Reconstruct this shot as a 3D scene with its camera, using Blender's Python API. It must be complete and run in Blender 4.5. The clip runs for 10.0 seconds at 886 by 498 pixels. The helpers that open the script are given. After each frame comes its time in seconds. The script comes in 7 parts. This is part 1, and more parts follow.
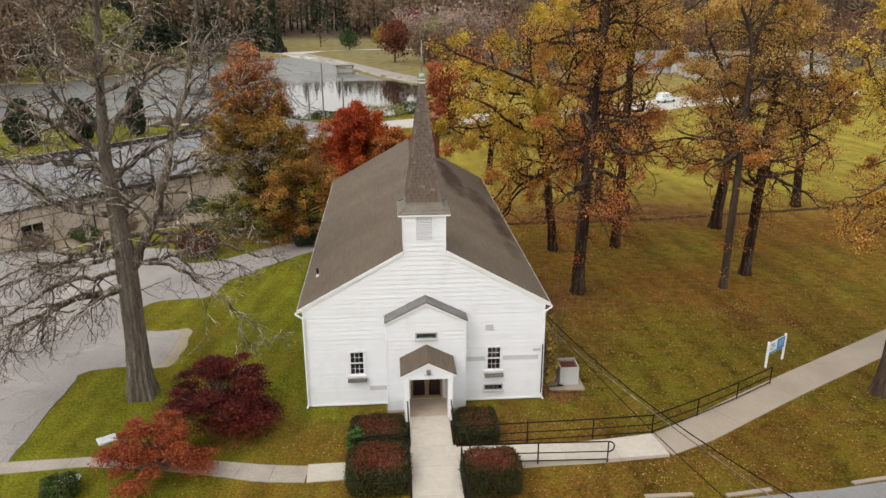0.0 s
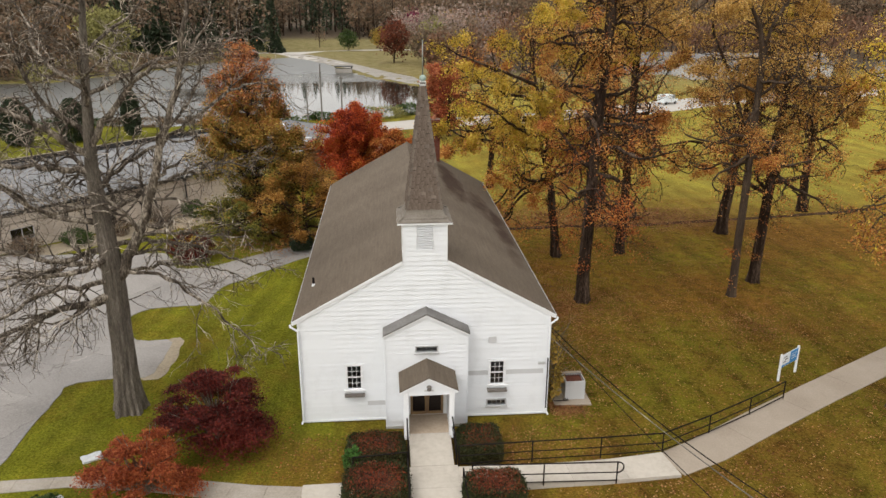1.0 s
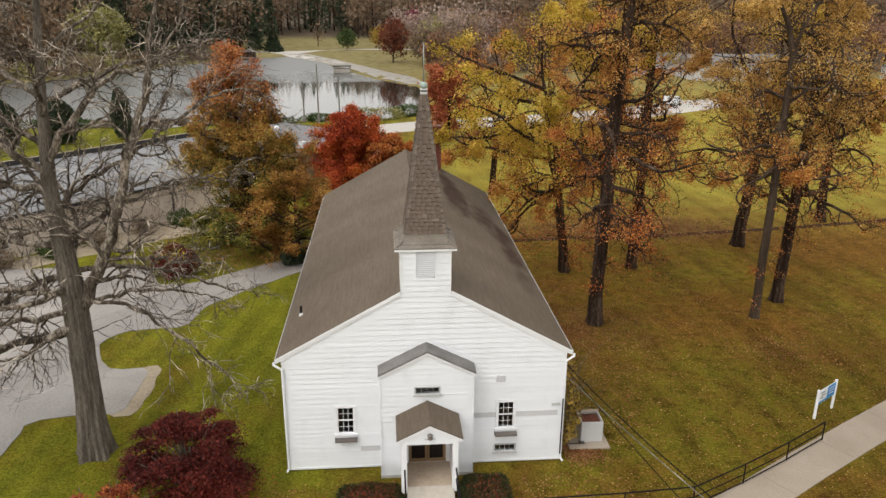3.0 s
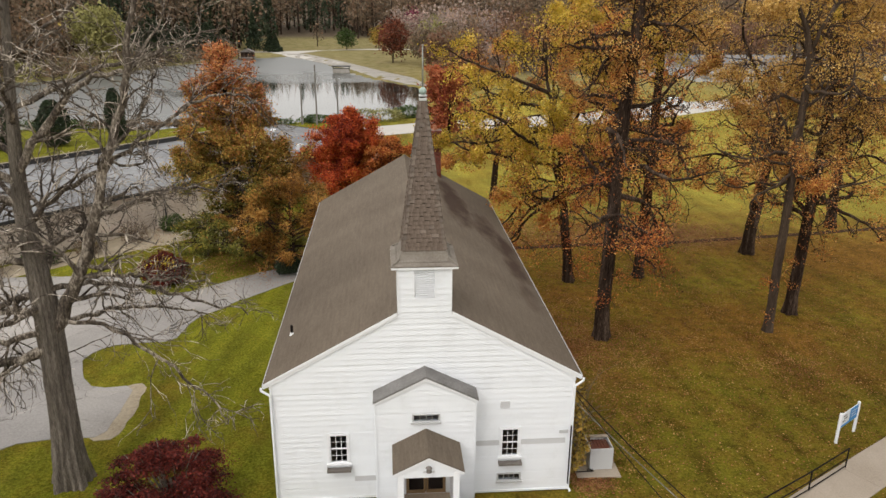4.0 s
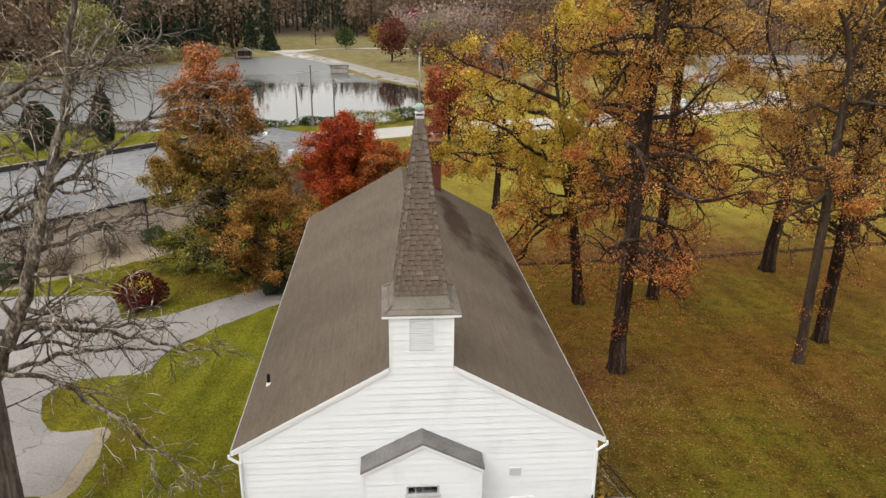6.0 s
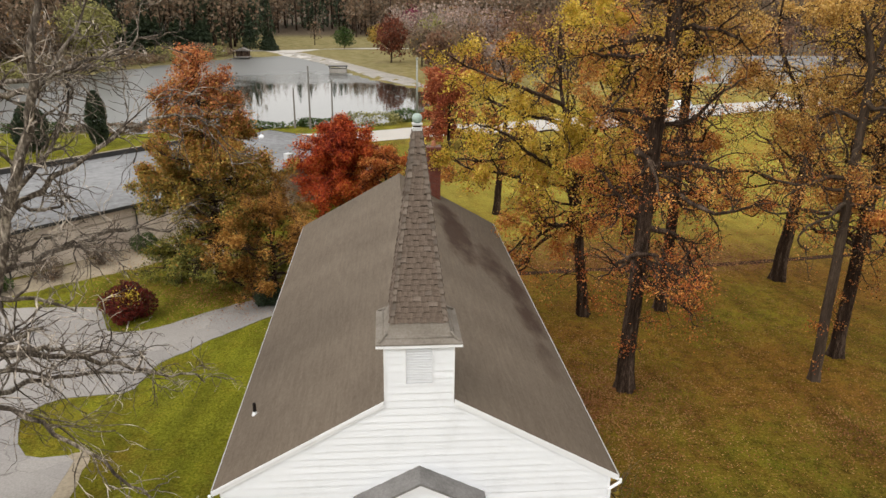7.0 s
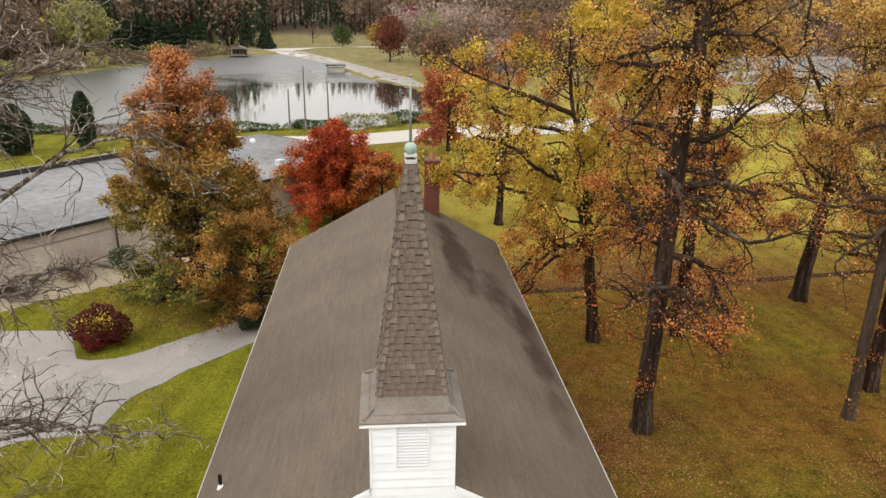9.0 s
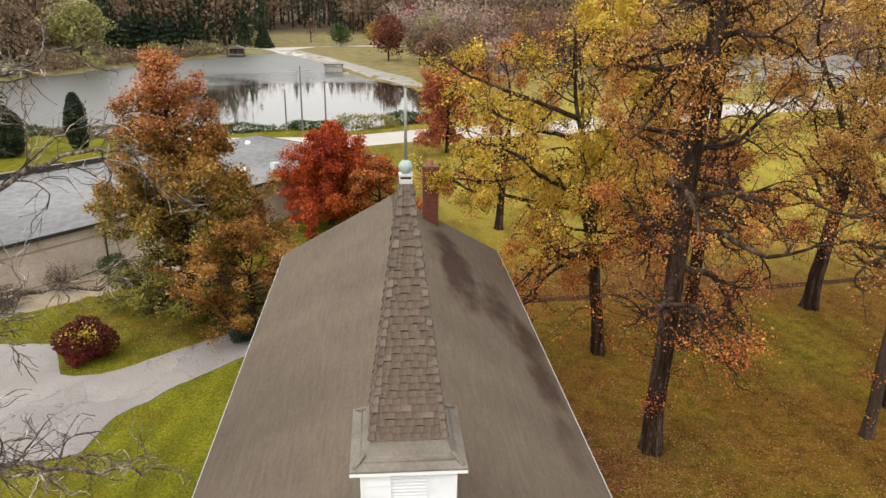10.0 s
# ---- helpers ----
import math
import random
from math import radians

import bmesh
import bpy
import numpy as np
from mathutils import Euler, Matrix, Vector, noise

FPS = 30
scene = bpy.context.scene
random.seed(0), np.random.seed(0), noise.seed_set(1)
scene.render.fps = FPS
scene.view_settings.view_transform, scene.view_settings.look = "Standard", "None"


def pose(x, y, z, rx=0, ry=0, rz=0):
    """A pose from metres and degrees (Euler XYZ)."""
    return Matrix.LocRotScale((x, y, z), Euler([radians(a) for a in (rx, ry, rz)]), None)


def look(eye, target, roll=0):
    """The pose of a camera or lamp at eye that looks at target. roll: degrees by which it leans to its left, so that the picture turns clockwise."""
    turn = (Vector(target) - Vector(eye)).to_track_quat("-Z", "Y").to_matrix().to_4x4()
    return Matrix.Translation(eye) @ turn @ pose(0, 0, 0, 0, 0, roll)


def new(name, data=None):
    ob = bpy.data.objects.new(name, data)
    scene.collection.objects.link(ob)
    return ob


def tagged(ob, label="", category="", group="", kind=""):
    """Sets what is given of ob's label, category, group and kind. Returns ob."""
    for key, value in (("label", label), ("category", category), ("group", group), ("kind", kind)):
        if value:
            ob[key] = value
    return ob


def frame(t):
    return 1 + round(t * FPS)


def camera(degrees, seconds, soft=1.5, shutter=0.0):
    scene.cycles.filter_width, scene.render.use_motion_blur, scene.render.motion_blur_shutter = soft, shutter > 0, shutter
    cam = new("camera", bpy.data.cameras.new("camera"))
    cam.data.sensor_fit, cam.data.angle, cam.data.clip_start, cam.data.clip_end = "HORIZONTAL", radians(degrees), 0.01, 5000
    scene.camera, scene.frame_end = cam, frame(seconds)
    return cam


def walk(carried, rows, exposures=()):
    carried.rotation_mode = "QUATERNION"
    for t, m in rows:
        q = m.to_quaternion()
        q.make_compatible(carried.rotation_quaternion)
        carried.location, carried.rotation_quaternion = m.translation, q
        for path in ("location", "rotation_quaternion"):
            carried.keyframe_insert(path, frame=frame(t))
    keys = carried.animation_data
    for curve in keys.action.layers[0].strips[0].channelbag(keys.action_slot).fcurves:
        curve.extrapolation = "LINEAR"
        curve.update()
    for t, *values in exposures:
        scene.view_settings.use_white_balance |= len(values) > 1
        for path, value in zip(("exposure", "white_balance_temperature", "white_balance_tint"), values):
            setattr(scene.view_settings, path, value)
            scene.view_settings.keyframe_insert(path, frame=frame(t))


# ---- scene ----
cam = camera(62.4, 10.0, soft=1.5)
PATH = [
    (0, (-1.55, -31.317, 18.386), (-1.406, -29.426, 17.75), -0.1),
    (0.5, (-1.58, -30.62, 18.324), (-1.433, -28.729, 17.69), 0.0),
    (1, (-1.561, -29.823, 18.296), (-1.413, -27.932, 17.662), 0.1),
    (1.5, (-1.531, -28.964, 18.288), (-1.383, -27.073, 17.653), 0.1),
    (2, (-1.474, -28.02, 18.255), (-1.327, -26.129, 17.62), 0.1),
    (2.5, (-1.46, -27.027, 18.245), (-1.311, -25.137, 17.609), 0.2),
    (4, (-1.291, -23.992, 18.211), (-1.139, -22.102, 17.575), 0.4),
    (4.5, (-1.197, -22.94, 18.227), (-1.046, -21.05, 17.589), 0.4),
    (5, (-1.14, -21.885, 18.226), (-0.987, -19.996, 17.588), 0.4),
    (5.5, (-1.07, -20.827, 18.234), (-0.917, -18.939, 17.595), 0.5),
    (7, (-0.85, -17.897, 18.262), (-0.695, -16.008, 17.622), 0.6),
    (7.5, (-0.781, -16.898, 18.269), (-0.625, -15.01, 17.628), 0.7),
    (8, (-0.707, -15.904, 18.267), (-0.55, -14.017, 17.625), 0.7),
    (8.5, (-0.627, -14.985, 18.308), (-0.469, -13.098, 17.665), 0.8),
    (9, (-0.562, -14.136, 18.367), (-0.404, -12.249, 17.722), 0.8),
    (9.5, (-0.506, -13.294, 18.421), (-0.347, -11.409, 17.773), 0.7),
    (10, (-0.423, -12.405, 18.403), (-0.263, -10.52, 17.755), 0.7),
]
walk(cam, [(t, look(eye, target, roll)) for t, eye, target, roll in PATH], exposures=[(0, 0.50), (2.5, 0.51), (5, 0.54), (7.5, 0.65), (10, 0.86)])

# ---- world, sun, exposure ----
world = bpy.data.worlds.new("overcast_sky")
scene.world = world
world.use_nodes = True
wt = world.node_tree
wt.nodes.clear()
sky = wt.nodes.new("ShaderNodeTexSky")
sky.sky_type = "NISHITA"
sky.sun_disc = False
sky.sun_elevation, sky.sun_rotation = radians(52), radians(228)
sky.air_density, sky.dust_density, sky.ozone_density = 1.0, 6.0, 1.0
pale = wt.nodes.new("ShaderNodeHueSaturation")
pale.inputs["Saturation"].default_value = 0.22
wbg = wt.nodes.new("ShaderNodeBackground")
wbg.inputs["Strength"].default_value = 0.15
wout = wt.nodes.new("ShaderNodeOutputWorld")
wt.links.new(sky.outputs["Color"], pale.inputs["Color"])
cloud = wt.nodes.new("ShaderNodeMix")  # an even cloud layer veils the blue sky
cloud.data_type = "RGBA"
cloud.inputs[0].default_value = 0.65
cloud.inputs[7].default_value = (7.0, 6.75, 6.4, 1)
wt.links.new(pale.outputs["Color"], cloud.inputs[6])
wt.links.new(cloud.outputs[2], wbg.inputs["Color"])
wt.links.new(wbg.outputs["Background"], wout.inputs["Surface"])
sun = new("sun", bpy.data.lights.new("sun", "SUN"))
sun.data.energy, sun.data.angle, sun.data.color = 0.42, radians(35), (1.0, 0.95, 0.88)
sun.matrix_world = look((-24, -22, 42), (0, 0, 0))

# ---- small builders ----
def material(name, rough=0.8, metal=0.0, spec=0.3):
    m = bpy.data.materials.new(name)
    m.use_nodes = True
    nt = m.node_tree
    b = nt.nodes["Principled BSDF"]
    b.inputs["Roughness"].default_value = rough
    b.inputs["Metallic"].default_value = metal
    b.inputs["Specular IOR Level"].default_value = spec
    return m, nt, b


def coords(nt, scale=(1, 1, 1), kind="Object"):
    c = nt.nodes.new("ShaderNodeTexCoord")
    mp = nt.nodes.new("ShaderNodeMapping")
    mp.inputs["Scale"].default_value = scale
    nt.links.new(c.outputs[kind], mp.inputs["Vector"])
    return mp.outputs["Vector"]


def noisy(nt, vec, scale, detail=6.0, rough=0.6):
    n = nt.nodes.new("ShaderNodeTexNoise")
    n.inputs["Scale"].default_value, n.inputs["Detail"].default_value, n.inputs["Roughness"].default_value = scale, detail, rough
    nt.links.new(vec, n.inputs["Vector"])
    return n.outputs["Fac"]


def ramp(nt, fac, stops):
    r = nt.nodes.new("ShaderNodeValToRGB")
    els = r.color_ramp.elements
    while len(els) < len(stops):
        els.new(0.5)
    for e, (p, c) in zip(els, stops):
        e.position, e.color = p, (*c, 1)
    nt.links.new(fac, r.inputs["Fac"])
    return r.outputs["Color"]


def blend(nt, fac, a, b, mode="MIX"):
    m = nt.nodes.new("ShaderNodeMix")
    m.data_type, m.blend_type = "RGBA", mode
    for sock, v in ((m.inputs[0], fac), (m.inputs[6], a), (m.inputs[7], b)):
        if isinstance(v, (int, float)):
            sock.default_value = v
        elif isinstance(v, tuple):
            sock.default_value = (*v, 1)
        else:
            nt.links.new(v, sock)
    return m.outputs[2]


def calc(nt, op, a, b=None, clamp=False):
    m = nt.nodes.new("ShaderNodeMath")
    m.operation, m.use_clamp = op, clamp
    for sock, v in zip(m.inputs, (a, b)):
        if isinstance(v, (int, float)):
            sock.default_value = v
        elif v is not None:
            nt.links.new(v, sock)
    return m.outputs[0]


def bump(nt, bsdf, height, strength=0.4, distance=0.02):
    n = nt.nodes.new("ShaderNodeBump")
    n.inputs["Strength"].default_value, n.inputs["Distance"].default_value = strength, distance
    nt.links.new(height, n.inputs["Height"])
    nt.links.new(n.outputs["Normal"], bsdf.inputs["Normal"])


def two_scale(name, dark, mid, light, fine=20.0, coarse=0.6, rough=0.85, metal=0.0, spec=0.3, relief=0.3, depth=0.01, stretch=(1, 1, 1), per_object=0.0, width=0.2):
    """A surface whose colour varies at two scales, with fine relief."""
    m, nt, b = material(name, rough, metal, spec)
    v = coords(nt, stretch)
    f = noisy(nt, v, fine)
    c = noisy(nt, v, coarse, 3.0)
    mix = calc(nt, "ADD", calc(nt, "MULTIPLY", f, 0.5), calc(nt, "MULTIPLY", c, 0.5))
    col = ramp(nt, mix, [(0.5 - width, dark), (0.5, mid), (0.5 + width, light)])
    if per_object:
        info = nt.nodes.new("ShaderNodeObjectInfo")
        amount = calc(nt, "ADD", calc(nt, "MULTIPLY", info.outputs["Random"], per_object), 1.0 - per_object * 0.6)
        grey = nt.nodes.new("ShaderNodeCombineColor")
        for s in grey.inputs:
            nt.links.new(amount, s)
        col = blend(nt, 1.0, col, grey.outputs[0], "MULTIPLY")
    nt.links.new(col, b.inputs["Base Color"])
    bump(nt, b, f, relief, depth)
    return m


def cracked(m, scale):
    """Wandering dark cracks and patched plates in a paved surface."""
    nt = m.node_tree
    b = nt.nodes["Principled BSDF"]
    base = b.inputs["Base Color"].links[0].from_socket
    v = coords(nt)
    bend = nt.nodes.new("ShaderNodeVectorMath")
    bend.operation = "MULTIPLY_ADD"
    wob = nt.nodes.new("ShaderNodeTexNoise")
    wob.inputs["Scale"].default_value, wob.inputs["Detail"].default_value = 0.9, 5.0
    nt.links.new(v, wob.inputs["Vector"])
    nt.links.new(wob.outputs["Color"], bend.inputs[0])
    bend.inputs[1].default_value = (1.6, 1.6, 0)
    nt.links.new(v, bend.inputs[2])
    plates = {}
    for feature in ("DISTANCE_TO_EDGE", "F1"):
        vor = nt.nodes.new("ShaderNodeTexVoronoi")
        vor.feature = feature
        vor.inputs["Scale"].default_value = scale
        nt.links.new(bend.outputs[0], vor.inputs["Vector"])
        plates[feature] = vor
    line = calc(nt, "SUBTRACT", 1.0, calc(nt, "MULTIPLY", plates["DISTANCE_TO_EDGE"].outputs["Distance"], 70.0), True)
    broken = calc(nt, "MULTIPLY", calc(nt, "SUBTRACT", noisy(nt, v, 0.5, 3.0), 0.42), 5.0, True)
    tone = ramp(nt, plates["F1"].outputs["Color"], [(0.2, (0.88, 0.88, 0.89)), (0.8, (1.08, 1.07, 1.06))])
    col = blend(nt, 1.0, base, tone, "MULTIPLY")
    col = blend(nt, calc(nt, "MULTIPLY", calc(nt, "MULTIPLY", line, broken), 0.6), col, (0.07, 0.062, 0.055))
    nt.links.new(col, b.inputs["Base Color"])
    return m


def leaf_material(name, colours, shine=0.25, patch=0.18):
    """Leaves: each its own tone out of the given ones, with drifts of tone through the crown, and some light let through."""
    m, nt, b = material(name, 0.6, 0.0, shine)
    g = nt.nodes.new("ShaderNodeNewGeometry")
    drift = noisy(nt, coords(nt), patch, 2.0)
    pick = calc(nt, "ADD", calc(nt, "MULTIPLY", g.outputs["Random Per Island"], 0.75), calc(nt, "MULTIPLY", calc(nt, "SUBTRACT", drift, 0.37), 1.3), True)
    stops = [((i + 0.5) / len(colours), c) for i, c in enumerate(colours)]
    col = ramp(nt, pick, stops)
    nt.links.new(col, b.inputs["Base Color"])
    t = nt.nodes.new("ShaderNodeBsdfTranslucent")
    nt.links.new(col, t.inputs["Color"])
    mix = nt.nodes.new("ShaderNodeMixShader")
    mix.inputs[0].default_value = 0.3
    out = nt.nodes["Material Output"]
    nt.links.new(b.outputs[0], mix.inputs[1])
    nt.links.new(t.outputs[0], mix.inputs[2])
    nt.links.new(mix.outputs[0], out.inputs["Surface"])
    return m


def mesh_of(name, verts, faces, mat, smooth=False):
    me = bpy.data.meshes.new(name)
    me.from_pydata([tuple(v) for v in verts], [], [tuple(f) for f in faces])
    me.materials.append(mat)
    if smooth:
        me.polygons.foreach_set("use_smooth", [True] * len(me.polygons))
    return me


def quads_mesh(name, verts, mat, smooth=False, faces=None):
    """Fast mesh from numpy: verts (n,3); faces (m,4), or each four verts one face."""
    me = bpy.data.meshes.new(name)
    verts = np.ascontiguousarray(verts, dtype=np.float32)
    if faces is None:
        faces = np.arange(len(verts)).reshape(-1, 4)
    faces = np.ascontiguousarray(faces, dtype=np.int32)
    me.vertices.add(len(verts))
    me.vertices.foreach_set("co", verts.ravel())
    me.loops.add(faces.size)
    me.loops.foreach_set("vertex_index", faces.ravel())
    me.polygons.add(len(faces))
    me.polygons.foreach_set("loop_start", np.arange(0, faces.size, 4, dtype=np.int32))
    if smooth:
        me.polygons.foreach_set("use_smooth", np.ones(len(faces), dtype=bool))
    me.update(calc_edges=True)
    me.validate()
    me.materials.append(mat)
    return me


def thing(name, label, category, at=(0, 0, 0), group="", kind="", turn=0.0):
    e = new(name)
    e.empty_display_size = 0.2
    e.matrix_world = pose(*at, 0, 0, turn)
    return tagged(e, label, category, group, kind)


def child(name, me, parent, label="", at=None):
    ob = new(name, me)
    ob.parent = parent
    if at is not None:
        ob.matrix_basis = at if isinstance(at, Matrix) else Matrix.Translation(at)
    if label:
        tagged(ob, label)
    return ob


def part(name, bm, mat, parent, label="", smooth=False):
    me = bpy.data.meshes.new(name)
    bmesh.ops.recalc_face_normals(bm, faces=bm.faces)
    bm.to_mesh(me)
    bm.free()
    me.materials.append(mat)
    if smooth:
        me.polygons.foreach_set("use_smooth", [True] * len(me.polygons))
    return child(name, me, parent, label)


def box(bm, x0, x1, y0, y1, z0, z1, bevel=0.0):
    made = bmesh.ops.create_cube(bm, size=1.0, matrix=Matrix.LocRotScale(((x0 + x1) / 2, (y0 + y1) / 2, (z0 + z1) / 2), None, (abs(x1 - x0), abs(y1 - y0), abs(z1 - z0))))
    if bevel:
        edges = list({e for v in made["verts"] for e in v.link_edges})
        bmesh.ops.bevel(bm, geom=edges, offset=bevel, segments=1, affect="EDGES")
    return bm


def prism(bm, outline, y0, y1):
    """An outline in x and z, drawn out from y0 to y1."""
    a = [bm.verts.new((x, y0, z)) for x, z in outline]
    b = [bm.verts.new((x, y1, z)) for x, z in outline]
    bm.faces.new(a)
    bm.faces.new(b[::-1])
    for i in range(len(a)):
        j = (i + 1) % len(a)
        bm.faces.new((a[i], b[i], b[j], a[j]))
    return bm


def rod(bm, a, b, r, sides=8, r2=None):
    a, b = Vector(a), Vector(b)
    d = b - a
    m = Matrix.Translation((a + b) / 2) @ d.to_track_quat("Z", "Y").to_matrix().to_4x4()
    bmesh.ops.create_cone(bm, cap_ends=True, segments=sides, radius1=r, radius2=r if r2 is None else r2, depth=d.length, matrix=m)
    return bm


def tube(points, radii, sides):
    """Verts and quads of a bent, tapering tube."""
    p = np.asarray(points, float)
    d = np.gradient(p, axis=0)
    d /= np.linalg.norm(d, axis=1)[:, None] + 1e-9
    ref = np.where(np.abs(d[:, 2:3]) > 0.9, [[1.0, 0, 0]], [[0, 0, 1.0]])
    u = np.cross(d, ref)
    u /= np.linalg.norm(u, axis=1)[:, None] + 1e-9
    for i in range(1, len(u)):
        w = u[i - 1] - d[i] * (u[i - 1] @ d[i])
        if np.linalg.norm(w) > 1e-3:
            u[i] = w / np.linalg.norm(w)
    v = np.cross(d, u)
    a = np.arange(sides) / sides * 2 * np.pi
    ring = np.cos(a)[None, :, None] * u[:, None] + np.sin(a)[None, :, None] * v[:, None]
    verts = (p[:, None] + ring * np.asarray(radii)[:, None, None]).reshape(-1, 3)
    n = len(p)
    i, j = np.meshgrid(np.arange(n - 1), np.arange(sides), indexing="ij")
    k = (j + 1) % sides
    faces = np.stack([i * sides + j, i * sides + k, (i + 1) * sides + k, (i + 1) * sides + j], -1).reshape(-1, 4)
    return verts, faces


def tubes_mesh(name, branches, mat, smooth=True):
    """Many tubes in one mesh; those with alike counts are made together."""
    kinds = {}
    for pts, rad, sides in branches:
        kinds.setdefault((len(pts), sides), []).append((pts, rad))
    vs, fs, n = [], [], 0
    for (count, sides), group in kinds.items():
        p = np.array([g[0] for g in group], float)
        r = np.array([g[1] for g in group], float)
        d = np.gradient(p, axis=1)
        d /= np.linalg.norm(d, axis=2, keepdims=True) + 1e-9
        first = np.where(np.abs(d[:, 0, 2:3]) > 0.9, [[1.0, 0, 0]], [[0, 0, 1.0]])
        u = np.empty_like(p)
        w = np.cross(d[:, 0], first)
        for i in range(count):
            if i:
                w = u[:, i - 1] - d[:, i] * (u[:, i - 1] * d[:, i]).sum(1, keepdims=True)
            u[:, i] = w / (np.linalg.norm(w, axis=1, keepdims=True) + 1e-9)
        v = np.cross(d, u)
        a = np.arange(sides) / sides * 2 * np.pi
        ring = np.cos(a)[:, None] * u[:, :, None] + np.sin(a)[:, None] * v[:, :, None]
        verts = p[:, :, None] + ring * r[:, :, None, None]
        i, j = np.meshgrid(np.arange(count - 1), np.arange(sides), indexing="ij")
        k = (j + 1) % sides
        one = np.stack([i * sides + j, i * sides + k, (i + 1) * sides + k, (i + 1) * sides + j], -1).reshape(-1, 4)
        fs.append((np.arange(len(group))[:, None, None] * count * sides + one).reshape(-1, 4) + n)
        vs.append(verts.reshape(-1, 3))
        n += len(group) * count * sides
    return quads_mesh(name, np.concatenate(vs), mat, smooth, np.concatenate(fs))


def leaf_cards(rng, centres, size, flat=0.0, spread=0.35):
    """Small four-cornered leaves at the centres, turned at random; flat: how far they lie level."""
    n = len(centres)
    nrm = rng.normal(size=(n, 3))
    nrm[:, 2] = np.abs(nrm[:, 2]) + flat
    nrm /= np.linalg.norm(nrm, axis=1)[:, None]
    u = np.cross(nrm, rng.normal(size=(n, 3)))
    u /= np.linalg.norm(u, axis=1)[:, None] + 1e-9
    v = np.cross(nrm, u)
    s = size * (1 + spread * rng.normal(size=(n, 1)).clip(-1.5, 1.5))
    u, v = u * s * 0.5, v * s * 0.36
    c = np.asarray(centres)
    tipup = nrm * s * 0.12
    return np.stack([c - u, c - v + tipup, c + u, c + v + tipup], 1).reshape(-1, 3)


# ---- the lie of the land ----
WATER = -2.55
SHORE = [(-175, 92), (-120, 101), (-60, 107), (-43, 106), (-23, 110.5), (-4, 112.5), (3, 119), (9, 140), (6.5, 168), (-5, 191),
         (-14, 222), (-26, 255), (-40, 284), (-56, 272), (-74, 236), (-92, 186), (-130, 172), (-190, 165)]


def off_shore(x, y):
    """Metres from the water's edge, minus inside."""
    x, y = np.asarray(x, float), np.asarray(y, float)
    best, inside = np.full(x.shape, 1e9), np.zeros(x.shape, bool)
    for (ax, ay), (bx, by) in zip(SHORE, SHORE[1:] + SHORE[:1]):
        dx, dy = bx - ax, by - ay
        t = (((x - ax) * dx + (y - ay) * dy) / (dx * dx + dy * dy)).clip(0, 1)
        best = np.minimum(best, np.hypot(x - ax - t * dx, y - ay - t * dy))
        with np.errstate(divide="ignore", invalid="ignore"):
            cross = (ay > y) != (by > y)
            inside ^= cross & (x < ax + (y - ay) * dx / (dy if dy else 1e-9))
    wob = 1.2 * np.sin(x * 0.31 + y * 0.17) + 0.8 * np.sin(x * 0.83 - y * 0.6)
    return np.where(inside, -best, best) + wob


def land(x, y):
    x, y = np.asarray(x, float), np.asarray(y, float)
    z = -0.025 * y.clip(0, 80) - 0.025 * (x - 5).clip(0, 40)
    far = ((y - 330) / 170).clip(0, 1) + ((y - 430) / 200).clip(0, 6)
    z = z + 3.0 * far + 7.0 * ((y - 480) / 250).clip(0, 8)
    z = z + 6.0 * ((-x - 110) / 120).clip(0, 6) * ((y - 190) / 100).clip(0, 1)
    d = off_shore(x, y)
    near = (d / 7.0).clip(0, 1)
    near = near * near * (3 - 2 * near)
    z = WATER + (z - WATER) * near
    return np.where(d < 0, WATER + 0.25 * d.clip(-6, 0), z)


def land1(x, y):
    return float(land(np.array([x]), np.array([y]))[0])


def worn_edge(outline, seed=1, rough=0.06, step=0.7):
    """An outline with eased corners and a crumbled, uneven line."""
    rng = np.random.default_rng(seed)
    out = []
    n = len(outline)
    for _ in range(1):
        eased = []
        for i in range(n):
            a, b = np.array(outline[i], float), np.array(outline[(i + 1) % n], float)
            cut = min(0.3, 0.45 / (np.linalg.norm(b - a) + 1e-6))
            eased += [a + (b - a) * cut, b - (b - a) * cut]
        outline = eased
    for a, b in zip(outline, outline[1:] + outline[:1]):
        far = np.linalg.norm(b - a)
        m = max(1, min(60, int(far / step)))
        for k in range(m):
            q = a + (b - a) * k / m + rng.normal(size=2) * rough * (1.0 if far < 60 else 0.3)
            out.append((float(q[0]), float(q[1])))
    return out


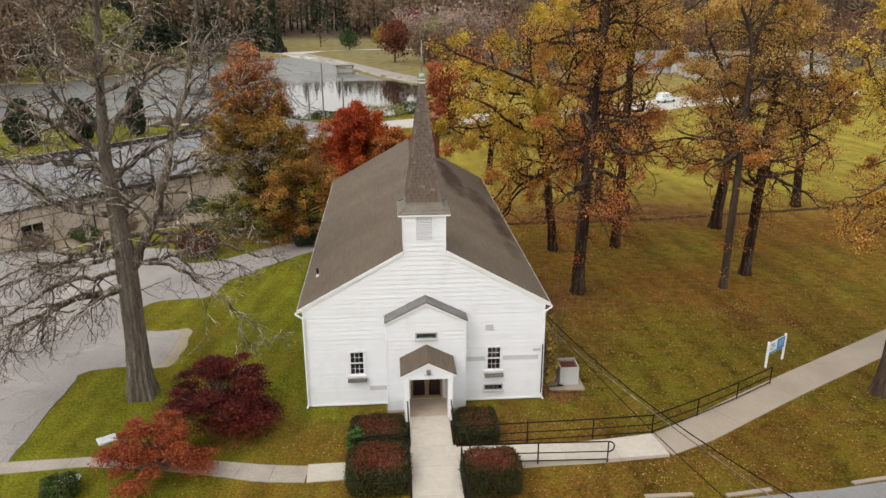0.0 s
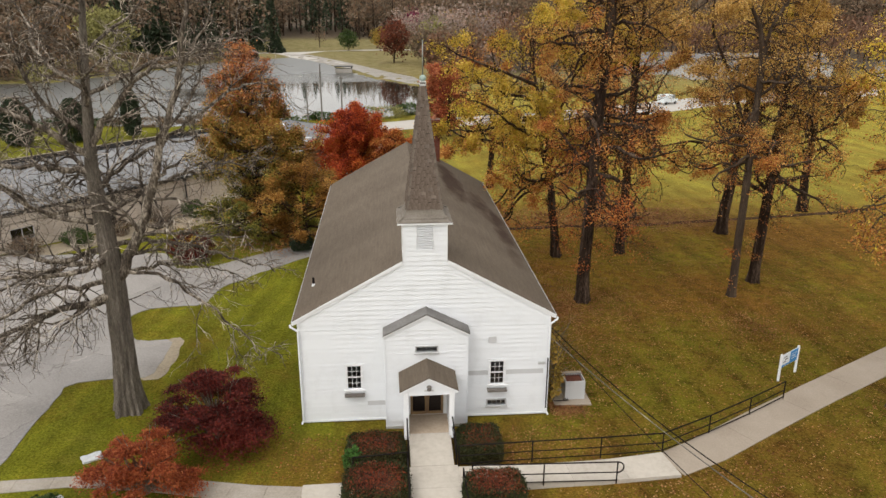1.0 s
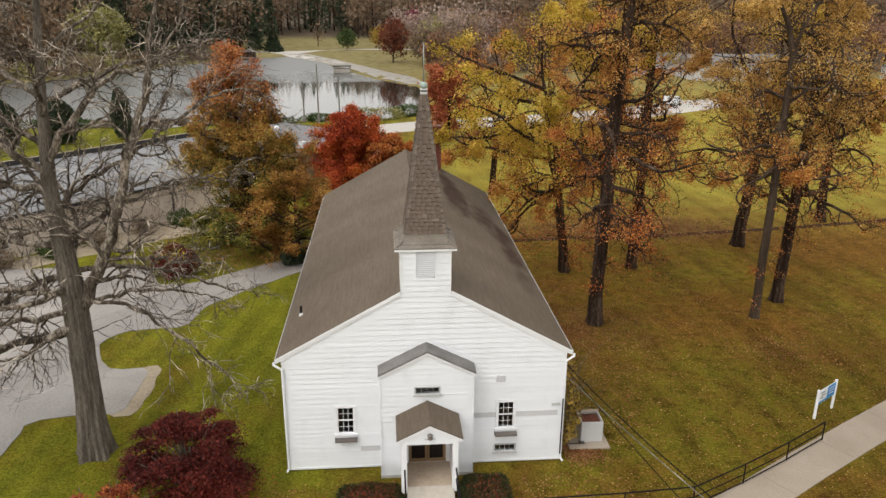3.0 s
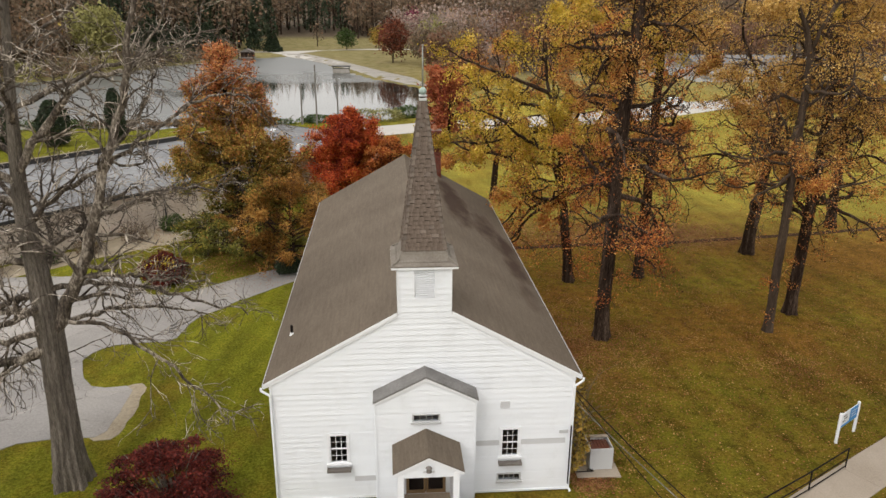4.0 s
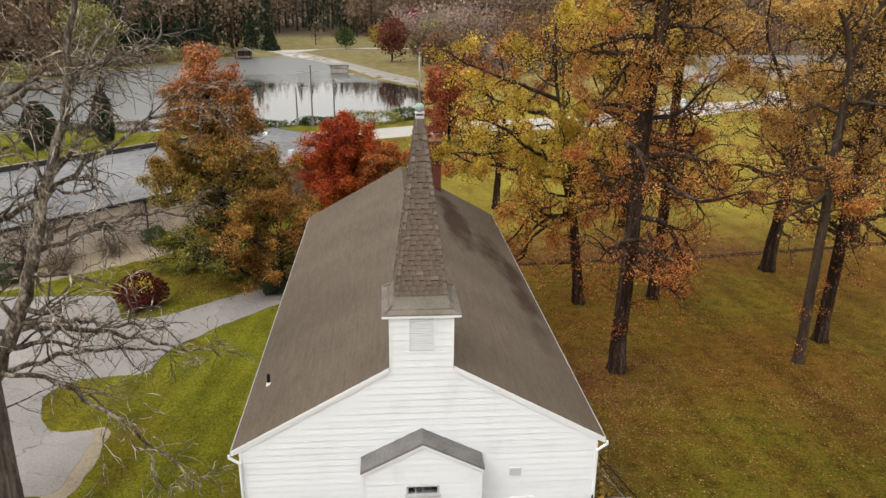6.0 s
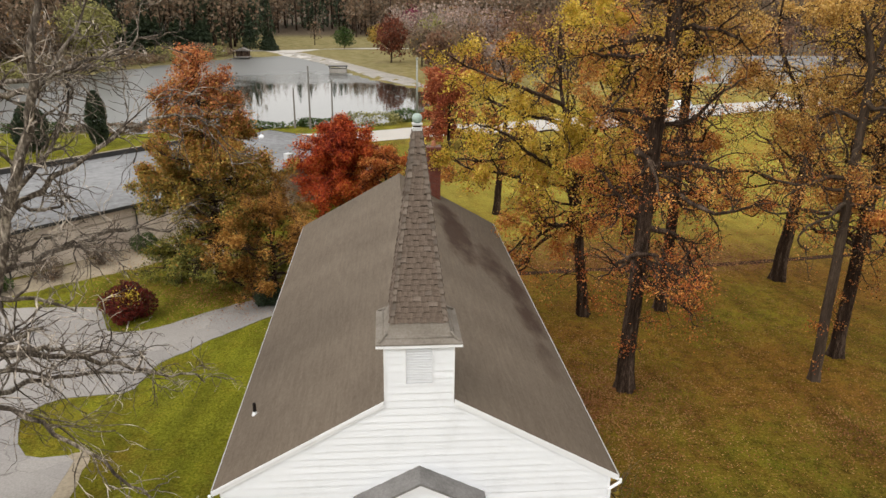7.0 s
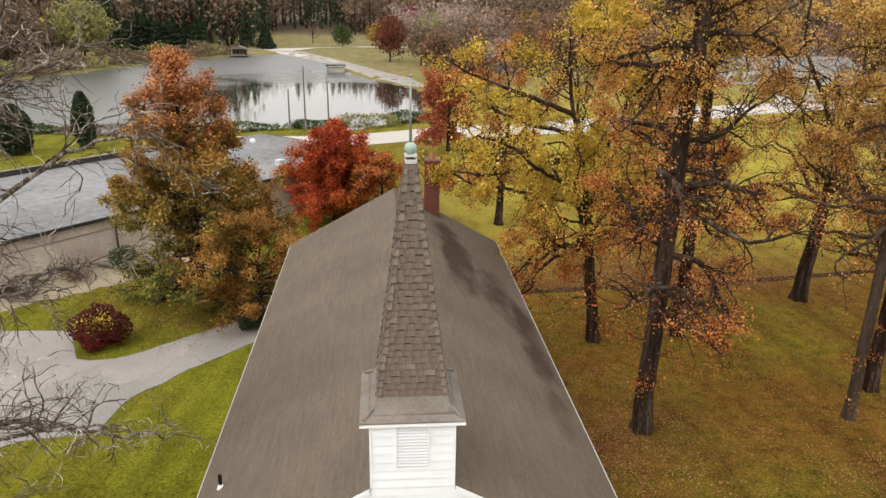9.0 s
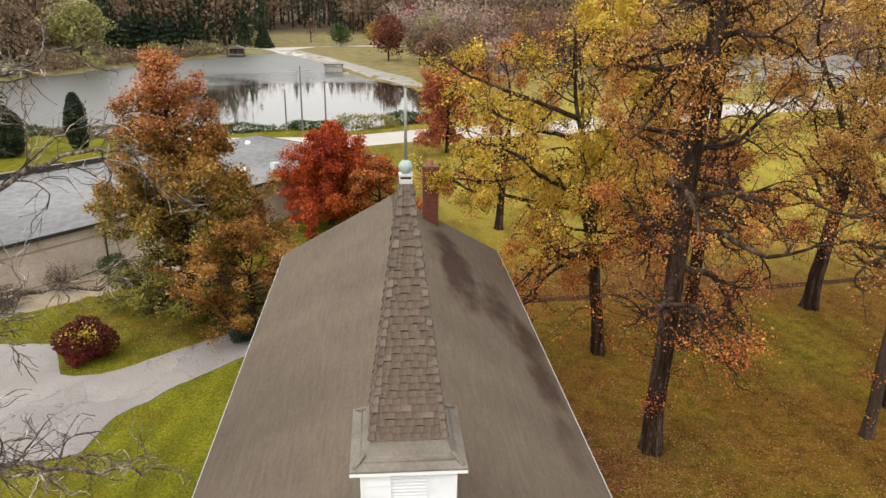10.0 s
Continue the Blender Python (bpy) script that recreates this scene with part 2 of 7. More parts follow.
def sheet(name, outline, mat, lift, parent=None, step=2.0, drop=0.12):
    """A paved area that follows the land, with a real edge."""
    bm = bmesh.new()
    bm.faces.new([bm.verts.new((x, y, 0)) for x, y in outline])
    xs, ys = [p[0] for p in outline], [p[1] for p in outline]
    for axis, lo, hi in ((0, min(xs), max(xs)), (1, min(ys), max(ys))):
        cut = math.ceil(lo / step) * step
        while cut < hi:
            co, no = [0, 0, 0], [0, 0, 0]
            co[axis], no[axis] = cut + (0.0 if axis else 5.0 - math.floor(5.0 / step) * step), 1
            bmesh.ops.bisect_plane(bm, geom=bm.verts[:] + bm.edges[:] + bm.faces[:], plane_co=co, plane_no=no)
            cut += step
    co = np.array([v.co[:] for v in bm.verts])
    for v, z in zip(bm.verts, land(co[:, 0], co[:, 1])):
        v.co.z = z + lift
    rim = [e for e in bm.edges if e.is_boundary]
    made = bmesh.ops.extrude_edge_only(bm, edges=rim)
    for v in made["geom"]:
        if isinstance(v, bmesh.types.BMVert):
            v.co.z -= drop
    bmesh.ops.recalc_face_normals(bm, faces=bm.faces)
    me = bpy.data.meshes.new(name)
    bm.to_mesh(me)
    bm.free()
    me.materials.append(mat)
    ob = new(name, me)
    if parent:
        ob.parent = parent
    return ob


def slab_walk(name, label, path, widths, mat, lift, length=1.5, heights=None, group=""):
    """A concrete walk of cast slabs along a path; each slab is a piece of its own."""
    owner = thing(name, label, "walk", kind="structure")
    pts = np.array(path, float)
    seg = np.hypot(*np.diff(pts, axis=0).T)
    run = np.r_[0, np.cumsum(seg)]
    n = max(1, round(run[-1] / length))
    for i in range(n):
        s = np.linspace(run[-1] * i / n + 0.008, run[-1] * (i + 1) / n - 0.008, 3)
        x, y, w = np.interp(s, run, pts[:, 0]), np.interp(s, run, pts[:, 1]), np.interp(s, run, widths)
        d = np.array([np.interp(s + 0.3, run, pts[:, 0]) - np.interp(s - 0.3, run, pts[:, 0]), np.interp(s + 0.3, run, pts[:, 1]) - np.interp(s - 0.3, run, pts[:, 1])])
        d /= np.hypot(*d)
        bm = bmesh.new()
        rows = []
        for k in range(3):
            row = []
            for side in (-0.5, 0.5):
                px, py = x[k] - d[1][k] * w[k] * side, y[k] + d[0][k] * w[k] * side
                z = (land1(px, py) if heights is None else float(np.interp(s[k], run, heights))) + lift
                row.append((bm.verts.new((px, py, z)), bm.verts.new((px, py, z - 0.16 if heights is None else min(z - 0.2, land1(px, py) - 0.1)))))
            rows.append(row)
        for k in range(2):
            a, b = rows[k], rows[k + 1]
            bm.faces.new((a[0][0], a[1][0], b[1][0], b[0][0]))
            bm.faces.new((a[0][0], b[0][0], b[0][1], a[0][1]))
            bm.faces.new((a[1][0], a[1][1], b[1][1], b[1][0]))
        for row in (rows[0], rows[2]):
            bm.faces.new((row[0][0], row[0][1], row[1][1], row[1][0]))
        part("slab", bm, mat, owner)
    return owner

# ---- materials ----
def grass_material():
    m, nt, b = material("lawn_grass", 0.97, 0.0, 0.05)
    v = coords(nt)
    fine = noisy(nt, v, 9.0, 8.0, 0.75)
    patch = noisy(nt, v, 0.35, 5.0, 0.6)
    broad = noisy(nt, v, 0.05, 3.0, 0.5)
    green = ramp(nt, fine, [(0.3, (0.034, 0.037, 0.004)), (0.5, (0.136, 0.137, 0.012)), (0.72, (0.275, 0.255, 0.032))])
    dry = ramp(nt, fine, [(0.3, (0.034, 0.015, 0.005)), (0.5, (0.156, 0.083, 0.015)), (0.72, (0.285, 0.170, 0.040))])
    sep = nt.nodes.new("ShaderNodeSeparateXYZ")
    nt.links.new(v, sep.inputs[0])
    # the lawn beside the drive is watered; under the oaks and along the street it is dry and strewn
    east = calc(nt, "MULTIPLY", calc(nt, "ADD", sep.outputs[0], 5.2), 0.6, True)
    south = calc(nt, "MULTIPLY", calc(nt, "SUBTRACT", -0.3, sep.outputs[1]), 0.45, True)
    west = calc(nt, "MULTIPLY", calc(nt, "SUBTRACT", -7.0, sep.outputs[0]), 0.3, True)
    south = calc(nt, "MULTIPLY", south, calc(nt, "SUBTRACT", 1.0, west, True), True)
    north = calc(nt, "MULTIPLY", calc(nt, "SUBTRACT", sep.outputs[1], 24.0), 0.12, True)
    nearlake = calc(nt, "SUBTRACT", 1.0, calc(nt, "MULTIPLY", calc(nt, "SUBTRACT", sep.outputs[1], 36.0), 0.05, True), True)
    inland = calc(nt, "MULTIPLY", calc(nt, "SUBTRACT", sep.outputs[1], 1.0), 0.1, True)
    east = calc(nt, "MULTIPLY", east, calc(nt, "ADD", calc(nt, "MULTIPLY", inland, 0.35), 0.65))
    dryness = calc(nt, "MAXIMUM", calc(nt, "MULTIPLY", east, 0.74), calc(nt, "MULTIPLY", south, 0.62))
    dryness = calc(nt, "MULTIPLY", dryness, calc(nt, "ADD", calc(nt, "MULTIPLY", nearlake, 0.6), 0.4))
    dryness = calc(nt, "ADD", dryness, calc(nt, "MULTIPLY", calc(nt, "MULTIPLY", north, nearlake), 0.3))
    dryness = calc(nt, "ADD", dryness, calc(nt, "MULTIPLY", calc(nt, "SUBTRACT", patch, 0.5), 1.5))
    dryness = calc(nt, "ADD", dryness, calc(nt, "MULTIPLY", calc(nt, "SUBTRACT", noisy(nt, v, 1.6, 7.0, 0.75), 0.5), 1.3))
    dryness = calc(nt, "ADD", dryness, calc(nt, "MULTIPLY", calc(nt, "SUBTRACT", broad, 0.5), 1.6), True)
    col = blend(nt, dryness, green, dry)
    # mower's stripes
    wave = nt.nodes.new("ShaderNodeTexWave")
    wave.inputs["Scale"].default_value, wave.inputs["Distortion"].default_value = 0.17, 2.0
    wave.inputs["Detail Scale"].default_value = 0.6
    turn = nt.nodes.new("ShaderNodeMapping")
    turn.inputs["Rotation"].default_value = (0, 0, radians(12))
    nt.links.new(v, turn.inputs["Vector"])
    nt.links.new(turn.outputs[0], wave.inputs["Vector"])
    stripe = ramp(nt, wave.outputs["Fac"], [(0.2, (0.88, 0.90, 0.90)), (0.8, (1.06, 1.05, 1.0))])
    mown = calc(nt, "MULTIPLY", calc(nt, "SUBTRACT", 1.0, calc(nt, "MULTIPLY", east, 1.6, True), True), calc(nt, "SUBTRACT", 1.0, north, True), True)
    col = blend(nt, mown, col, blend(nt, 1.0, col, stripe, "MULTIPLY"))
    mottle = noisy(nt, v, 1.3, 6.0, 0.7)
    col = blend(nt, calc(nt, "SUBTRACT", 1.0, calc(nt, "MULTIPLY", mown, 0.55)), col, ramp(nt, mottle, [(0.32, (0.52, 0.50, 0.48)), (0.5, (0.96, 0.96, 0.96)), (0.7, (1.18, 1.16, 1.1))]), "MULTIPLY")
    # dry straw tone past the oaks, also lightened as if less shaded
    straw = ramp(nt, fine, [(0.3, (0.10, 0.084, 0.014)), (0.5, (0.23, 0.196, 0.036)), (0.72, (0.35, 0.30, 0.07))])
    beyond = calc(nt, "MULTIPLY", calc(nt, "MULTIPLY", calc(nt, "SUBTRACT", sep.outputs[1], 33.0), 0.08, True), calc(nt, "MULTIPLY", calc(nt, "ADD", sep.outputs[0], 2.0), 0.15, True), True)
    straw = blend(nt, calc(nt, "MULTIPLY", calc(nt, "SUBTRACT", noisy(nt, v, 0.22, 7.0, 0.7), 0.42), 3.0, True), straw, dry)
    col = blend(nt, calc(nt, "MULTIPLY", beyond, 0.75), col, straw)
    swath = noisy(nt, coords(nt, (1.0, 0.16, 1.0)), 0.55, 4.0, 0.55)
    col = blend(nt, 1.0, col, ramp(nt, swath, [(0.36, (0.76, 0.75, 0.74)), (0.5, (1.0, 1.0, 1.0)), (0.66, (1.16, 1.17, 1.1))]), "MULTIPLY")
    # lawn colour darkened by the sidewalk, lightened among the oaks against the crowns' shade
    oakward = calc(nt, "MULTIPLY", calc(nt, "SUBTRACT", sep.outputs[1], 6.0), 0.07, True)
    lawn_tone = ramp(nt, oakward, [(0.0, (0.80, 0.79, 0.80)), (1.0, (1.22, 1.2, 1.1))])
    col = blend(nt, calc(nt, "MULTIPLY", calc(nt, "SUBTRACT", sep.outputs[0], 6.0), 0.4, True), col, blend(nt, 1.0, col, lawn_tone, "MULTIPLY"))
    away = calc(nt, "MULTIPLY", calc(nt, "SUBTRACT", sep.outputs[1], 125.0), 0.012, True)
    pale = ramp(nt, patch, [(0.3, (0.12, 0.098, 0.045)), (0.5, (0.195, 0.162, 0.08)), (0.7, (0.27, 0.225, 0.125))])
    col = blend(nt, calc(nt, "MULTIPLY", away, 0.8), col, pale)
    # worn, straw-coloured patches in the lawn by the drive
    worn = calc(nt, "MULTIPLY", calc(nt, "SUBTRACT", noisy(nt, coords(nt, (1.0, 1.6, 1.0)), 0.75, 6.0, 0.7), 0.56), 5.0, True)
    col = blend(nt, calc(nt, "MULTIPLY", calc(nt, "MULTIPLY", worn, mown), 0.5), col, straw)
    # leaf mould under the far woods
    deep = calc(nt, "MAXIMUM", calc(nt, "MULTIPLY", calc(nt, "SUBTRACT", sep.outputs[1], 395.0), 0.03, True), calc(nt, "MULTIPLY", calc(nt, "MULTIPLY", calc(nt, "SUBTRACT", -108.0, sep.outputs[0]), 0.04, True), calc(nt, "MULTIPLY", calc(nt, "SUBTRACT", sep.outputs[1], 165.0), 0.05, True), True))
    deep = calc(nt, "MAXIMUM", deep, calc(nt, "MULTIPLY", calc(nt, "MULTIPLY", calc(nt, "SUBTRACT", sep.outputs[0], 15.0), 0.08, True), calc(nt, "MULTIPLY", calc(nt, "SUBTRACT", sep.outputs[1], 205.0), 0.05, True), True))
    mould = ramp(nt, fine, [(0.3, (0.045, 0.034, 0.024)), (0.5, (0.085, 0.065, 0.045)), (0.72, (0.14, 0.105, 0.07))])
    col = blend(nt, deep, col, mould)
    nt.links.new(col, b.inputs["Base Color"])
    bump(nt, b, fine, 0.9, 0.06)
    return m


def shingle_material():
    """Worn asphalt roofing: grey-brown grains, streaks down the slope, rust-dark stains towards the back of one slope."""
    m, nt, b = material("asphalt_roofing", 0.92, 0.0, 0.2)
    v = coords(nt)
    grain = noisy(nt, coords(nt, (1.6, 0.8, 1)), 7.0, 7.0, 0.85)
    streak = noisy(nt, coords(nt, (4.0, 0.3, 1.0)), 2.2, 5.0, 0.7)
    broad = noisy(nt, v, 0.25, 4.0, 0.6)
    mix = calc(nt, "ADD", calc(nt, "MULTIPLY", grain, 0.42), calc(nt, "ADD", calc(nt, "MULTIPLY", streak, 0.3), calc(nt, "MULTIPLY", broad, 0.3)))
    col = ramp(nt, mix, [(0.36, (0.080, 0.062, 0.046)), (0.52, (0.126, 0.100, 0.075)), (0.70, (0.178, 0.143, 0.109))])
    sep = nt.nodes.new("ShaderNodeSeparateXYZ")
    nt.links.new(v, sep.inputs[0])
    wob = calc(nt, "MULTIPLY", calc(nt, "SUBTRACT", noisy(nt, coords(nt, (1, 0.5, 1)), 0.9, 4.0), 0.5), 3.0)
    # two stains: one below the chimney, one lower down the slope
    for cx, cy, rx, ry, amount in ((2.9, 18.0, 0.85, 4.4, 1.25), (2.6, 21.5, 0.9, 2.4, 0.8), (5.3, 12.0, 0.7, 4.5, 1.0), (4.5, 16.0, 0.8, 3.6, 0.8), (5.2, 7.0, 0.45, 2.2, 0.5)):
        dx = calc(nt, "DIVIDE", calc(nt, "SUBTRACT", sep.outputs[0], cx), rx)
        dy = calc(nt, "DIVIDE", calc(nt, "SUBTRACT", sep.outputs[1], cy), ry)
        r2 = calc(nt, "ADD", calc(nt, "MULTIPLY", dx, dx), calc(nt, "MULTIPLY", dy, dy))
        spot = calc(nt, "MULTIPLY", calc(nt, "SUBTRACT", calc(nt, "ADD", 1.1, wob), r2), amount, True)
        col = blend(nt, calc(nt, "MULTIPLY", spot, 0.9), col, (0.044, 0.025, 0.017))
    nt.links.new(col, b.inputs["Base Color"])
    course = nt.nodes.new("ShaderNodeTexWave")
    course.wave_type, course.bands_direction, course.wave_profile = "BANDS", "X", "SAW"
    course.inputs["Scale"].default_value, course.inputs["Distortion"].default_value = 1.1, 0.3
    nt.links.new(v, course.inputs["Vector"])
    bump(nt, b, calc(nt, "ADD", grain, calc(nt, "MULTIPLY", course.outputs["Fac"], 0.5)), 0.5, 0.012)
    return m


def water_material():
    m, nt, b = material("lake_water", 0.08, 0.0, 1.0)
    b.inputs["Base Color"].default_value = (0.020, 0.022, 0.016, 1)
    b.inputs["IOR"].default_value = 1.95
    # calm by the near shore, ruffled by a light wind further out
    sep = nt.nodes.new("ShaderNodeSeparateXYZ")
    nt.links.new(coords(nt), sep.inputs[0])
    drift = calc(nt, "MULTIPLY", calc(nt, "SUBTRACT", noisy(nt, coords(nt, (0.5, 1, 1)), 0.025, 4.0), 0.5), 90.0)
    ruffle = calc(nt, "MULTIPLY", calc(nt, "SUBTRACT", calc(nt, "ADD", sep.outputs[1], drift), 176.0), 0.03, True)
    west = calc(nt, "MULTIPLY", calc(nt, "SUBTRACT", calc(nt, "MULTIPLY", calc(nt, "ADD", sep.outputs[0], drift), -1.0), 32.0), 0.05, True)
    ruffle = calc(nt, "MAXIMUM", ruffle, calc(nt, "MULTIPLY", west, 0.9))
    h = calc(nt, "ADD", noisy(nt, coords(nt, (0.35, 1.0, 1.0)), 1.6, 4.0), calc(nt, "MULTIPLY", noisy(nt, coords(nt), 0.12, 3.0), 0.5))
    bump(nt, b, calc(nt, "MULTIPLY", h, calc(nt, "ADD", calc(nt, "MULTIPLY", ruffle, 0.8), 0.25)), 0.16, 0.08)
    nt.links.new(calc(nt, "ADD", calc(nt, "MULTIPLY", ruffle, 0.32), 0.035), b.inputs["Roughness"])
    return m


def paint_material(name, dark, light, per_object=0.06):
    m, nt, b = material(name, 0.5, 0.0, 0.35)
    v = coords(nt)
    grime = noisy(nt, coords(nt, (0.6, 1.0, 0.5)), 1.3, 6.0, 0.65)
    fine = noisy(nt, coords(nt, (0.3, 1, 3.0)), 30.0, 4.0, 0.7)
    mix = calc(nt, "ADD", calc(nt, "MULTIPLY", grime, 0.75), calc(nt, "MULTIPLY", fine, 0.25))
    col = ramp(nt, mix, [(0.28, dark), (0.5, light), (0.9, light)])
    info = nt.nodes.new("ShaderNodeObjectInfo")
    amount = calc(nt, "ADD", calc(nt, "MULTIPLY", info.outputs["Random"], per_object), 1.0 - per_object)
    grey = nt.nodes.new("ShaderNodeCombineColor")
    for s in grey.inputs:
        nt.links.new(amount, s)
    col = blend(nt, 1.0, col, grey.outputs[0], "MULTIPLY")
    nt.links.new(col, b.inputs["Base Color"])
    bump(nt, b, fine, 0.2, 0.003)
    return m


def glass_material():
    m, nt, b = material("window_glass", 0.05, 0.0, 0.5)
    b.inputs["Base Color"].default_value = (0.55, 0.58, 0.6, 1)
    b.inputs["Transmission Weight"].default_value = 1.0
    b.inputs["IOR"].default_value = 1.45
    n = noisy(nt, coords(nt), 2.0, 2.0)
    bump(nt, b, n, 0.05, 0.01)
    return m


def brick_material(name, c1, c2, mortar, scale=1.0):
    m, nt, b = material(name, 0.9, 0.0, 0.2)
    v = coords(nt, (1, 1, 1))
    sep = nt.nodes.new("ShaderNodeSeparateXYZ")
    nt.links.new(v, sep.inputs[0])
    com = nt.nodes.new("ShaderNodeCombineXYZ")
    nt.links.new(calc(nt, "ADD", sep.outputs[0], sep.outputs[1]), com.inputs[0])
    nt.links.new(sep.outputs[2], com.inputs[1])
    br = nt.nodes.new("ShaderNodeTexBrick")
    br.inputs["Scale"].default_value = scale
    br.inputs["Brick Width"].default_value, br.inputs["Row Height"].default_value, br.inputs["Mortar Size"].default_value = 0.215, 0.075, 0.008
    for key, c in (("Color1", c1), ("Color2", c2), ("Mortar", mortar)):
        br.inputs[key].default_value = (*c, 1)
    nt.links.new(com.outputs[0], br.inputs["Vector"])
    stain = ramp(nt, noisy(nt, v, 0.5, 5.0), [(0.35, (0.75, 0.72, 0.7)), (0.65, (1.05, 1.05, 1.05))])
    nt.links.new(blend(nt, 1.0, br.outputs["Color"], stain, "MULTIPLY"), b.inputs["Base Color"])
    bump(nt, b, calc(nt, "SUBTRACT", noisy(nt, v, 25.0), br.outputs["Fac"]), 0.5, 0.01)
    return m


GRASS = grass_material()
ROOFING = shingle_material()
WATERY = water_material()
WHITE = paint_material("white_painted_siding", (0.68, 0.695, 0.71), (0.78, 0.80, 0.825), 0.04)
TRIM = paint_material("white_painted_trim", (0.70, 0.71, 0.715), (0.79, 0.80, 0.815), 0.0)
PRIMED = paint_material("bare_grey_primer", (0.43, 0.43, 0.43), (0.53, 0.53, 0.535), 0.0)
PALE_GREY = paint_material("pale_grey_paint", (0.37, 0.37, 0.365), (0.50, 0.505, 0.505), 0.0)
GLASS = glass_material()
# opaque door glass with the darkness of the unlit interior in its colour
DARKGLASS = two_scale("dark_interior_glass", (0.006, 0.004, 0.004), (0.010, 0.006, 0.006), (0.016, 0.010, 0.010), fine=2.0, rough=0.12, spec=0.35, relief=0.02)
BRONZE = two_scale("bronze_door_frame", (0.20, 0.13, 0.065), (0.31, 0.21, 0.11), (0.38, 0.26, 0.15), rough=0.45, metal=0.4)
GREYWOOD = two_scale("weathered_grey_wood", (0.085, 0.074, 0.065), (0.15, 0.132, 0.118), (0.25, 0.225, 0.205), stretch=(0.3, 3, 3), fine=12)
CONCRETE = two_scale("walk_concrete", (0.24, 0.197, 0.152), (0.305, 0.256, 0.203), (0.37, 0.316, 0.258), fine=14, coarse=0.35, per_object=0.06)
# west walk concrete, toned down in colour for the shade of the maples
WESTWALK = two_scale("west_walk_concrete", (0.22, 0.19, 0.155), (0.31, 0.275, 0.23), (0.39, 0.355, 0.31), fine=12, coarse=0.7, per_object=0.14)
BAYROOF = two_scale("grey_bay_shingle", (0.10, 0.095, 0.09), (0.165, 0.158, 0.152), (0.24, 0.232, 0.225), fine=14, coarse=1.2, rough=0.92)
ENTRYCON = two_scale("entry_concrete", (0.375, 0.335, 0.283), (0.46, 0.418, 0.36), (0.525, 0.483, 0.422), fine=5, coarse=0.6, per_object=0.08)
PORCHCON = two_scale("tan_porch_concrete", (0.33, 0.26, 0.19), (0.43, 0.345, 0.26), (0.50, 0.415, 0.325), fine=8, coarse=0.8)
FOUNDATION = two_scale("foundation_block", (0.34, 0.34, 0.32), (0.44, 0.43, 0.41), (0.52, 0.51, 0.49), fine=9)
ASPHALT = cracked(two_scale("grey_asphalt", (0.175, 0.163, 0.152), (0.27, 0.253, 0.237), (0.36, 0.34, 0.318), fine=11, coarse=0.18, rough=0.9, relief=0.4), 0.33)
STREET = two_scale("street_asphalt", (0.14, 0.14, 0.14), (0.20, 0.20, 0.20), (0.26, 0.255, 0.25), fine=11, coarse=0.25, rough=0.9)
ROADPALE = two_scale("pale_road", (0.34, 0.315, 0.285), (0.42, 0.395, 0.36), (0.49, 0.465, 0.43), fine=6, coarse=0.1, rough=0.9)
FLATROOF = two_scale("grey_roof_membrane", (0.10, 0.10, 0.102), (0.175, 0.176, 0.18), (0.25, 0.252, 0.256), fine=1.4, coarse=0.09, rough=0.75, relief=0.1, width=0.15)
TARBLACK = two_scale("black_roof_edge", (0.018, 0.018, 0.018), (0.032, 0.031, 0.03), (0.05, 0.048, 0.046), rough=0.6)
BLACKIRON = two_scale("black_painted_iron", (0.010, 0.008, 0.007), (0.016, 0.013, 0.012), (0.026, 0.021, 0.018), fine=40, rough=0.8, spec=0.04)
DIRT = two_scale("bare_earth", (0.17, 0.135, 0.09), (0.29, 0.24, 0.17), (0.38, 0.32, 0.24), fine=8, coarse=0.7, relief=0.6)
RIPRAP = two_scale("shore_stone", (0.16, 0.145, 0.125), (0.27, 0.25, 0.22), (0.38, 0.36, 0.33), fine=3, coarse=0.3, relief=0.8)
COPPER = two_scale("green_copper", (0.20, 0.275, 0.24), (0.30, 0.385, 0.345), (0.42, 0.50, 0.455), fine=12, rough=0.6, metal=0.2)
ROD = two_scale("weathered_rod", (0.20, 0.21, 0.19), (0.30, 0.31, 0.28), (0.40, 0.4, 0.36), rough=0.5, metal=0.5)
TAB = two_scale("steeple_shingle", (0.078, 0.057, 0.044), (0.130, 0.098, 0.077), (0.19, 0.148, 0.117), fine=26, coarse=2.0, rough=0.93, per_object=0.12)
TABPALE = two_scale("steeple_pale_shingle", (0.115, 0.088, 0.07), (0.165, 0.13, 0.106), (0.22, 0.178, 0.148), fine=26, coarse=2.0, rough=0.93, per_object=0.3)
TABCAP = two_scale("steeple_hip_shingle", (0.095, 0.074, 0.059), (0.145, 0.116, 0.094), (0.20, 0.165, 0.136), fine=26, coarse=2.0, rough=0.93, per_object=0.45)
# dark spire core, coloured to make the shingles' shadow lines
TABDARK = two_scale("steeple_dark_core", (0.035, 0.026, 0.020), (0.05, 0.038, 0.03), (0.07, 0.055, 0.045), fine=26, rough=0.95)
HIPS = two_scale("steeple_hip_roll", (0.125, 0.105, 0.085), (0.185, 0.162, 0.135), (0.245, 0.22, 0.19), fine=15, coarse=1.5, rough=0.9)
CHIMBRICK = brick_material("chimney_brick", (0.18, 0.042, 0.024), (0.12, 0.03, 0.018), (0.15, 0.10, 0.08))
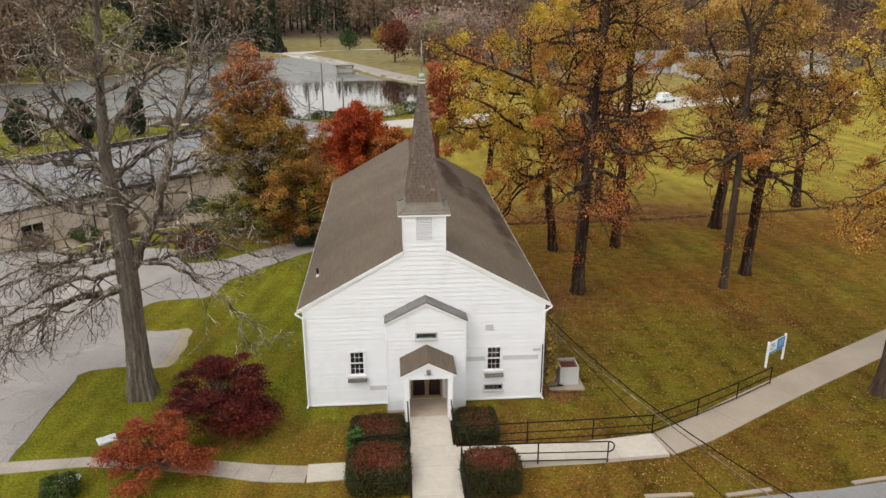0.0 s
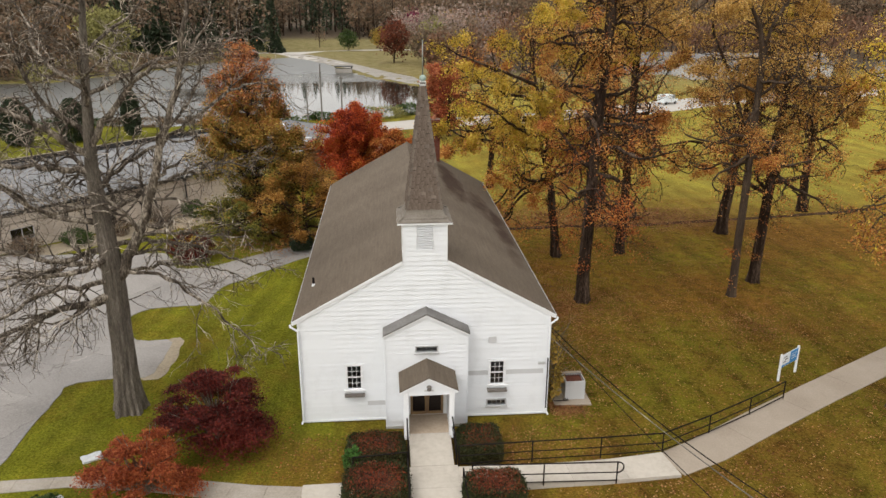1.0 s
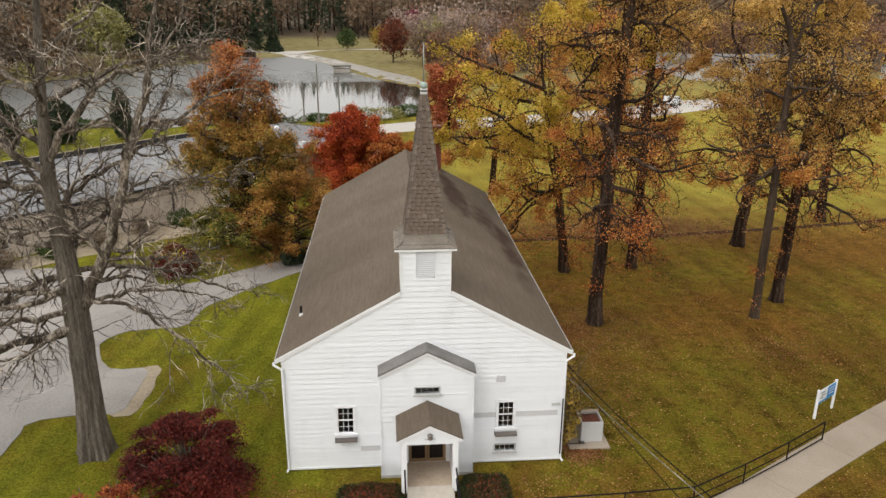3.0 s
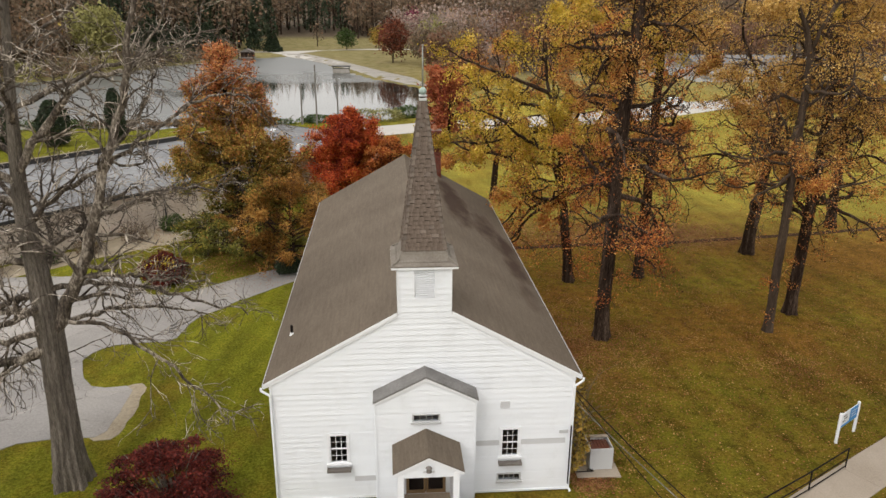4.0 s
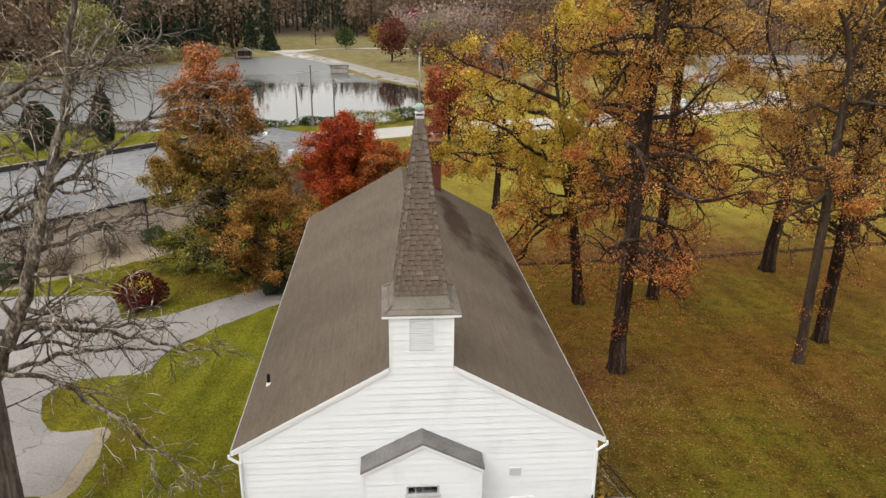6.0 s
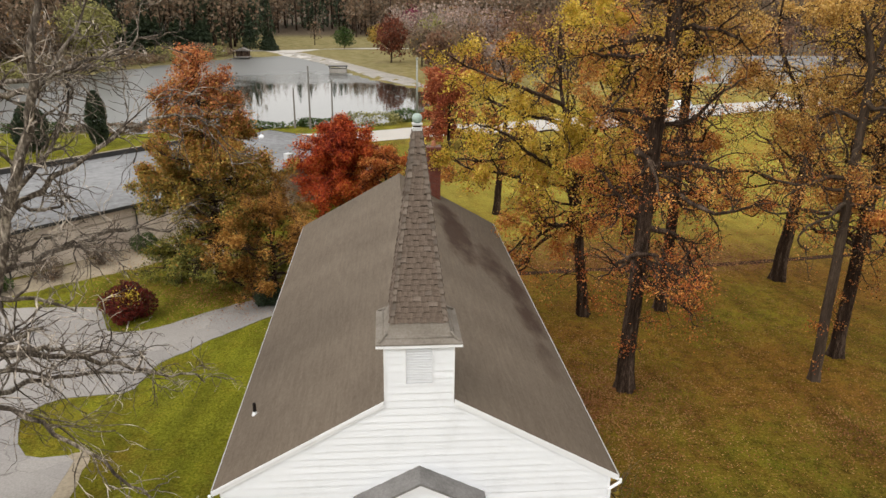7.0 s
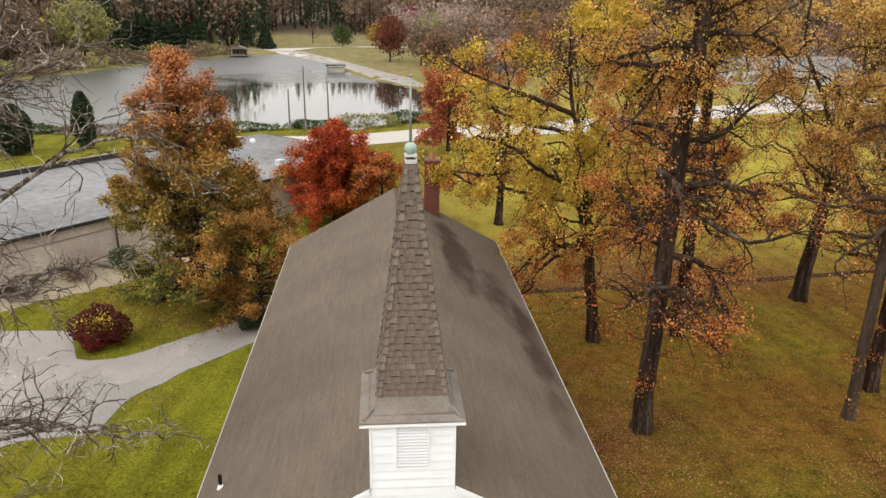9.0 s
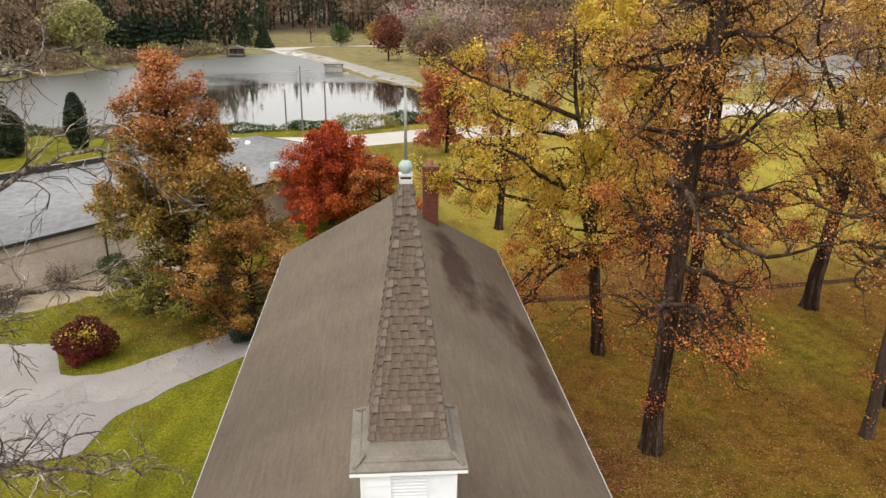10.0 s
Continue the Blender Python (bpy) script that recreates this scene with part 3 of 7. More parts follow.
TANBRICK = brick_material("tan_brick", (0.66, 0.57, 0.475), (0.54, 0.46, 0.38), (0.60, 0.55, 0.49))
POLEWOOD = two_scale("pole_wood", (0.10, 0.09, 0.08), (0.16, 0.145, 0.13), (0.22, 0.20, 0.18), stretch=(4, 4, 0.3))
WIRE = two_scale("cable_black", (0.010, 0.008, 0.007), (0.014, 0.012, 0.010), (0.02, 0.017, 0.015), rough=0.8, spec=0.04)
WIREBRIGHT = two_scale("bare_steel_cable", (0.05, 0.045, 0.04), (0.14, 0.13, 0.115), (0.5, 0.46, 0.4), fine=1.2, rough=0.45, metal=0.3)
SIGNBLUE = two_scale("sign_blue", (0.02, 0.17, 0.42), (0.03, 0.22, 0.52), (0.05, 0.27, 0.58), rough=0.4)
SIGNWHITE = two_scale("sign_white", (0.62, 0.66, 0.68), (0.70, 0.74, 0.76), (0.78, 0.8, 0.82), rough=0.4)
ROCK = two_scale("pale_rock", (0.36, 0.37, 0.375), (0.48, 0.495, 0.505), (0.58, 0.595, 0.605), fine=6, relief=0.7, depth=0.03)
BARK_GREY = two_scale("grey_bark", (0.045, 0.036, 0.028), (0.155, 0.13, 0.104), (0.34, 0.295, 0.245), fine=16, coarse=2.2, stretch=(1.8, 1.8, 0.28), relief=1.0, depth=0.12, width=0.19)
# limb and twig stops are spread to paint highlights and dark undersides into the bark
BARK_LIMB = two_scale("grey_limb_bark", (0.022, 0.016, 0.012), (0.105, 0.083, 0.063), (0.44, 0.38, 0.31), fine=9, coarse=1.6, stretch=(1.4, 1.4, 0.6), relief=1.0, depth=0.08, width=0.13)
TWIG_PALE = two_scale("highlighted_twig", (0.02, 0.015, 0.011), (0.115, 0.09, 0.07), (0.66, 0.575, 0.48), fine=3.0, coarse=0.7, relief=0.5, width=0.12)
BARK_MID = two_scale("brown_grey_oak_bark", (0.022, 0.015, 0.011), (0.068, 0.048, 0.034), (0.15, 0.11, 0.078), spec=0.1, fine=9, coarse=1.0, stretch=(2.0, 2.0, 0.3), relief=1.0, depth=0.05)
BARK_DARK = two_scale("dark_oak_bark", (0.007, 0.004, 0.0028), (0.038, 0.024, 0.0165), (0.16, 0.115, 0.084), spec=0.08, fine=9, coarse=1.0, stretch=(2.2, 2.2, 0.3), relief=1.0, depth=0.05, width=0.16)
# beside autumn hues, the extreme leaf tones paint in crown shade and highlights
LEAF_OCHRE = leaf_material("ochre_oak_leaves", [(0.0403, 0.013, 0.00544), (0.263, 0.084, 0.0254), (0.452, 0.156, 0.0408), (0.547, 0.226, 0.0499), (0.561, 0.291, 0.059), (0.787, 0.452, 0.154)], patch=0.3)
LEAF_RUST = leaf_material("rust_oak_leaves", [(0.0427, 0.0101, 0.00432), (0.262, 0.0619, 0.0192), (0.427, 0.112, 0.0288), (0.519, 0.163, 0.0384), (0.57, 0.232, 0.0499), (0.73, 0.361, 0.106)], patch=0.3)
LEAF_GOLDGREEN = leaf_material("yellow_green_leaves", [(0.0745, 0.0412, 0.00681), (0.36, 0.248, 0.0262), (0.497, 0.374, 0.0363), (0.571, 0.429, 0.0454), (0.571, 0.319, 0.0454), (0.771, 0.572, 0.121)], patch=0.3)
LEAF_RED = leaf_material("scarlet_leaves", [(0.118, 0.0123, 0.00693), (0.32, 0.0387, 0.0139), (0.48, 0.073, 0.0188), (0.565, 0.128, 0.0257), (0.576, 0.207, 0.0356)])
LEAF_BURG = leaf_material("burgundy_leaves", [(0.0246, 0.0041, 0.00328), (0.0697, 0.00902, 0.00738), (0.123, 0.0156, 0.0107), (0.189, 0.0295, 0.0164)])
LEAF_CORAL = leaf_material("coral_maple_leaves", [(0.14, 0.022, 0.01), (0.26, 0.05, 0.017), (0.36, 0.085, 0.026), (0.43, 0.14, 0.045)])
LEAF_CORALFAR = leaf_material("coral_red_leaves", [(0.16, 0.035, 0.018), (0.32, 0.075, 0.034), (0.43, 0.12, 0.05), (0.48, 0.18, 0.075)])
LEAF_OLIVE = leaf_material("olive_oak_leaves", [(0.0408, 0.0276, 0.00743), (0.184, 0.144, 0.0252), (0.289, 0.226, 0.0353), (0.366, 0.248, 0.042), (0.406, 0.198, 0.0488), (0.528, 0.406, 0.101)], patch=0.3)
LEAF_RUSSET = leaf_material("russet_crown_top", [(0.133, 0.041, 0.0178), (0.351, 0.1, 0.0399), (0.502, 0.161, 0.0605), (0.539, 0.226, 0.0786), (0.627, 0.326, 0.121)], patch=0.3)
LEAF_BRONZE = leaf_material("bronze_orange_leaves", [(0.0577, 0.0267, 0.00803), (0.21, 0.0918, 0.0188), (0.347, 0.155, 0.0295), (0.399, 0.197, 0.0401), (0.504, 0.304, 0.0759)], patch=0.35)
LEAF_TAN = leaf_material("tan_oak_leaves", [(0.043, 0.0195, 0.00793), (0.229, 0.108, 0.0291), (0.402, 0.212, 0.0529), (0.504, 0.295, 0.0705), (0.551, 0.357, 0.075), (0.758, 0.517, 0.194)], patch=0.3)
LEAF_GREEN = leaf_material("green_leaves", [(0.0225, 0.0438, 0.01), (0.0375, 0.0688, 0.015), (0.0625, 0.1, 0.0225), (0.0938, 0.125, 0.0275)])
LEAF_MOSS = leaf_material("moss_green_oak_leaves", [(0.04, 0.04, 0.010), (0.125, 0.13, 0.026), (0.21, 0.205, 0.036), (0.31, 0.275, 0.052)], patch=0.3)
LEAF_BRIGHT = leaf_material("fresh_green_leaves", [(0.04, 0.10, 0.02), (0.07, 0.17, 0.03), (0.11, 0.24, 0.05)])
LEAF_LIME = leaf_material("lime_leaves", [(0.14, 0.132, 0.046), (0.25, 0.235, 0.08), (0.36, 0.335, 0.12)])
# needle tones are lightened to stand in for haze over the far conifers
LEAF_CONIFER = leaf_material("conifer_needles", [(0.022, 0.033, 0.018), (0.036, 0.052, 0.026), (0.056, 0.074, 0.036)])
LEAF_HEDGE = leaf_material("hedge_green_leaves", [(0.016, 0.024, 0.008), (0.032, 0.044, 0.013), (0.058, 0.064, 0.019), (0.095, 0.075, 0.025)])
LEAF_HEDGERED = leaf_material("hedge_red_tips", [(0.07, 0.026, 0.010), (0.155, 0.034, 0.014), (0.225, 0.045, 0.018), (0.27, 0.085, 0.03)])
LEAF_DULL = leaf_material("dull_brown_woods", [(0.085, 0.064, 0.042), (0.145, 0.108, 0.070), (0.21, 0.152, 0.098), (0.245, 0.150, 0.092)])
LEAF_LITTER = leaf_material("fallen_leaves", [(0.085, 0.028, 0.011), (0.17, 0.058, 0.02), (0.24, 0.095, 0.033), (0.32, 0.15, 0.055), (0.42, 0.24, 0.10)], patch=0.6)
LEAF_VINE = leaf_material("yellowing_vine_leaves", [(0.1, 0.0625, 0.022), (0.25, 0.163, 0.033), (0.4, 0.3, 0.055), (0.5, 0.3, 0.066)], patch=0.6)
LEAF_FAR = leaf_material("far_autumn_woods", [(0.09, 0.05, 0.033), (0.15, 0.08, 0.05), (0.21, 0.11, 0.066), (0.25, 0.15, 0.085)])
LEAF_PINKGREY = leaf_material("pink_grey_bare_crowns", [(0.176, 0.135, 0.115), (0.27, 0.209, 0.176), (0.365, 0.284, 0.236), (0.405, 0.27, 0.216)])
LEAF_FARRUSSET = leaf_material("far_russet_leaves", [(0.06, 0.018, 0.010), (0.12, 0.034, 0.018), (0.18, 0.052, 0.026), (0.23, 0.075, 0.035)])
LEAF_MAGENTA = leaf_material("magenta_leaves", [(0.12, 0.015, 0.04), (0.2, 0.025, 0.07), (0.26, 0.05, 0.09)])
TRENCH = two_scale("dark_trench_earth", (0.028, 0.016, 0.011), (0.055, 0.033, 0.022), (0.10, 0.062, 0.04), fine=5, coarse=0.5, spec=0.02, rough=0.98)
# near-black sheet that gives the shade between the louvre slats
SHADOWED = two_scale("louvre_shade_backing", (0.025, 0.025, 0.026), (0.04, 0.04, 0.042), (0.06, 0.06, 0.06))

# ---- ground, water, paving ----
def spaced(*runs):
    out = []
    for a, b, step in runs:
        out += list(np.arange(a, b, step))
    return np.array(out + [runs[-1][1]])


gx = spaced((-1800, -400, 140), (-400, -180, 20), (-180, -60, 4), (-60, 65, 2.5), (65, 260, 13), (260, 1800, 140))
gy = spaced((-900, -100, 100), (-100, -20, 10), (-20, 100, 2.5), (100, 300, 3), (300, 520, 12), (520, 900, 38), (900, 2600, 170))
GX, GY = np.meshgrid(gx, gy, indexing="ij")
GZ = land(GX, GY)
nI, nJ = GX.shape
ii, jj = np.meshgrid(np.arange(nI - 1), np.arange(nJ - 1), indexing="ij")
ground_faces = np.stack([ii * nJ + jj, (ii + 1) * nJ + jj, (ii + 1) * nJ + jj + 1, ii * nJ + jj + 1], -1).reshape(-1, 4)
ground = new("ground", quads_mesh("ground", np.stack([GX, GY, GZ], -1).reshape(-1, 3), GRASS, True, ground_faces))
tagged(ground, "autumn lawn, green by the drive and leaf-strewn under oaks", "ground", kind="structure")

bmw = bmesh.new()
bmw.faces.new([bmw.verts.new((x, y, WATER)) for x, y in ((-260, 80), (14, 80), (14, 300), (-260, 300))])
water = new("water", bpy.data.meshes.new("water"))
bmw.to_mesh(water.data)
bmw.free()
water.data.materials.append(WATERY)
tagged(water, "calm grey lake mirroring the pale sky", "lake", kind="structure")

LOT = [(-75, -12), (-17.9, -12), (-17.9, -4.2), (-17.9, -3.1), (-18.0, 4.8), (-15.8, 5.2), (-14.0, 5.2), (-14.1, 10.0), (-16.0, 9.8), (-17.3, 11.5), (-18.1, 13.6), (-17.2, 15.0), (-15.4, 15.3), (-13.7, 15.5),
                     (-13.3, 18.5), (-11.4, 21.4), (-8.4, 24.9), (-6.6, 26.8), (-7.0, 29.6), (-9.2, 28.6), (-12.1, 26.2), (-15.0, 23.4), (-17.2, 23.0), (-18.2, 24.6), (-19.2, 27.3), (-22.5, 27.5), (-75, 27.5)]
lot = sheet("road", worn_edge(LOT, 3, 0.05), ASPHALT, 0.03)
tagged(lot, "worn pale grey asphalt lot and drive", "driveway", kind="structure")
verge = sheet("dirt_verge", worn_edge([(-14.7, 4.9), (-13.3, 4.95), (-13.3, 7.4), (-13.5, 10.3), (-14.8, 10.3)], 4, 0.06, 0.5), DIRT, 0.018, drop=0.06)
tagged(verge, "bare tan earth beside the asphalt pad", "verge", kind="structure")
bed = sheet("dirt_bed", worn_edge([(-24.5, 31.2), (-21.2, 33.8), (-17.5, 37.2), (-13.6, 33.6), (-9.0, 31.4), (-8.5, 33.5), (-13.5, 39.5), (-18.2, 43.4), (-21.6, 40.9), (-26.2, 34.3), (-38, 20.5), (-36.5, 19.0)], 5, 0.15), DIRT, 0.02, drop=0.06)
tagged(bed, "tan mulched earth along the school wall", "planting bed", kind="structure")
street = sheet("street", [(7.2, -40), (60, -40), (60, -1.2), (30, -5.4), (18.8, -7.2), (16.0, -7.65), (13.6, -7.85), (11.4, -8.1), (8.0, -8.2), (7.4, -14)], STREET, 0.02, step=4)
tagged(street, "grey asphalt street at the lawn's corner", "street", kind="structure")
farroad = sheet("far_road", [(-30, 93), (-14, 91.5), (-3.5, 93), (12, 100.2), (30, 106.5), (48, 114.5), (72, 130), (110, 143), (190, 165), (190, 178), (108, 155), (68, 142), (45, 128), (28, 118), (13, 111), (-3.7, 102.5), (-12, 100.5), (-30, 100)], ROADPALE, 0.04, step=6)
tagged(farroad, "pale concrete road beyond the park lawn", "road", kind="structure")
lanefar = sheet("far_lane", [(-120, 299), (-75, 300), (-50, 303), (-46, 296), (-24, 254), (-14, 236), (-12, 238), (-21, 256), (-38, 292), (-28, 318), (10, 326), (60, 330), (60, 333), (-10, 329.5), (-40, 312), (-75, 306), (-120, 305)], ROADPALE, 0.05, step=8)
tagged(lanefar, "pale lane round the far shore", "lane", kind="structure")
ditch = sheet("field_path", worn_edge([(8.5, 32.2), (15, 33.3), (22, 33.9), (36, 37.0), (60, 42.9), (60, 43.7), (36, 37.8), (22, 34.7), (15, 34.1), (8.5, 33.0)], 6, 0.07), TRENCH, 0.02, step=3, drop=0.06)
tagged(ditch, "narrow dark trench line across the lawn", "path", kind="structure")
apron = sheet("shore_bank", [(9.0, 172), (10.5, 168), (7.0, 190), (0.5, 205), (-7, 226), (-18, 256), (-33, 292), (-44, 296), (-38, 280), (-24, 252), (-12, 222), (-4, 195), (4, 178)][1:], RIPRAP, 0.10, step=5)
tagged(apron, "grey stony bank along the far shore", "shore", kind="structure")

slab_walk("pavement_west", "narrow concrete walk through the lawn, slabs weathered", [(-18.2, -3.95), (-14.5, -3.75), (-12, -4.0), (-9.8, -4.45), (-7.0, -5.15), (-5.2, -5.35)], [0.85, 0.7, 0.9, 0.95, 1.15, 1.1], WESTWALK, 0.035)
slab_walk("pavement_new_slab", "newer pale concrete slab at the walk's end", [(-5.2, -5.3), (-3.3, -5.25), (-1.0, -5.2)], [1.2, 1.15, 1.1], ENTRYCON, 0.05, length=2.1)
slab_walk("pavement_east", "concrete sidewalk crossing the leaf-strewn lawn", [(10.1, -4.25), (11.0, -3.9), (12.0, -3.35), (16.0, -0.9), (20.2, 1.62), (25.9, 4.95), (40, 13.3), (62, 26.3)], [1.65, 1.72, 1.78, 1.8, 1.85, 1.9, 1.9, 1.9], CONCRETE, 0.035, length=4.5)
for pts in ([(8.2, -7.75), (10.2, -7.72)], [(11.5, -7.85), (13.5, -7.55)], [(17.1, -7.3), (18.8, -7.02), (24, -6.2)]):
    slab_walk("kerb", "pale concrete kerb at the street corner", pts, [0.2] * len(pts), CONCRETE, 0.07, length=3.0)

# ---- the church ----
SLOPE, RIDGE, HALF, LENGTH, TOW = 0.555, 8.35, 5.65, 25.6, 0.97


def church_half(z):
    """Half the front wall's width at a height: upright walls, gable, belfry."""
    if z <= 5.06:
        return HALF
    return max(TOW, (RIDGE - 0.15 - z) / SLOPE)


def pieces_round(half, z0, z1, openings):
    """Trapezoids (z0, z1, left and right limits below and above) of a wall without its openings."""
    cuts = sorted({z0, z1, *[z for o in openings for z in o[2:] if z0 < z < z1]})
    for a, b in zip(cuts, cuts[1:]):
        if b - a < 0.004:
            continue
        spans = [((-half(a), half(a)), (-half(b), half(b)))]
        for xa, xb, za, zb in openings:
            if za < (a + b) / 2 < zb:
                nxt = []
                for (l0, r0), (l1, r1) in spans:
                    if xb <= l0 or xa >= r0:
                        nxt.append(((l0, r0), (l1, r1)))
                        continue
                    if xa > l0:
                        nxt.append(((l0, xa), (l1, xa)))
                    if xb < r0:
                        nxt.append(((xb, r0), (xb, r1)))
                spans = nxt
        for s in spans:
            yield a, b, s


def solid_wall(name, half, z0, z1, y0, y1, openings, mat, parent, kinks=(), label=""):
    bm = bmesh.new()
    cuts = sorted({z0, z1, *[k for k in kinks if z0 < k < z1]})
    for a, b in zip(cuts, cuts[1:]):
        for za, zb, ((l0, r0), (l1, r1)) in pieces_round(half, a, b, openings):
            prism(bm, [(l0, za), (r0, za), (r1, zb), (l1, zb)], y0, y1)
    return part(name, bm, mat, parent, label)


def clapboards(parent, half, z0, z1, y, openings, mat, course=0.225, bare=()):
    """Lapped boards, each a wedge that stands proud at its foot. bare: (left, right, height) where the paint is gone."""
    z = z0
    while z < z1 - 0.02:
        top = min(z + course, z1)
        for a, b, ((l0, r0), (l1, r1)) in pieces_round(half, z, top, openings):
            if min(r0 - l0, r1 - l1) < 0.01 and r0 - l0 < 0.05:
                continue
            spans = [(l0, r0, l1, r1, mat)]
            for bl, br, bz in bare:
                if z <= bz < top:
                    nxt = []
                    for q in spans:
                        if q[4] is mat and bl < q[1] and br > q[0]:
                            cl, cr = max(bl, q[0]), min(br, q[1])
                            if cl > q[0] + 0.02:
                                nxt.append((q[0], cl - 0.002, q[2], cl - 0.002, mat))
                            nxt.append((cl, cr, cl, cr, PRIMED))
                            if cr < q[1] - 0.02:
                                nxt.append((cr + 0.002, q[1], cr + 0.002, q[3], mat))
                        else:
                            nxt.append(q)
                    spans = nxt
            for x0, x1, x2, x3, paint in spans:
                out0 = 0.027 - 0.022 * (a - z) / course
                out1 = 0.027 - 0.022 * (b - z) / course
                bm = bmesh.new()
                v = [bm.verts.new(p) for p in ((x0, y - out0, a + 0.002), (x1, y - out0, a + 0.002), (x3, y - out1, b), (x2, y - out1, b),
                                               (x0, y + 0.001, a + 0.002), (x1, y + 0.001, a + 0.002), (x3, y + 0.001, b), (x2, y + 0.001, b))]
                for f in ((0, 1, 2, 3), (4, 7, 6, 5), (0, 4, 5, 1), (3, 2, 6, 7), (0, 3, 7, 4), (1, 5, 6, 2)):
                    bm.faces.new([v[i] for i in f])
                part("board", bm, paint, parent)
        z = top


def sash_window(parent, name, x0, x1, z0, z1, y, cols, rows, casing, frame_mat, sill=True, double=True):
    """A window in an opening: casing, sashes with bars, a pane in each light, a sill."""
    w = child(name, mesh_of(name, [(x0, y + 0.10, z0), (x1, y + 0.10, z0), (x1, y + 0.115, z0 + 0.01), (x0, y + 0.115, z0 + 0.01)], [(0, 1, 2, 3)], TRIM), parent)
    bm = bmesh.new()
    c = casing
    box(bm, x0 - c, x0, y - 0.05, y + 0.12, z0 - 0.02, z1)
    box(bm, x1, x1 + c, y - 0.05, y + 0.12, z0 - 0.02, z1)
    box(bm, x0 - c, x1 + c, y - 0.053, y + 0.12, z1, z1 + c)
    part("window_frame", bm, frame_mat, w)
    bm = bmesh.new()
    box(bm, x0 - c - 0.04, x1 + c + 0.04, y - 0.11, y + 0.12, z0 - 0.09, z0 - 0.02)
    part("sill", bm, frame_mat, w)
    halves = [(z0 - 0.02, (z0 + z1) / 2, 0.025), ((z0 + z1) / 2, z1, 0.0)] if double else [(z0 - 0.02, z1, 0.0)]
    for za, zb, back in halves:
        bm = bmesh.new()
        r = 0.036 if double else 0.022
        box(bm, x0, x0 + r, y - 0.02 + back, y + 0.02 + back, za, zb)
        box(bm, x1 - r, x1, y - 0.02 + back, y + 0.02 + back, za, zb)
        box(bm, x0 + r, x1 - r, y - 0.018 + back, y + 0.02 + back, za, za + r)
        box(bm, x0 + r, x1 - r, y - 0.018 + back, y + 0.02 + back, zb - r, zb)
        pw, ph = (x1 - x0 - 2 * r) / cols, (zb - za - 2 * r) / rows
        for i in range(1, cols):
            box(bm, x0 + r + i * pw - 0.009, x0 + r + i * pw + 0.009, y - 0.012 + back, y + 0.015 + back, za + r, zb - r)
        for k in range(1, rows):
            box(bm, x0 + r, x1 - r, y - 0.010 + back, y + 0.013 + back, za + r + k * ph - 0.008, za + r + k * ph + 0.008)
        part("sash", bm, frame_mat, w)
        for i in range(cols):
            for k in range(rows):
                bm = bmesh.new()
                box(bm, x0 + r + i * pw + 0.008, x0 + r + (i + 1) * pw - 0.008, y + back, y + 0.006 + back, za + r + k * ph + 0.008, za + r + (k + 1) * ph - 0.008)
                part("pane", bm, GLASS, w)
    return w


church = thing("church", "white clapboard chapel with grey shingle roof and steeple", "church")
WIN_L, WIN_R, WIN_LOW = (-3.58, -2.92, 1.68, 2.86), (2.94, 3.60, 1.68, 2.86), (2.84, 3.70, 0.58, 0.86)
LOUVRE = (-0.37, 0.37, 8.32, 9.36)
VEST = (-1.84, 1.84, 0.0, 4.60)
holes = [WIN_L, WIN_R, WIN_LOW, LOUVRE, (-1.0, 1.0, 0.0, 3.2)]
front = solid_wall("wall_front", church_half, 0.12, 9.42, 0.0, 0.16, holes, WHITE, church, kinks=(5.06, RIDGE - 0.15 - TOW * SLOPE))
clapboards(front, church_half, 0.14, 9.40, 0.0, [(a - 0.09, b + 0.09, c - 0.05, d + 0.09) for a, b, c, d in (WIN_L, WIN_R)] + [(a - 0.05, b + 0.05, c - 0.05, d + 0.05) for a, b, c, d in (WIN_LOW,)] + [LOUVRE, VEST],
           WHITE, bare=((1.9, 5.42, 2.22), (-2.68, -1.87, 0.92)))
for sx in (-1, 1):
    bm = bmesh.new()
    box(bm, sx * HALF - 0.06 * (sx > 0), sx * HALF + 0.06 * (sx < 0), -0.048, 0.0, 0.10, 5.06)
    part("corner_board", bm, TRIM, church)
    bm = bmesh.new()
    box(bm, sx * TOW - 0.05 * (sx > 0), sx * TOW + 0.05 * (sx < 0), -0.046, 0.0, 7.9, 9.40)
    part("corner_board", bm, TRIM, church)
bm = bmesh.new()
box(bm, -HALF - 0.03, HALF + 0.03, -0.06, 0.1, 0.06, 0.14)
part("water_table", bm, TRIM, church)
bm = bmesh.new()
box(bm, -HALF + 0.02, HALF - 0.02, 0.02, LENGTH - 0.02, -1.0, 0.12)
part("foundation", bm, FOUNDATION, church)
for sx in (-1, 1):
    bm = bmesh.new()
    box(bm, sx * HALF, sx * (HALF - 0.16), 0.16, LENGTH, 0.12, 5.06)
    z = 0.14
    while z < 5.0:
        a, b = sx * (HALF + 0.001), sx * (HALF + 0.030)
        v = [bm.verts.new(p) for p in ((a, 0, z), (b, 0, z), (a, 0, z + 0.22), (a, LENGTH, z), (b, LENGTH, z), (a, LENGTH, z + 0.22))]
        for f in ((0, 1, 2), (3, 5, 4), (1, 4, 5, 2), (0, 3, 4, 1)):
            bm.faces.new([v[i] for i in f])
        z += 0.225
    part("wall_side", bm, WHITE, church)
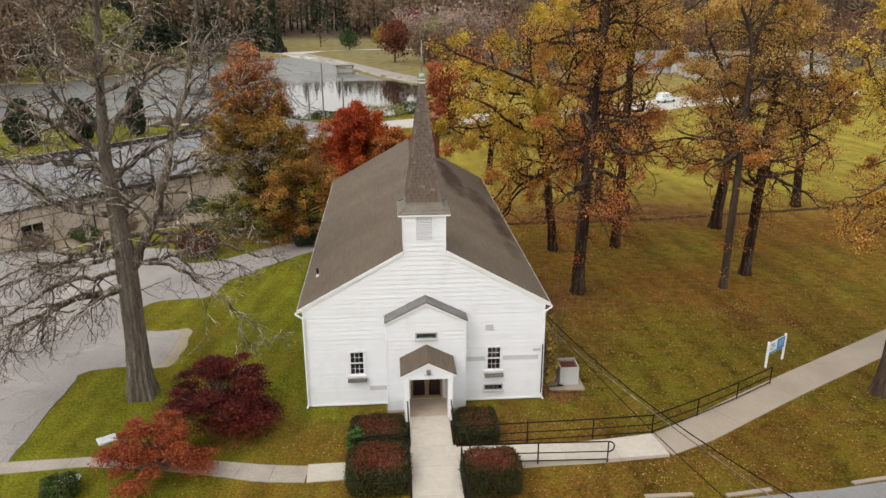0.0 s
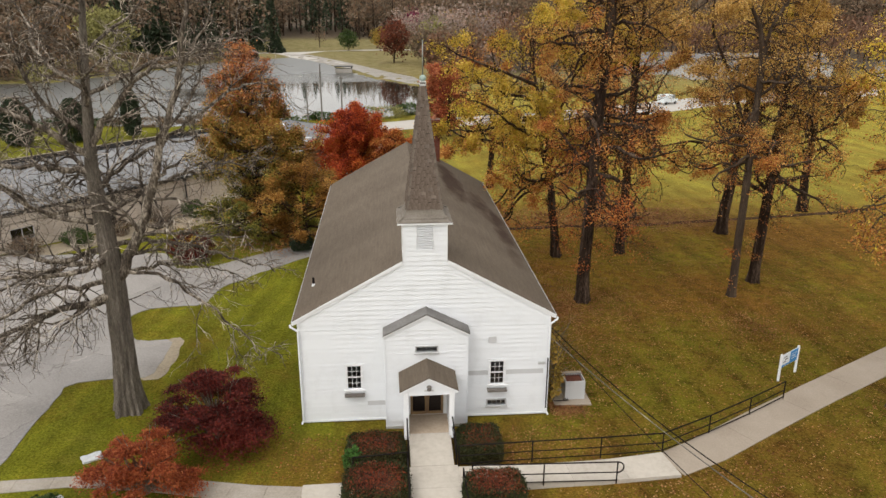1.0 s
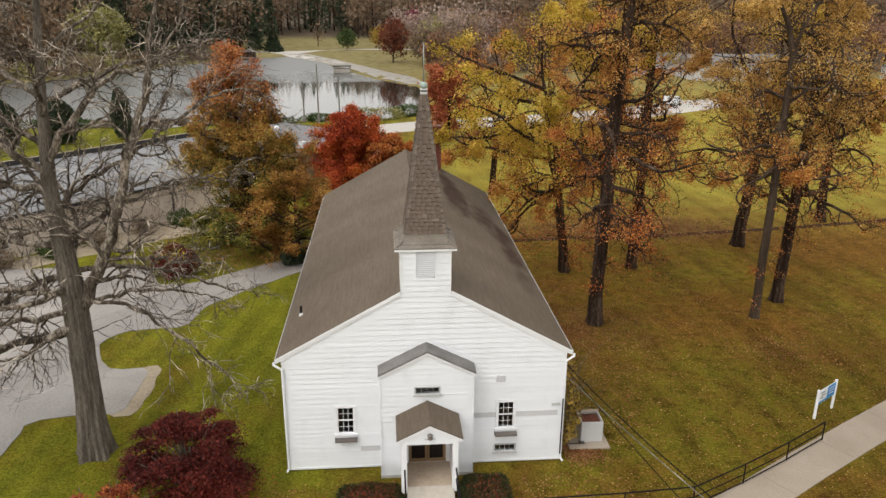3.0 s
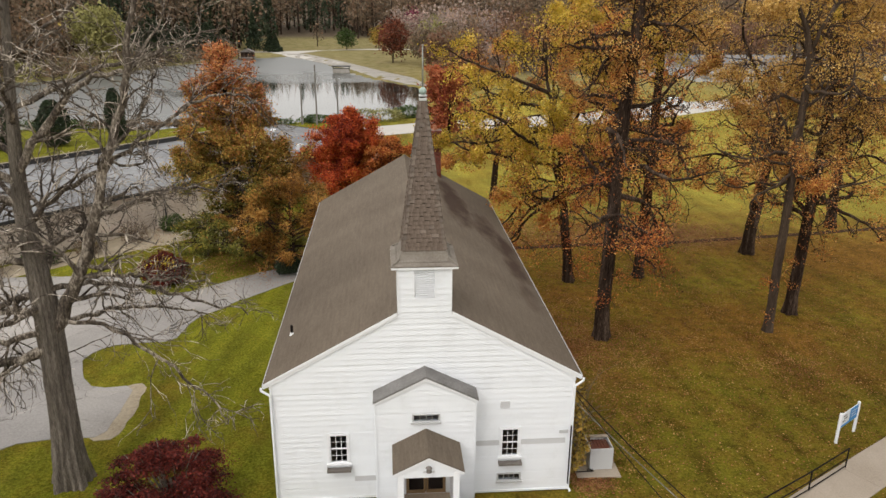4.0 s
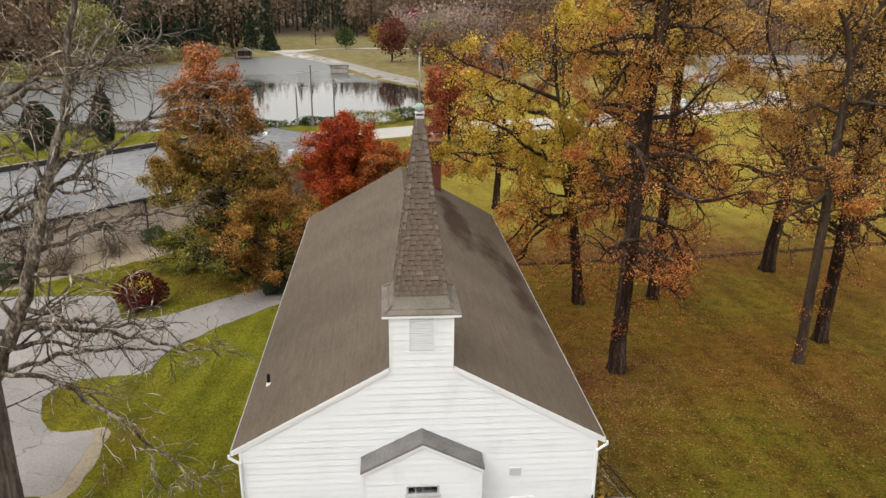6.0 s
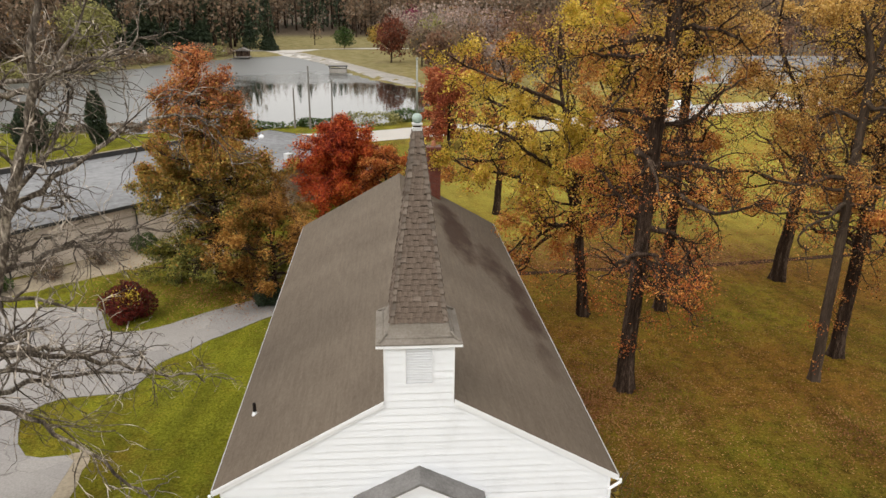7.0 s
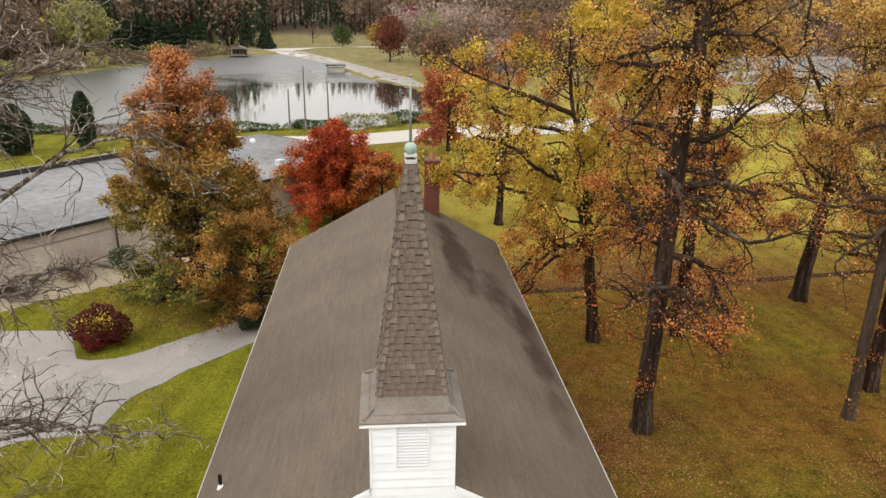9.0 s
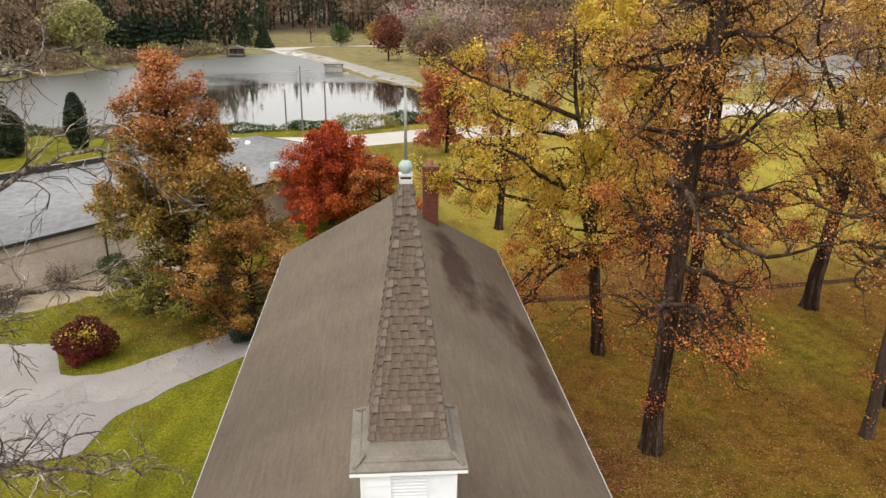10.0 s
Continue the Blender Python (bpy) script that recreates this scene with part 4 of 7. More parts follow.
solid_wall("wall_back", lambda z: HALF if z <= 5.06 else max(0.02, (RIDGE - 0.15 - z) / SLOPE), 0.12, RIDGE - 0.17, LENGTH, LENGTH + 0.16, [], WHITE, church, kinks=(5.06,))

# roof: two slopes, ridge, white rakes
for sx in (-1, 1):
    bm = bmesh.new()
    ex, ez = sx * 5.88, RIDGE - 5.88 * SLOPE
    tx, tz = sx * (TOW + 0.004), RIDGE - (TOW + 0.004) * SLOPE
    prism(bm, [(tx, tz), (ex, ez), (ex, ez - 0.05), (tx, tz - 0.10)], -0.07, 1.95)
    prism(bm, [(0, RIDGE), (ex, ez), (ex, ez - 0.05), (0, RIDGE - 0.10)], 1.95, 25.85)
    part("roof_slope", bm, ROOFING, church, "grey-brown asphalt roofing, stained towards the back" if sx > 0 else "grey-brown asphalt roofing, streaked")
    bm = bmesh.new()
    prism(bm, [(tx, tz - 0.10), (ex - sx * 0.02, ez - 0.052), (ex - sx * 0.02, ez - 0.17), (sx * HALF, ez - 0.07), (tx, tz - 0.19)], -0.060, -0.002)
    part("rake_board", bm, TRIM, church)
    bm = bmesh.new()
    prism(bm, [(0, RIDGE - 0.10), (ex - sx * 0.02, ez - 0.052), (ex - sx * 0.02, ez - 0.20), (sx * HALF, ez - 0.09), (0, RIDGE - 0.24)], 25.76, 25.83)
    part("rake_board", bm, TRIM, church)
    bm = bmesh.new()
    prism(bm, [(0.985 * sx, RIDGE - 0.985 * SLOPE + 0.012), (ex + sx * 0.006, ez + 0.012), (ex + sx * 0.006, ez - 0.07), (0.985 * sx, RIDGE - 0.985 * SLOPE - 0.12)], -0.082, -0.071)
    part("drip_edge", bm, TRIM, church)
    bm = bmesh.new()
    box(bm, min(ex + sx * 0.002, ex + sx * 0.024), max(ex + sx * 0.002, ex + sx * 0.024), -0.07, 25.85, ez - 0.05, ez + 0.01)
    part("eave_drip_edge", bm, PALE_GREY, church, "bright metal edge along the eave")
    gut = []
    for a in np.linspace(0, math.pi, 6):
        gut.append((ex + sx * (-0.03 - 0.045 * math.cos(a)), ez - 0.06 - 0.08 * math.sin(a)))
    bm = bmesh.new()
    prism(bm, gut + [(x, z + 0.008) for x, z in gut[::-1][1:-1]], -0.10, 25.9)
    part("gutter", bm, TRIM, church)
    bm = bmesh.new()
    gx0 = ex + sx * 0.06
    for p, q in (((gx0, -0.10, ez - 0.10), (gx0, -0.10, ez - 0.22)), ((gx0, -0.10, ez - 0.20), (sx * (HALF - 0.02), -0.10, ez - 0.42)), ((sx * (HALF - 0.02), -0.10, ez - 0.40), (sx * (HALF - 0.02), -0.10, 0.16)), ((sx * (HALF - 0.02), -0.10, 0.18), (sx * (HALF + 0.04), -0.24, 0.08))):
        rod(bm, p, q, 0.045, 8)
    part("downspout", bm, TRIM, church)
bm = bmesh.new()
prism(bm, [(-0.16, RIDGE - 0.16 * SLOPE + 0.004), (0, RIDGE + 0.03), (0.16, RIDGE - 0.16 * SLOPE + 0.004), (0, RIDGE - 0.02)], 1.9, 25.87)
part("ridge_cap", bm, ROOFING, church)

# belfry and louvre
bm = bmesh.new()
for sx in (-1, 1):
    box(bm, sx * TOW, sx * (TOW - 0.12), 0.16, 1.94, 7.3, 9.42)
box(bm, -TOW, TOW, 1.82, 1.94, 7.3, 9.42)
part("belfry_wall", bm, WHITE, church)
# the backing sheet's dark colour stands for shade behind the slats
lv = child("louvre", mesh_of("louvre", [(-0.37, 0.14, 8.32), (0.37, 0.14, 8.32), (0.37, 0.14, 9.36), (-0.37, 0.14, 9.36)], [(0, 1, 2, 3)], SHADOWED), church, "pale slatted belfry louvre")
bm = bmesh.new()
for k in range(13):
    z = 8.345 + k * 0.0785
    bm2 = bmesh.new()
    v = [bm2.verts.new(p) for p in ((-0.36, -0.02, z), (0.36, -0.02, z), (0.36, 0.05, z + 0.034), (-0.36, 0.05, z + 0.034), (-0.36, -0.02, z + 0.016), (0.36, -0.02, z + 0.016), (0.36, 0.05, z + 0.05), (-0.36, 0.05, z + 0.05))]
    for f in ((0, 1, 5, 4), (4, 5, 6, 7), (0, 3, 2, 1), (2, 3, 7, 6), (0, 4, 7, 3), (1, 2, 6, 5)):
        bm2.faces.new([v[i] for i in f])
    part("slat", bm2, TRIM, lv)
bm.free()
for x0, x1 in ((-0.385, -0.36), (0.36, 0.385)):
    part("louvre_stile", box(bmesh.new(), x0, x1, -0.04, 0.06, 8.31, 9.37), TRIM, lv)

# steeple
steeple = child("steeple", mesh_of("steeple", [(-1.0, -0.03, 9.405), (1.0, -0.03, 9.405), (1.0, 1.97, 9.405), (-1.0, 1.97, 9.405)], [(0, 1, 2, 3)], TRIM), church, "tall tapering shingled steeple")
CY, FOOT, TIP, FZ, TZ = 1.08, 0.775, 0.10, 9.97, 15.12
bm = bmesh.new()
box(bm, -1.18, 1.18, CY - 1.18, CY + 1.18, 9.42, 9.49)
part("eave_board", bm, TRIM, steeple)


def square_loft(bm, rings):
    made = [[bm.verts.new((sx * h, CY + sy * h, z)) for sx, sy in ((-1, -1), (1, -1), (1, 1), (-1, 1))] for h, z in rings]
    for a, b in zip(made, made[1:]):
        for i in range(4):
            bm.faces.new((a[i], a[(i + 1) % 4], b[(i + 1) % 4], b[i]))
    bm.faces.new(made[-1])
    bm.faces.new(made[0][::-1])
    return bm


part("flared_skirt", square_loft(bmesh.new(), [(1.15, 9.485), (1.18, 9.50), (1.18, 9.54), (1.02, 9.60), (0.90, 9.70), (0.82, 9.86), (FOOT - 0.01, FZ + 0.06)]), HIPS, steeple)
part("spire_body", square_loft(bmesh.new(), [(FOOT - 0.012, FZ), (TIP - 0.012, TZ)]), TABDARK, steeple)
bm = bmesh.new()
for sx, sy in ((-1, -1), (1, -1), (1, 1), (-1, 1)):
    rod(bm, (sx * 1.10, CY + sy * 1.10, 9.56), (sx * 0.88, CY + sy * 0.88, 9.74), 0.045, 6)
for y in (CY - 0.97, CY + 0.97):
    rod(bm, (-0.93, y, 9.63), (0.93, y, 9.63), 0.038, 6)
for x in (-0.97, 0.97):
    rod(bm, (x, CY - 0.93, 9.63), (x, CY + 0.93, 9.63), 0.038, 6)
part("hip_roll", bm, HIPS, steeple, smooth=True)


def tab_mesh(name, w, h, t0, mat):
    t1 = 0.004
    v = [(0, -t0, 0), (w, -t0, 0), (w, -t1, h), (0, -t1, h), (0, 0, 0), (w, 0, 0), (w, 0, h), (0, 0, h)]
    return mesh_of(name, v, [(0, 1, 2, 3), (0, 4, 5, 1), (3, 2, 6, 7), (0, 3, 7, 4), (1, 5, 6, 2)], mat)


tilt = math.atan2(FOOT - TIP, TZ - FZ)
COURSES, rng = 34, np.random.default_rng(4)
rise = (TZ - FZ) / COURSES
# flat tabs and thick laminated ones in turn, with a few weathered pale ones
FLAT, THICK = tab_mesh("shingle", 1.0, rise, 0.024, TAB), tab_mesh("shingle", 1.0, rise * 0.99, 0.028, TAB)
PALE_TAB, CAP = tab_mesh("shingle", 1.0, rise * 0.99, 0.028, TABPALE), tab_mesh("hip_shingle", 1.0, 0.215, 0.055, TABCAP)
side_v, side_f = [], []


def lay(mesh, m, face, name):
    """A shingle: a piece of its own on the front, joined to the rest on the other sides."""
    if face == 0:
        child(name, mesh, steeple, at=m)
    else:
        n = len(side_v)
        side_v.extend(m @ v.co for v in mesh.vertices)
        side_f.extend(tuple(n + i for i in p.vertices) for p in mesh.polygons)


for face in range(4):
    turn = Matrix.Translation((0, CY, 0)) @ Matrix.Rotation(face * math.pi / 2, 4, "Z")
    for k in range(COURSES):
        z = FZ + k * rise
        half, y = FOOT + (TIP - FOOT) * (k + 0.5) / COURSES - 0.015, -(FOOT + (TIP - FOOT) * k / COURSES)
        edges, thick = [-half], bool(rng.random() < 0.5)
        while edges[-1] < half - 0.30:
            edges.append(edges[-1] + rng.uniform(0.13, 0.26))
        edges.append(half)
        for a, b in zip(edges, edges[1:]):
            mesh = (PALE_TAB if rng.random() < 0.12 else THICK) if thick else FLAT
            # a slot of dark core below each thick tab stands in for its shadow
            up = 0.026 if thick else 0.0
            thick = not thick
            lay(mesh, turn @ Matrix.Translation((a, y, z + up + rng.uniform(-0.003, 0.003))) @ Matrix.Rotation(-tilt, 4, "X") @ Matrix.Diagonal((b - a - 0.003, 1, 1, 1)), face, "shingle")
    for k in range(26):
        f = (k + 0.2) / 26.3
        half = FOOT + (TIP - FOOT) * f
        wide = min(0.12, half * 0.62) * rng.uniform(0.88, 1.1)
        for left in (True, False):
            x = -half - 0.02 if left else half + 0.02 - wide
            lay(CAP, turn @ Matrix.Translation((x, -half - 0.004, FZ + (TZ - FZ) * f + rng.uniform(-0.02, 0.02))) @ Matrix.Rotation(-tilt, 4, "X") @ Matrix.Diagonal((wide, 1, 1, 1)), face, "hip_shingle")
sides = child("side_shingles", mesh_of("side_shingles", side_v, side_f, TAB), steeple)
tagged(sides, kind="stuff")
bm = bmesh.new()
box(bm, -0.125, 0.125, CY - 0.125, CY + 0.125, TZ - 0.02, TZ + 0.07, 0.01)
box(bm, -0.135, 0.135, CY - 0.135, CY + 0.135, TZ + 0.12, TZ + 0.17, 0.01)
part("collar", bm, PALE_GREY, steeple)
bm = bmesh.new()
box(bm, -0.10, 0.10, CY - 0.10, CY + 0.10, TZ + 0.05, TZ + 0.125)
part("collar_slot", bm, TABDARK, steeple)
bm = bmesh.new()
bmesh.ops.create_uvsphere(bm, u_segments=20, v_segments=12, radius=0.135, matrix=Matrix.Translation((0, CY, TZ + 0.29)))
part("finial_ball", bm, COPPER, steeple, "green weathered copper ball", smooth=True)
bm = bmesh.new()
rod(bm, (0, CY, TZ + 0.40), (0, CY, 16.9), 0.032, 8, 0.018)
bmesh.ops.create_uvsphere(bm, u_segments=8, v_segments=6, radius=0.035, matrix=Matrix.Translation((0, CY, 16.9)))
part("finial_rod", bm, ROD, steeple, smooth=True)

# vestibule: a gabled bay in front of the wall
VX, VY, VE, VA = 1.84, -0.75, 4.56, 5.46


def vest_half(z):
    return VX if z <= VE else max(0.01, VX * (VA - z) / (VA - VE))


DOOR = (-0.74, 0.74, 0.66, 2.72)
TRANSOM = (-0.47, 0.47, 3.80, 4.06)
bay = solid_wall("wall_bay", vest_half, 0.10, VA - 0.01, VY, VY + 0.14, [DOOR, TRANSOM], WHITE, church, kinks=(VE,))
clapboards(bay, vest_half, 0.12, VA - 0.03, VY, [(-0.98, 0.98, 0.0, 2.95), (TRANSOM[0] - 0.04, TRANSOM[1] + 0.04, TRANSOM[2] - 0.04, TRANSOM[3] + 0.04)], WHITE)
for sx in (-1, 1):
    bm = bmesh.new()
    box(bm, sx * VX, sx * (VX - 0.12), VY + 0.14, 0.0, 0.10, VE)
    box(bm, sx * VX + 0.006 * sx, sx * (VX - 0.055), VY - 0.045, VY, 0.10, VE)
    for k in range(20):
        z = 0.12 + k * 0.225
        a, b = sx * (VX + 0.001), sx * (VX + 0.028)
        v = [bm.verts.new(p) for p in ((a, VY, z), (b, VY, z), (a, VY, z + 0.22), (a, -0.02, z), (b, -0.02, z), (a, -0.02, z + 0.22))]
        for f in ((0, 1, 2), (3, 5, 4), (1, 4, 5, 2), (0, 3, 4, 1)):
            bm.faces.new([v[i] for i in f])
    part("bay_side", bm, WHITE, church)
bm = bmesh.new()
box(bm, -VX - 0.02, VX + 0.02, VY - 0.05, 0.0, -0.1, 0.12)
part("bay_footing", bm, FOUNDATION, church)
for sx in (-1, 1):
    bm = bmesh.new()
    prism(bm, [(0, 5.66), (sx * 1.91, 4.69), (sx * 1.91, 4.61), (0, 5.58)], VY - 0.10, 0.0)
    part("bay_roof", bm, BAYROOF, church, "narrow grey gable roof over the entrance bay")
    bm = bmesh.new()
    prism(bm, [(0, 5.575), (sx * 1.89, 4.618), (sx * 1.89, 4.54), (0, 5.48)], VY - 0.085, VY - 0.001)
    part("bay_rake", bm, TRIM, church)
bm = bmesh.new()
for k in range(2):
    box(bm, -0.9, 0.9, VY + 0.14, 2.6, 0.58, 0.66)
part("vestibule_floor", bm, GREYWOOD, church)
sash_window(church, "transom_window", *TRANSOM, VY, 4, 1, 0.04, PALE_GREY, double=False)
for name, w in (("window", WIN_L), ("window", WIN_R)):
    sash_window(church, name, *w, 0.0, 3, 2, 0.085, TRIM)
sash_window(church, "basement_window", *WIN_LOW, 0.0, 4, 1, 0.045, PALE_GREY, double=False)
for x0, x1 in ((-3.70, -2.80), (2.82, 3.72)):
    bm = bmesh.new()
    box(bm, x0, x1, -0.30, -0.03, 1.40, 1.43)
    box(bm, x0, x1, -0.30, -0.27, 1.43, 1.50)
    box(bm, x0 + 0.002, x0 + 0.03, -0.27, -0.03, 1.43, 1.50)
    box(bm, x1 - 0.03, x1 - 0.002, -0.27, -0.03, 1.43, 1.50)
    box(bm, x0 + 0.03, x1 - 0.03, -0.265, -0.035, 1.43, 1.465)
    part("window_box", bm, GREYWOOD, church, "empty weathered window box")

# doors
for sx in (-1, 1):
    bm = bmesh.new()
    x0, x1 = sorted((sx * 0.012, sx * 0.715))
    for q in ((x0, x0 + 0.075, 0.67, 2.68), (x1 - 0.075, x1, 0.67, 2.68), (x0 + 0.075, x1 - 0.075, 0.67, 0.82), (x0 + 0.075, x1 - 0.075, 2.58, 2.68)):
        box(bm, q[0], q[1], VY + 0.02, VY + 0.065, q[2], q[3])
    d = part("door", bm, BRONZE, church, "glazed door in a bronze-brown frame")
    bm = bmesh.new()
    box(bm, x0 + 0.07, x1 - 0.07, VY + 0.038, VY + 0.046, 0.81, 2.59)
    part("pane", bm, DARKGLASS, d, "opaque door glass coloured like the dark interior")
    bm = bmesh.new()
    hx = sx * 0.10
    rod(bm, (hx, VY - 0.03, 1.45), (hx, VY - 0.03, 1.85), 0.012)
    for z in (1.47, 1.83):
        rod(bm, (hx, VY - 0.03, z), (hx, VY + 0.03, z), 0.010)
    part("handle", bm, BRONZE, d)
bm = bmesh.new()
for q in ((-0.74, -0.717, 0.66, 2.72), (0.717, 0.74, 0.66, 2.72), (-0.717, 0.717, 2.685, 2.72)):
    box(bm, q[0], q[1], VY - 0.02, VY + 0.10, q[2], q[3])
part("door_frame", bm, BRONZE, church)

# porch: a small gabled hood on wing walls
PF, PE, PA = -2.50, 2.86, 3.50
for sx in (-1, 1):
    bm = bmesh.new()
    prism(bm, [(0, PA), (sx * 1.25, PE), (sx * 1.25, PE - 0.05), (0, PA - 0.06)], PF - 0.05, VY - 0.03)
    part("porch_roof", bm, ROOFING, church, "brown-grey shingled porch roof")
    bm = bmesh.new()
    prism(bm, [(0, PA - 0.062), (sx * 1.235, PE - 0.052), (sx * 1.235, PE - 0.15), (0, PA - 0.17)], PF - 0.045, PF + 0.01)
    part("porch_rake", bm, TRIM, church)
    bm = bmesh.new()
    box(bm, sx * 0.86, sx * 1.08, PF, PF + 0.22, 0.50, PE - 0.06, 0.01)
    box(bm, sx * 0.90, sx * 1.04, PF + 0.22, VY - 0.03, 0.50, PE - 0.08)
    part("porch_wing_wall", bm, TRIM, church)
bm = bmesh.new()
prism(bm, [(-1.12, 2.62), (1.12, 2.62), (1.12, 2.80), (0, PA - 0.12), (-1.12, 2.80)], PF + 0.012, PF + 0.07)
part("porch_pediment", bm, WHITE, church)
bm = bmesh.new()
box(bm, -1.05, 1.05, PF + 0.07, VY - 0.03, 2.72, 2.76)
part("porch_ceiling", bm, TRIM, church)
bm = bmesh.new()
bmesh.ops.create_cone(bm, cap_ends=True, segments=8, radius1=0.10, radius2=0.07, depth=0.16, matrix=Matrix.Translation((0, PF - 0.10, 3.0)))
bmesh.ops.create_cone(bm, cap_ends=True, segments=8, radius1=0.12, radius2=0.02, depth=0.08, matrix=Matrix.Translation((0, PF - 0.10, 3.12)))
rod(bm, (0, PF + 0.01, 3.05), (0, PF - 0.1, 3.05), 0.02)
part("porch_lamp", bm, GREYWOOD, church, "grey metal porch lantern")
bm = bmesh.new()
box(bm, -0.2, 0.2, PF - 0.012, PF + 0.012, 2.82, 2.88)
part("porch_plaque", bm, PRIMED, church)

# small fittings on the front
bm = bmesh.new()
box(bm, 2.84, 3.20, -0.06, 0.0, 3.80, 4.08, 0.01)
part("wall_vent", bm, PRIMED, church, "square grey wall vent")
bm = bmesh.new()
box(bm, 5.16, 5.50, -0.06, -0.03, 2.62, 2.74)
part("plaque", bm, PALE_GREY, church, "small grey plaque with illegible figures")
bm = bmesh.new()
rod(bm, (5.585, -0.16, 0.4), (5.585, -0.16, 2.95), 0.028)
rod(bm, (5.585, -0.16, 2.9), (5.70, 0.05, 3.2), 0.026)
part("conduit", bm, BLACKIRON, church, "dark electric conduit")
bm = bmesh.new()
rod(bm, (-5.20, 3.40, 5.40), (-5.20, 3.40, 5.86), 0.055)
part("vent_pipe", bm, BLACKIRON, church)
bm = bmesh.new()
rod(bm, (-5.20, 3.40, 5.42), (-5.20, 3.40, 5.56), 0.11, 10, 0.06)
part("vent_flashing", bm, TRIM, church)

# chimney
bm = bmesh.new()
box(bm, 1.64, 2.44, 24.5, 25.3, 6.6, 10.06, 0.01)
chimney = part("chimney", bm, CHIMBRICK, church, "red brick chimney")
bm = bmesh.new()
box(bm, 1.60, 2.48, 24.46, 25.34, 10.06, 10.20, 0.015)
part("chimney_cap", bm, CHIMBRICK, chimney)
bm = bmesh.new()
rod(bm, (2.04, 24.9, 10.2), (2.04, 24.9, 10.5), 0.16, 10, 0.13)
part("chimney_pot", bm, two_scale("clay_pot", (0.22, 0.09, 0.05), (0.32, 0.13, 0.07), (0.4, 0.18, 0.1)), chimney)

# ---- trees ----
def shoot(rng, start, way, length, r0, r1, n, wob, lift):
    """A bent branch: points and radii. lift: how it turns up (or, minus, down) on its way."""
    p, d = np.array(start, float), np.array(way, float)
    d /= np.linalg.norm(d)
    pts = [p.copy()]
    for _ in range(n):
        d = d + rng.normal(size=3) * wob + np.array([0, 0, lift / n])
        d /= np.linalg.norm(d)
        p = p + d * length / n
        pts.append(p.copy())
    return np.array(pts), np.linspace(r0, r1, n + 1)


def aside(rng, way, angle):
    """A way turned off from the given one by an angle, to any side."""
    w = np.asarray(way, float) / np.linalg.norm(way)
    u = np.cross(w, rng.normal(size=3))
    u /= np.linalg.norm(u)
    return w * math.cos(angle) + u * math.sin(angle)


def fork(rng, limb, count, ratio, angle, wob, lift, n, first=0.25, thin=0.55):
    pts, rad = limb
    total = np.linalg.norm(np.diff(pts, axis=0), axis=1).sum()
    out = []
    for t in np.linspace(first, 1.0, count) + rng.uniform(-0.06, 0.06, count):
        t = min(max(t, 0.1), 0.995)
        f = t * (len(pts) - 1)
        i = min(int(f), len(pts) - 2)
        p = pts[i] + (pts[i + 1] - pts[i]) * (f - i)
        r = rad[i] * thin
        way = aside(rng, pts[i + 1] - pts[i], angle * rng.uniform(0.6, 1.3))
        out.append(shoot(rng, p, way, total * ratio * rng.uniform(0.6, 1.25) * (1.1 - 0.45 * t), r, r * 0.3, n, wob, lift))
    return out


def trunk_mesh(name, pts, rad, mat, rng, sides=18, flare=1.5):
    """A trunk with spreading foot and furrowed bark."""
    p = np.asarray(pts, float)
    s = np.linspace(0, 1, len(p))
    fine = np.linspace(0, 1, max(24, len(p) * 4))
    q = np.stack([np.interp(fine, s, p[:, k]) for k in range(3)], 1)
    r = np.interp(fine, s, rad)
    height = q[:, 2] - q[0, 2]
    r = r * (1 + (flare - 1) * np.exp(-height / (1.6 * rad[0] + 0.05)))
    v, f = tube(q, r, sides)
    v = v.reshape(len(q), sides, 3)
    a = np.arange(sides) / sides * 2 * np.pi
    ph = rng.uniform(0, 6.28, 3)
    bumpy = 1 + 0.16 * np.sin(a * 5 + ph[0])[None] * np.exp(-height / 0.9)[:, None] + 0.035 * np.sin(a * 9 + ph[1] + height[:, None] * 0.4) + 0.02 * rng.normal(size=(len(q), sides))
    if sides > 30:
        # deep furrows that wander and break along the trunk
        drift = np.cumsum(rng.normal(size=len(q)) * 0.10)
        broken = np.sin(height * 3.1 + ph[2])[:, None] * np.sin(a * 4 + ph[0])[None]
        bumpy = bumpy - 0.15 * np.abs(np.sin(a[None] * 8 + drift[:, None] + 0.5 * broken)) ** 3
    v = q[:, None] + (v - q[:, None]) * bumpy[..., None]
    return quads_mesh(name, v.reshape(-1, 3), mat, True, f)


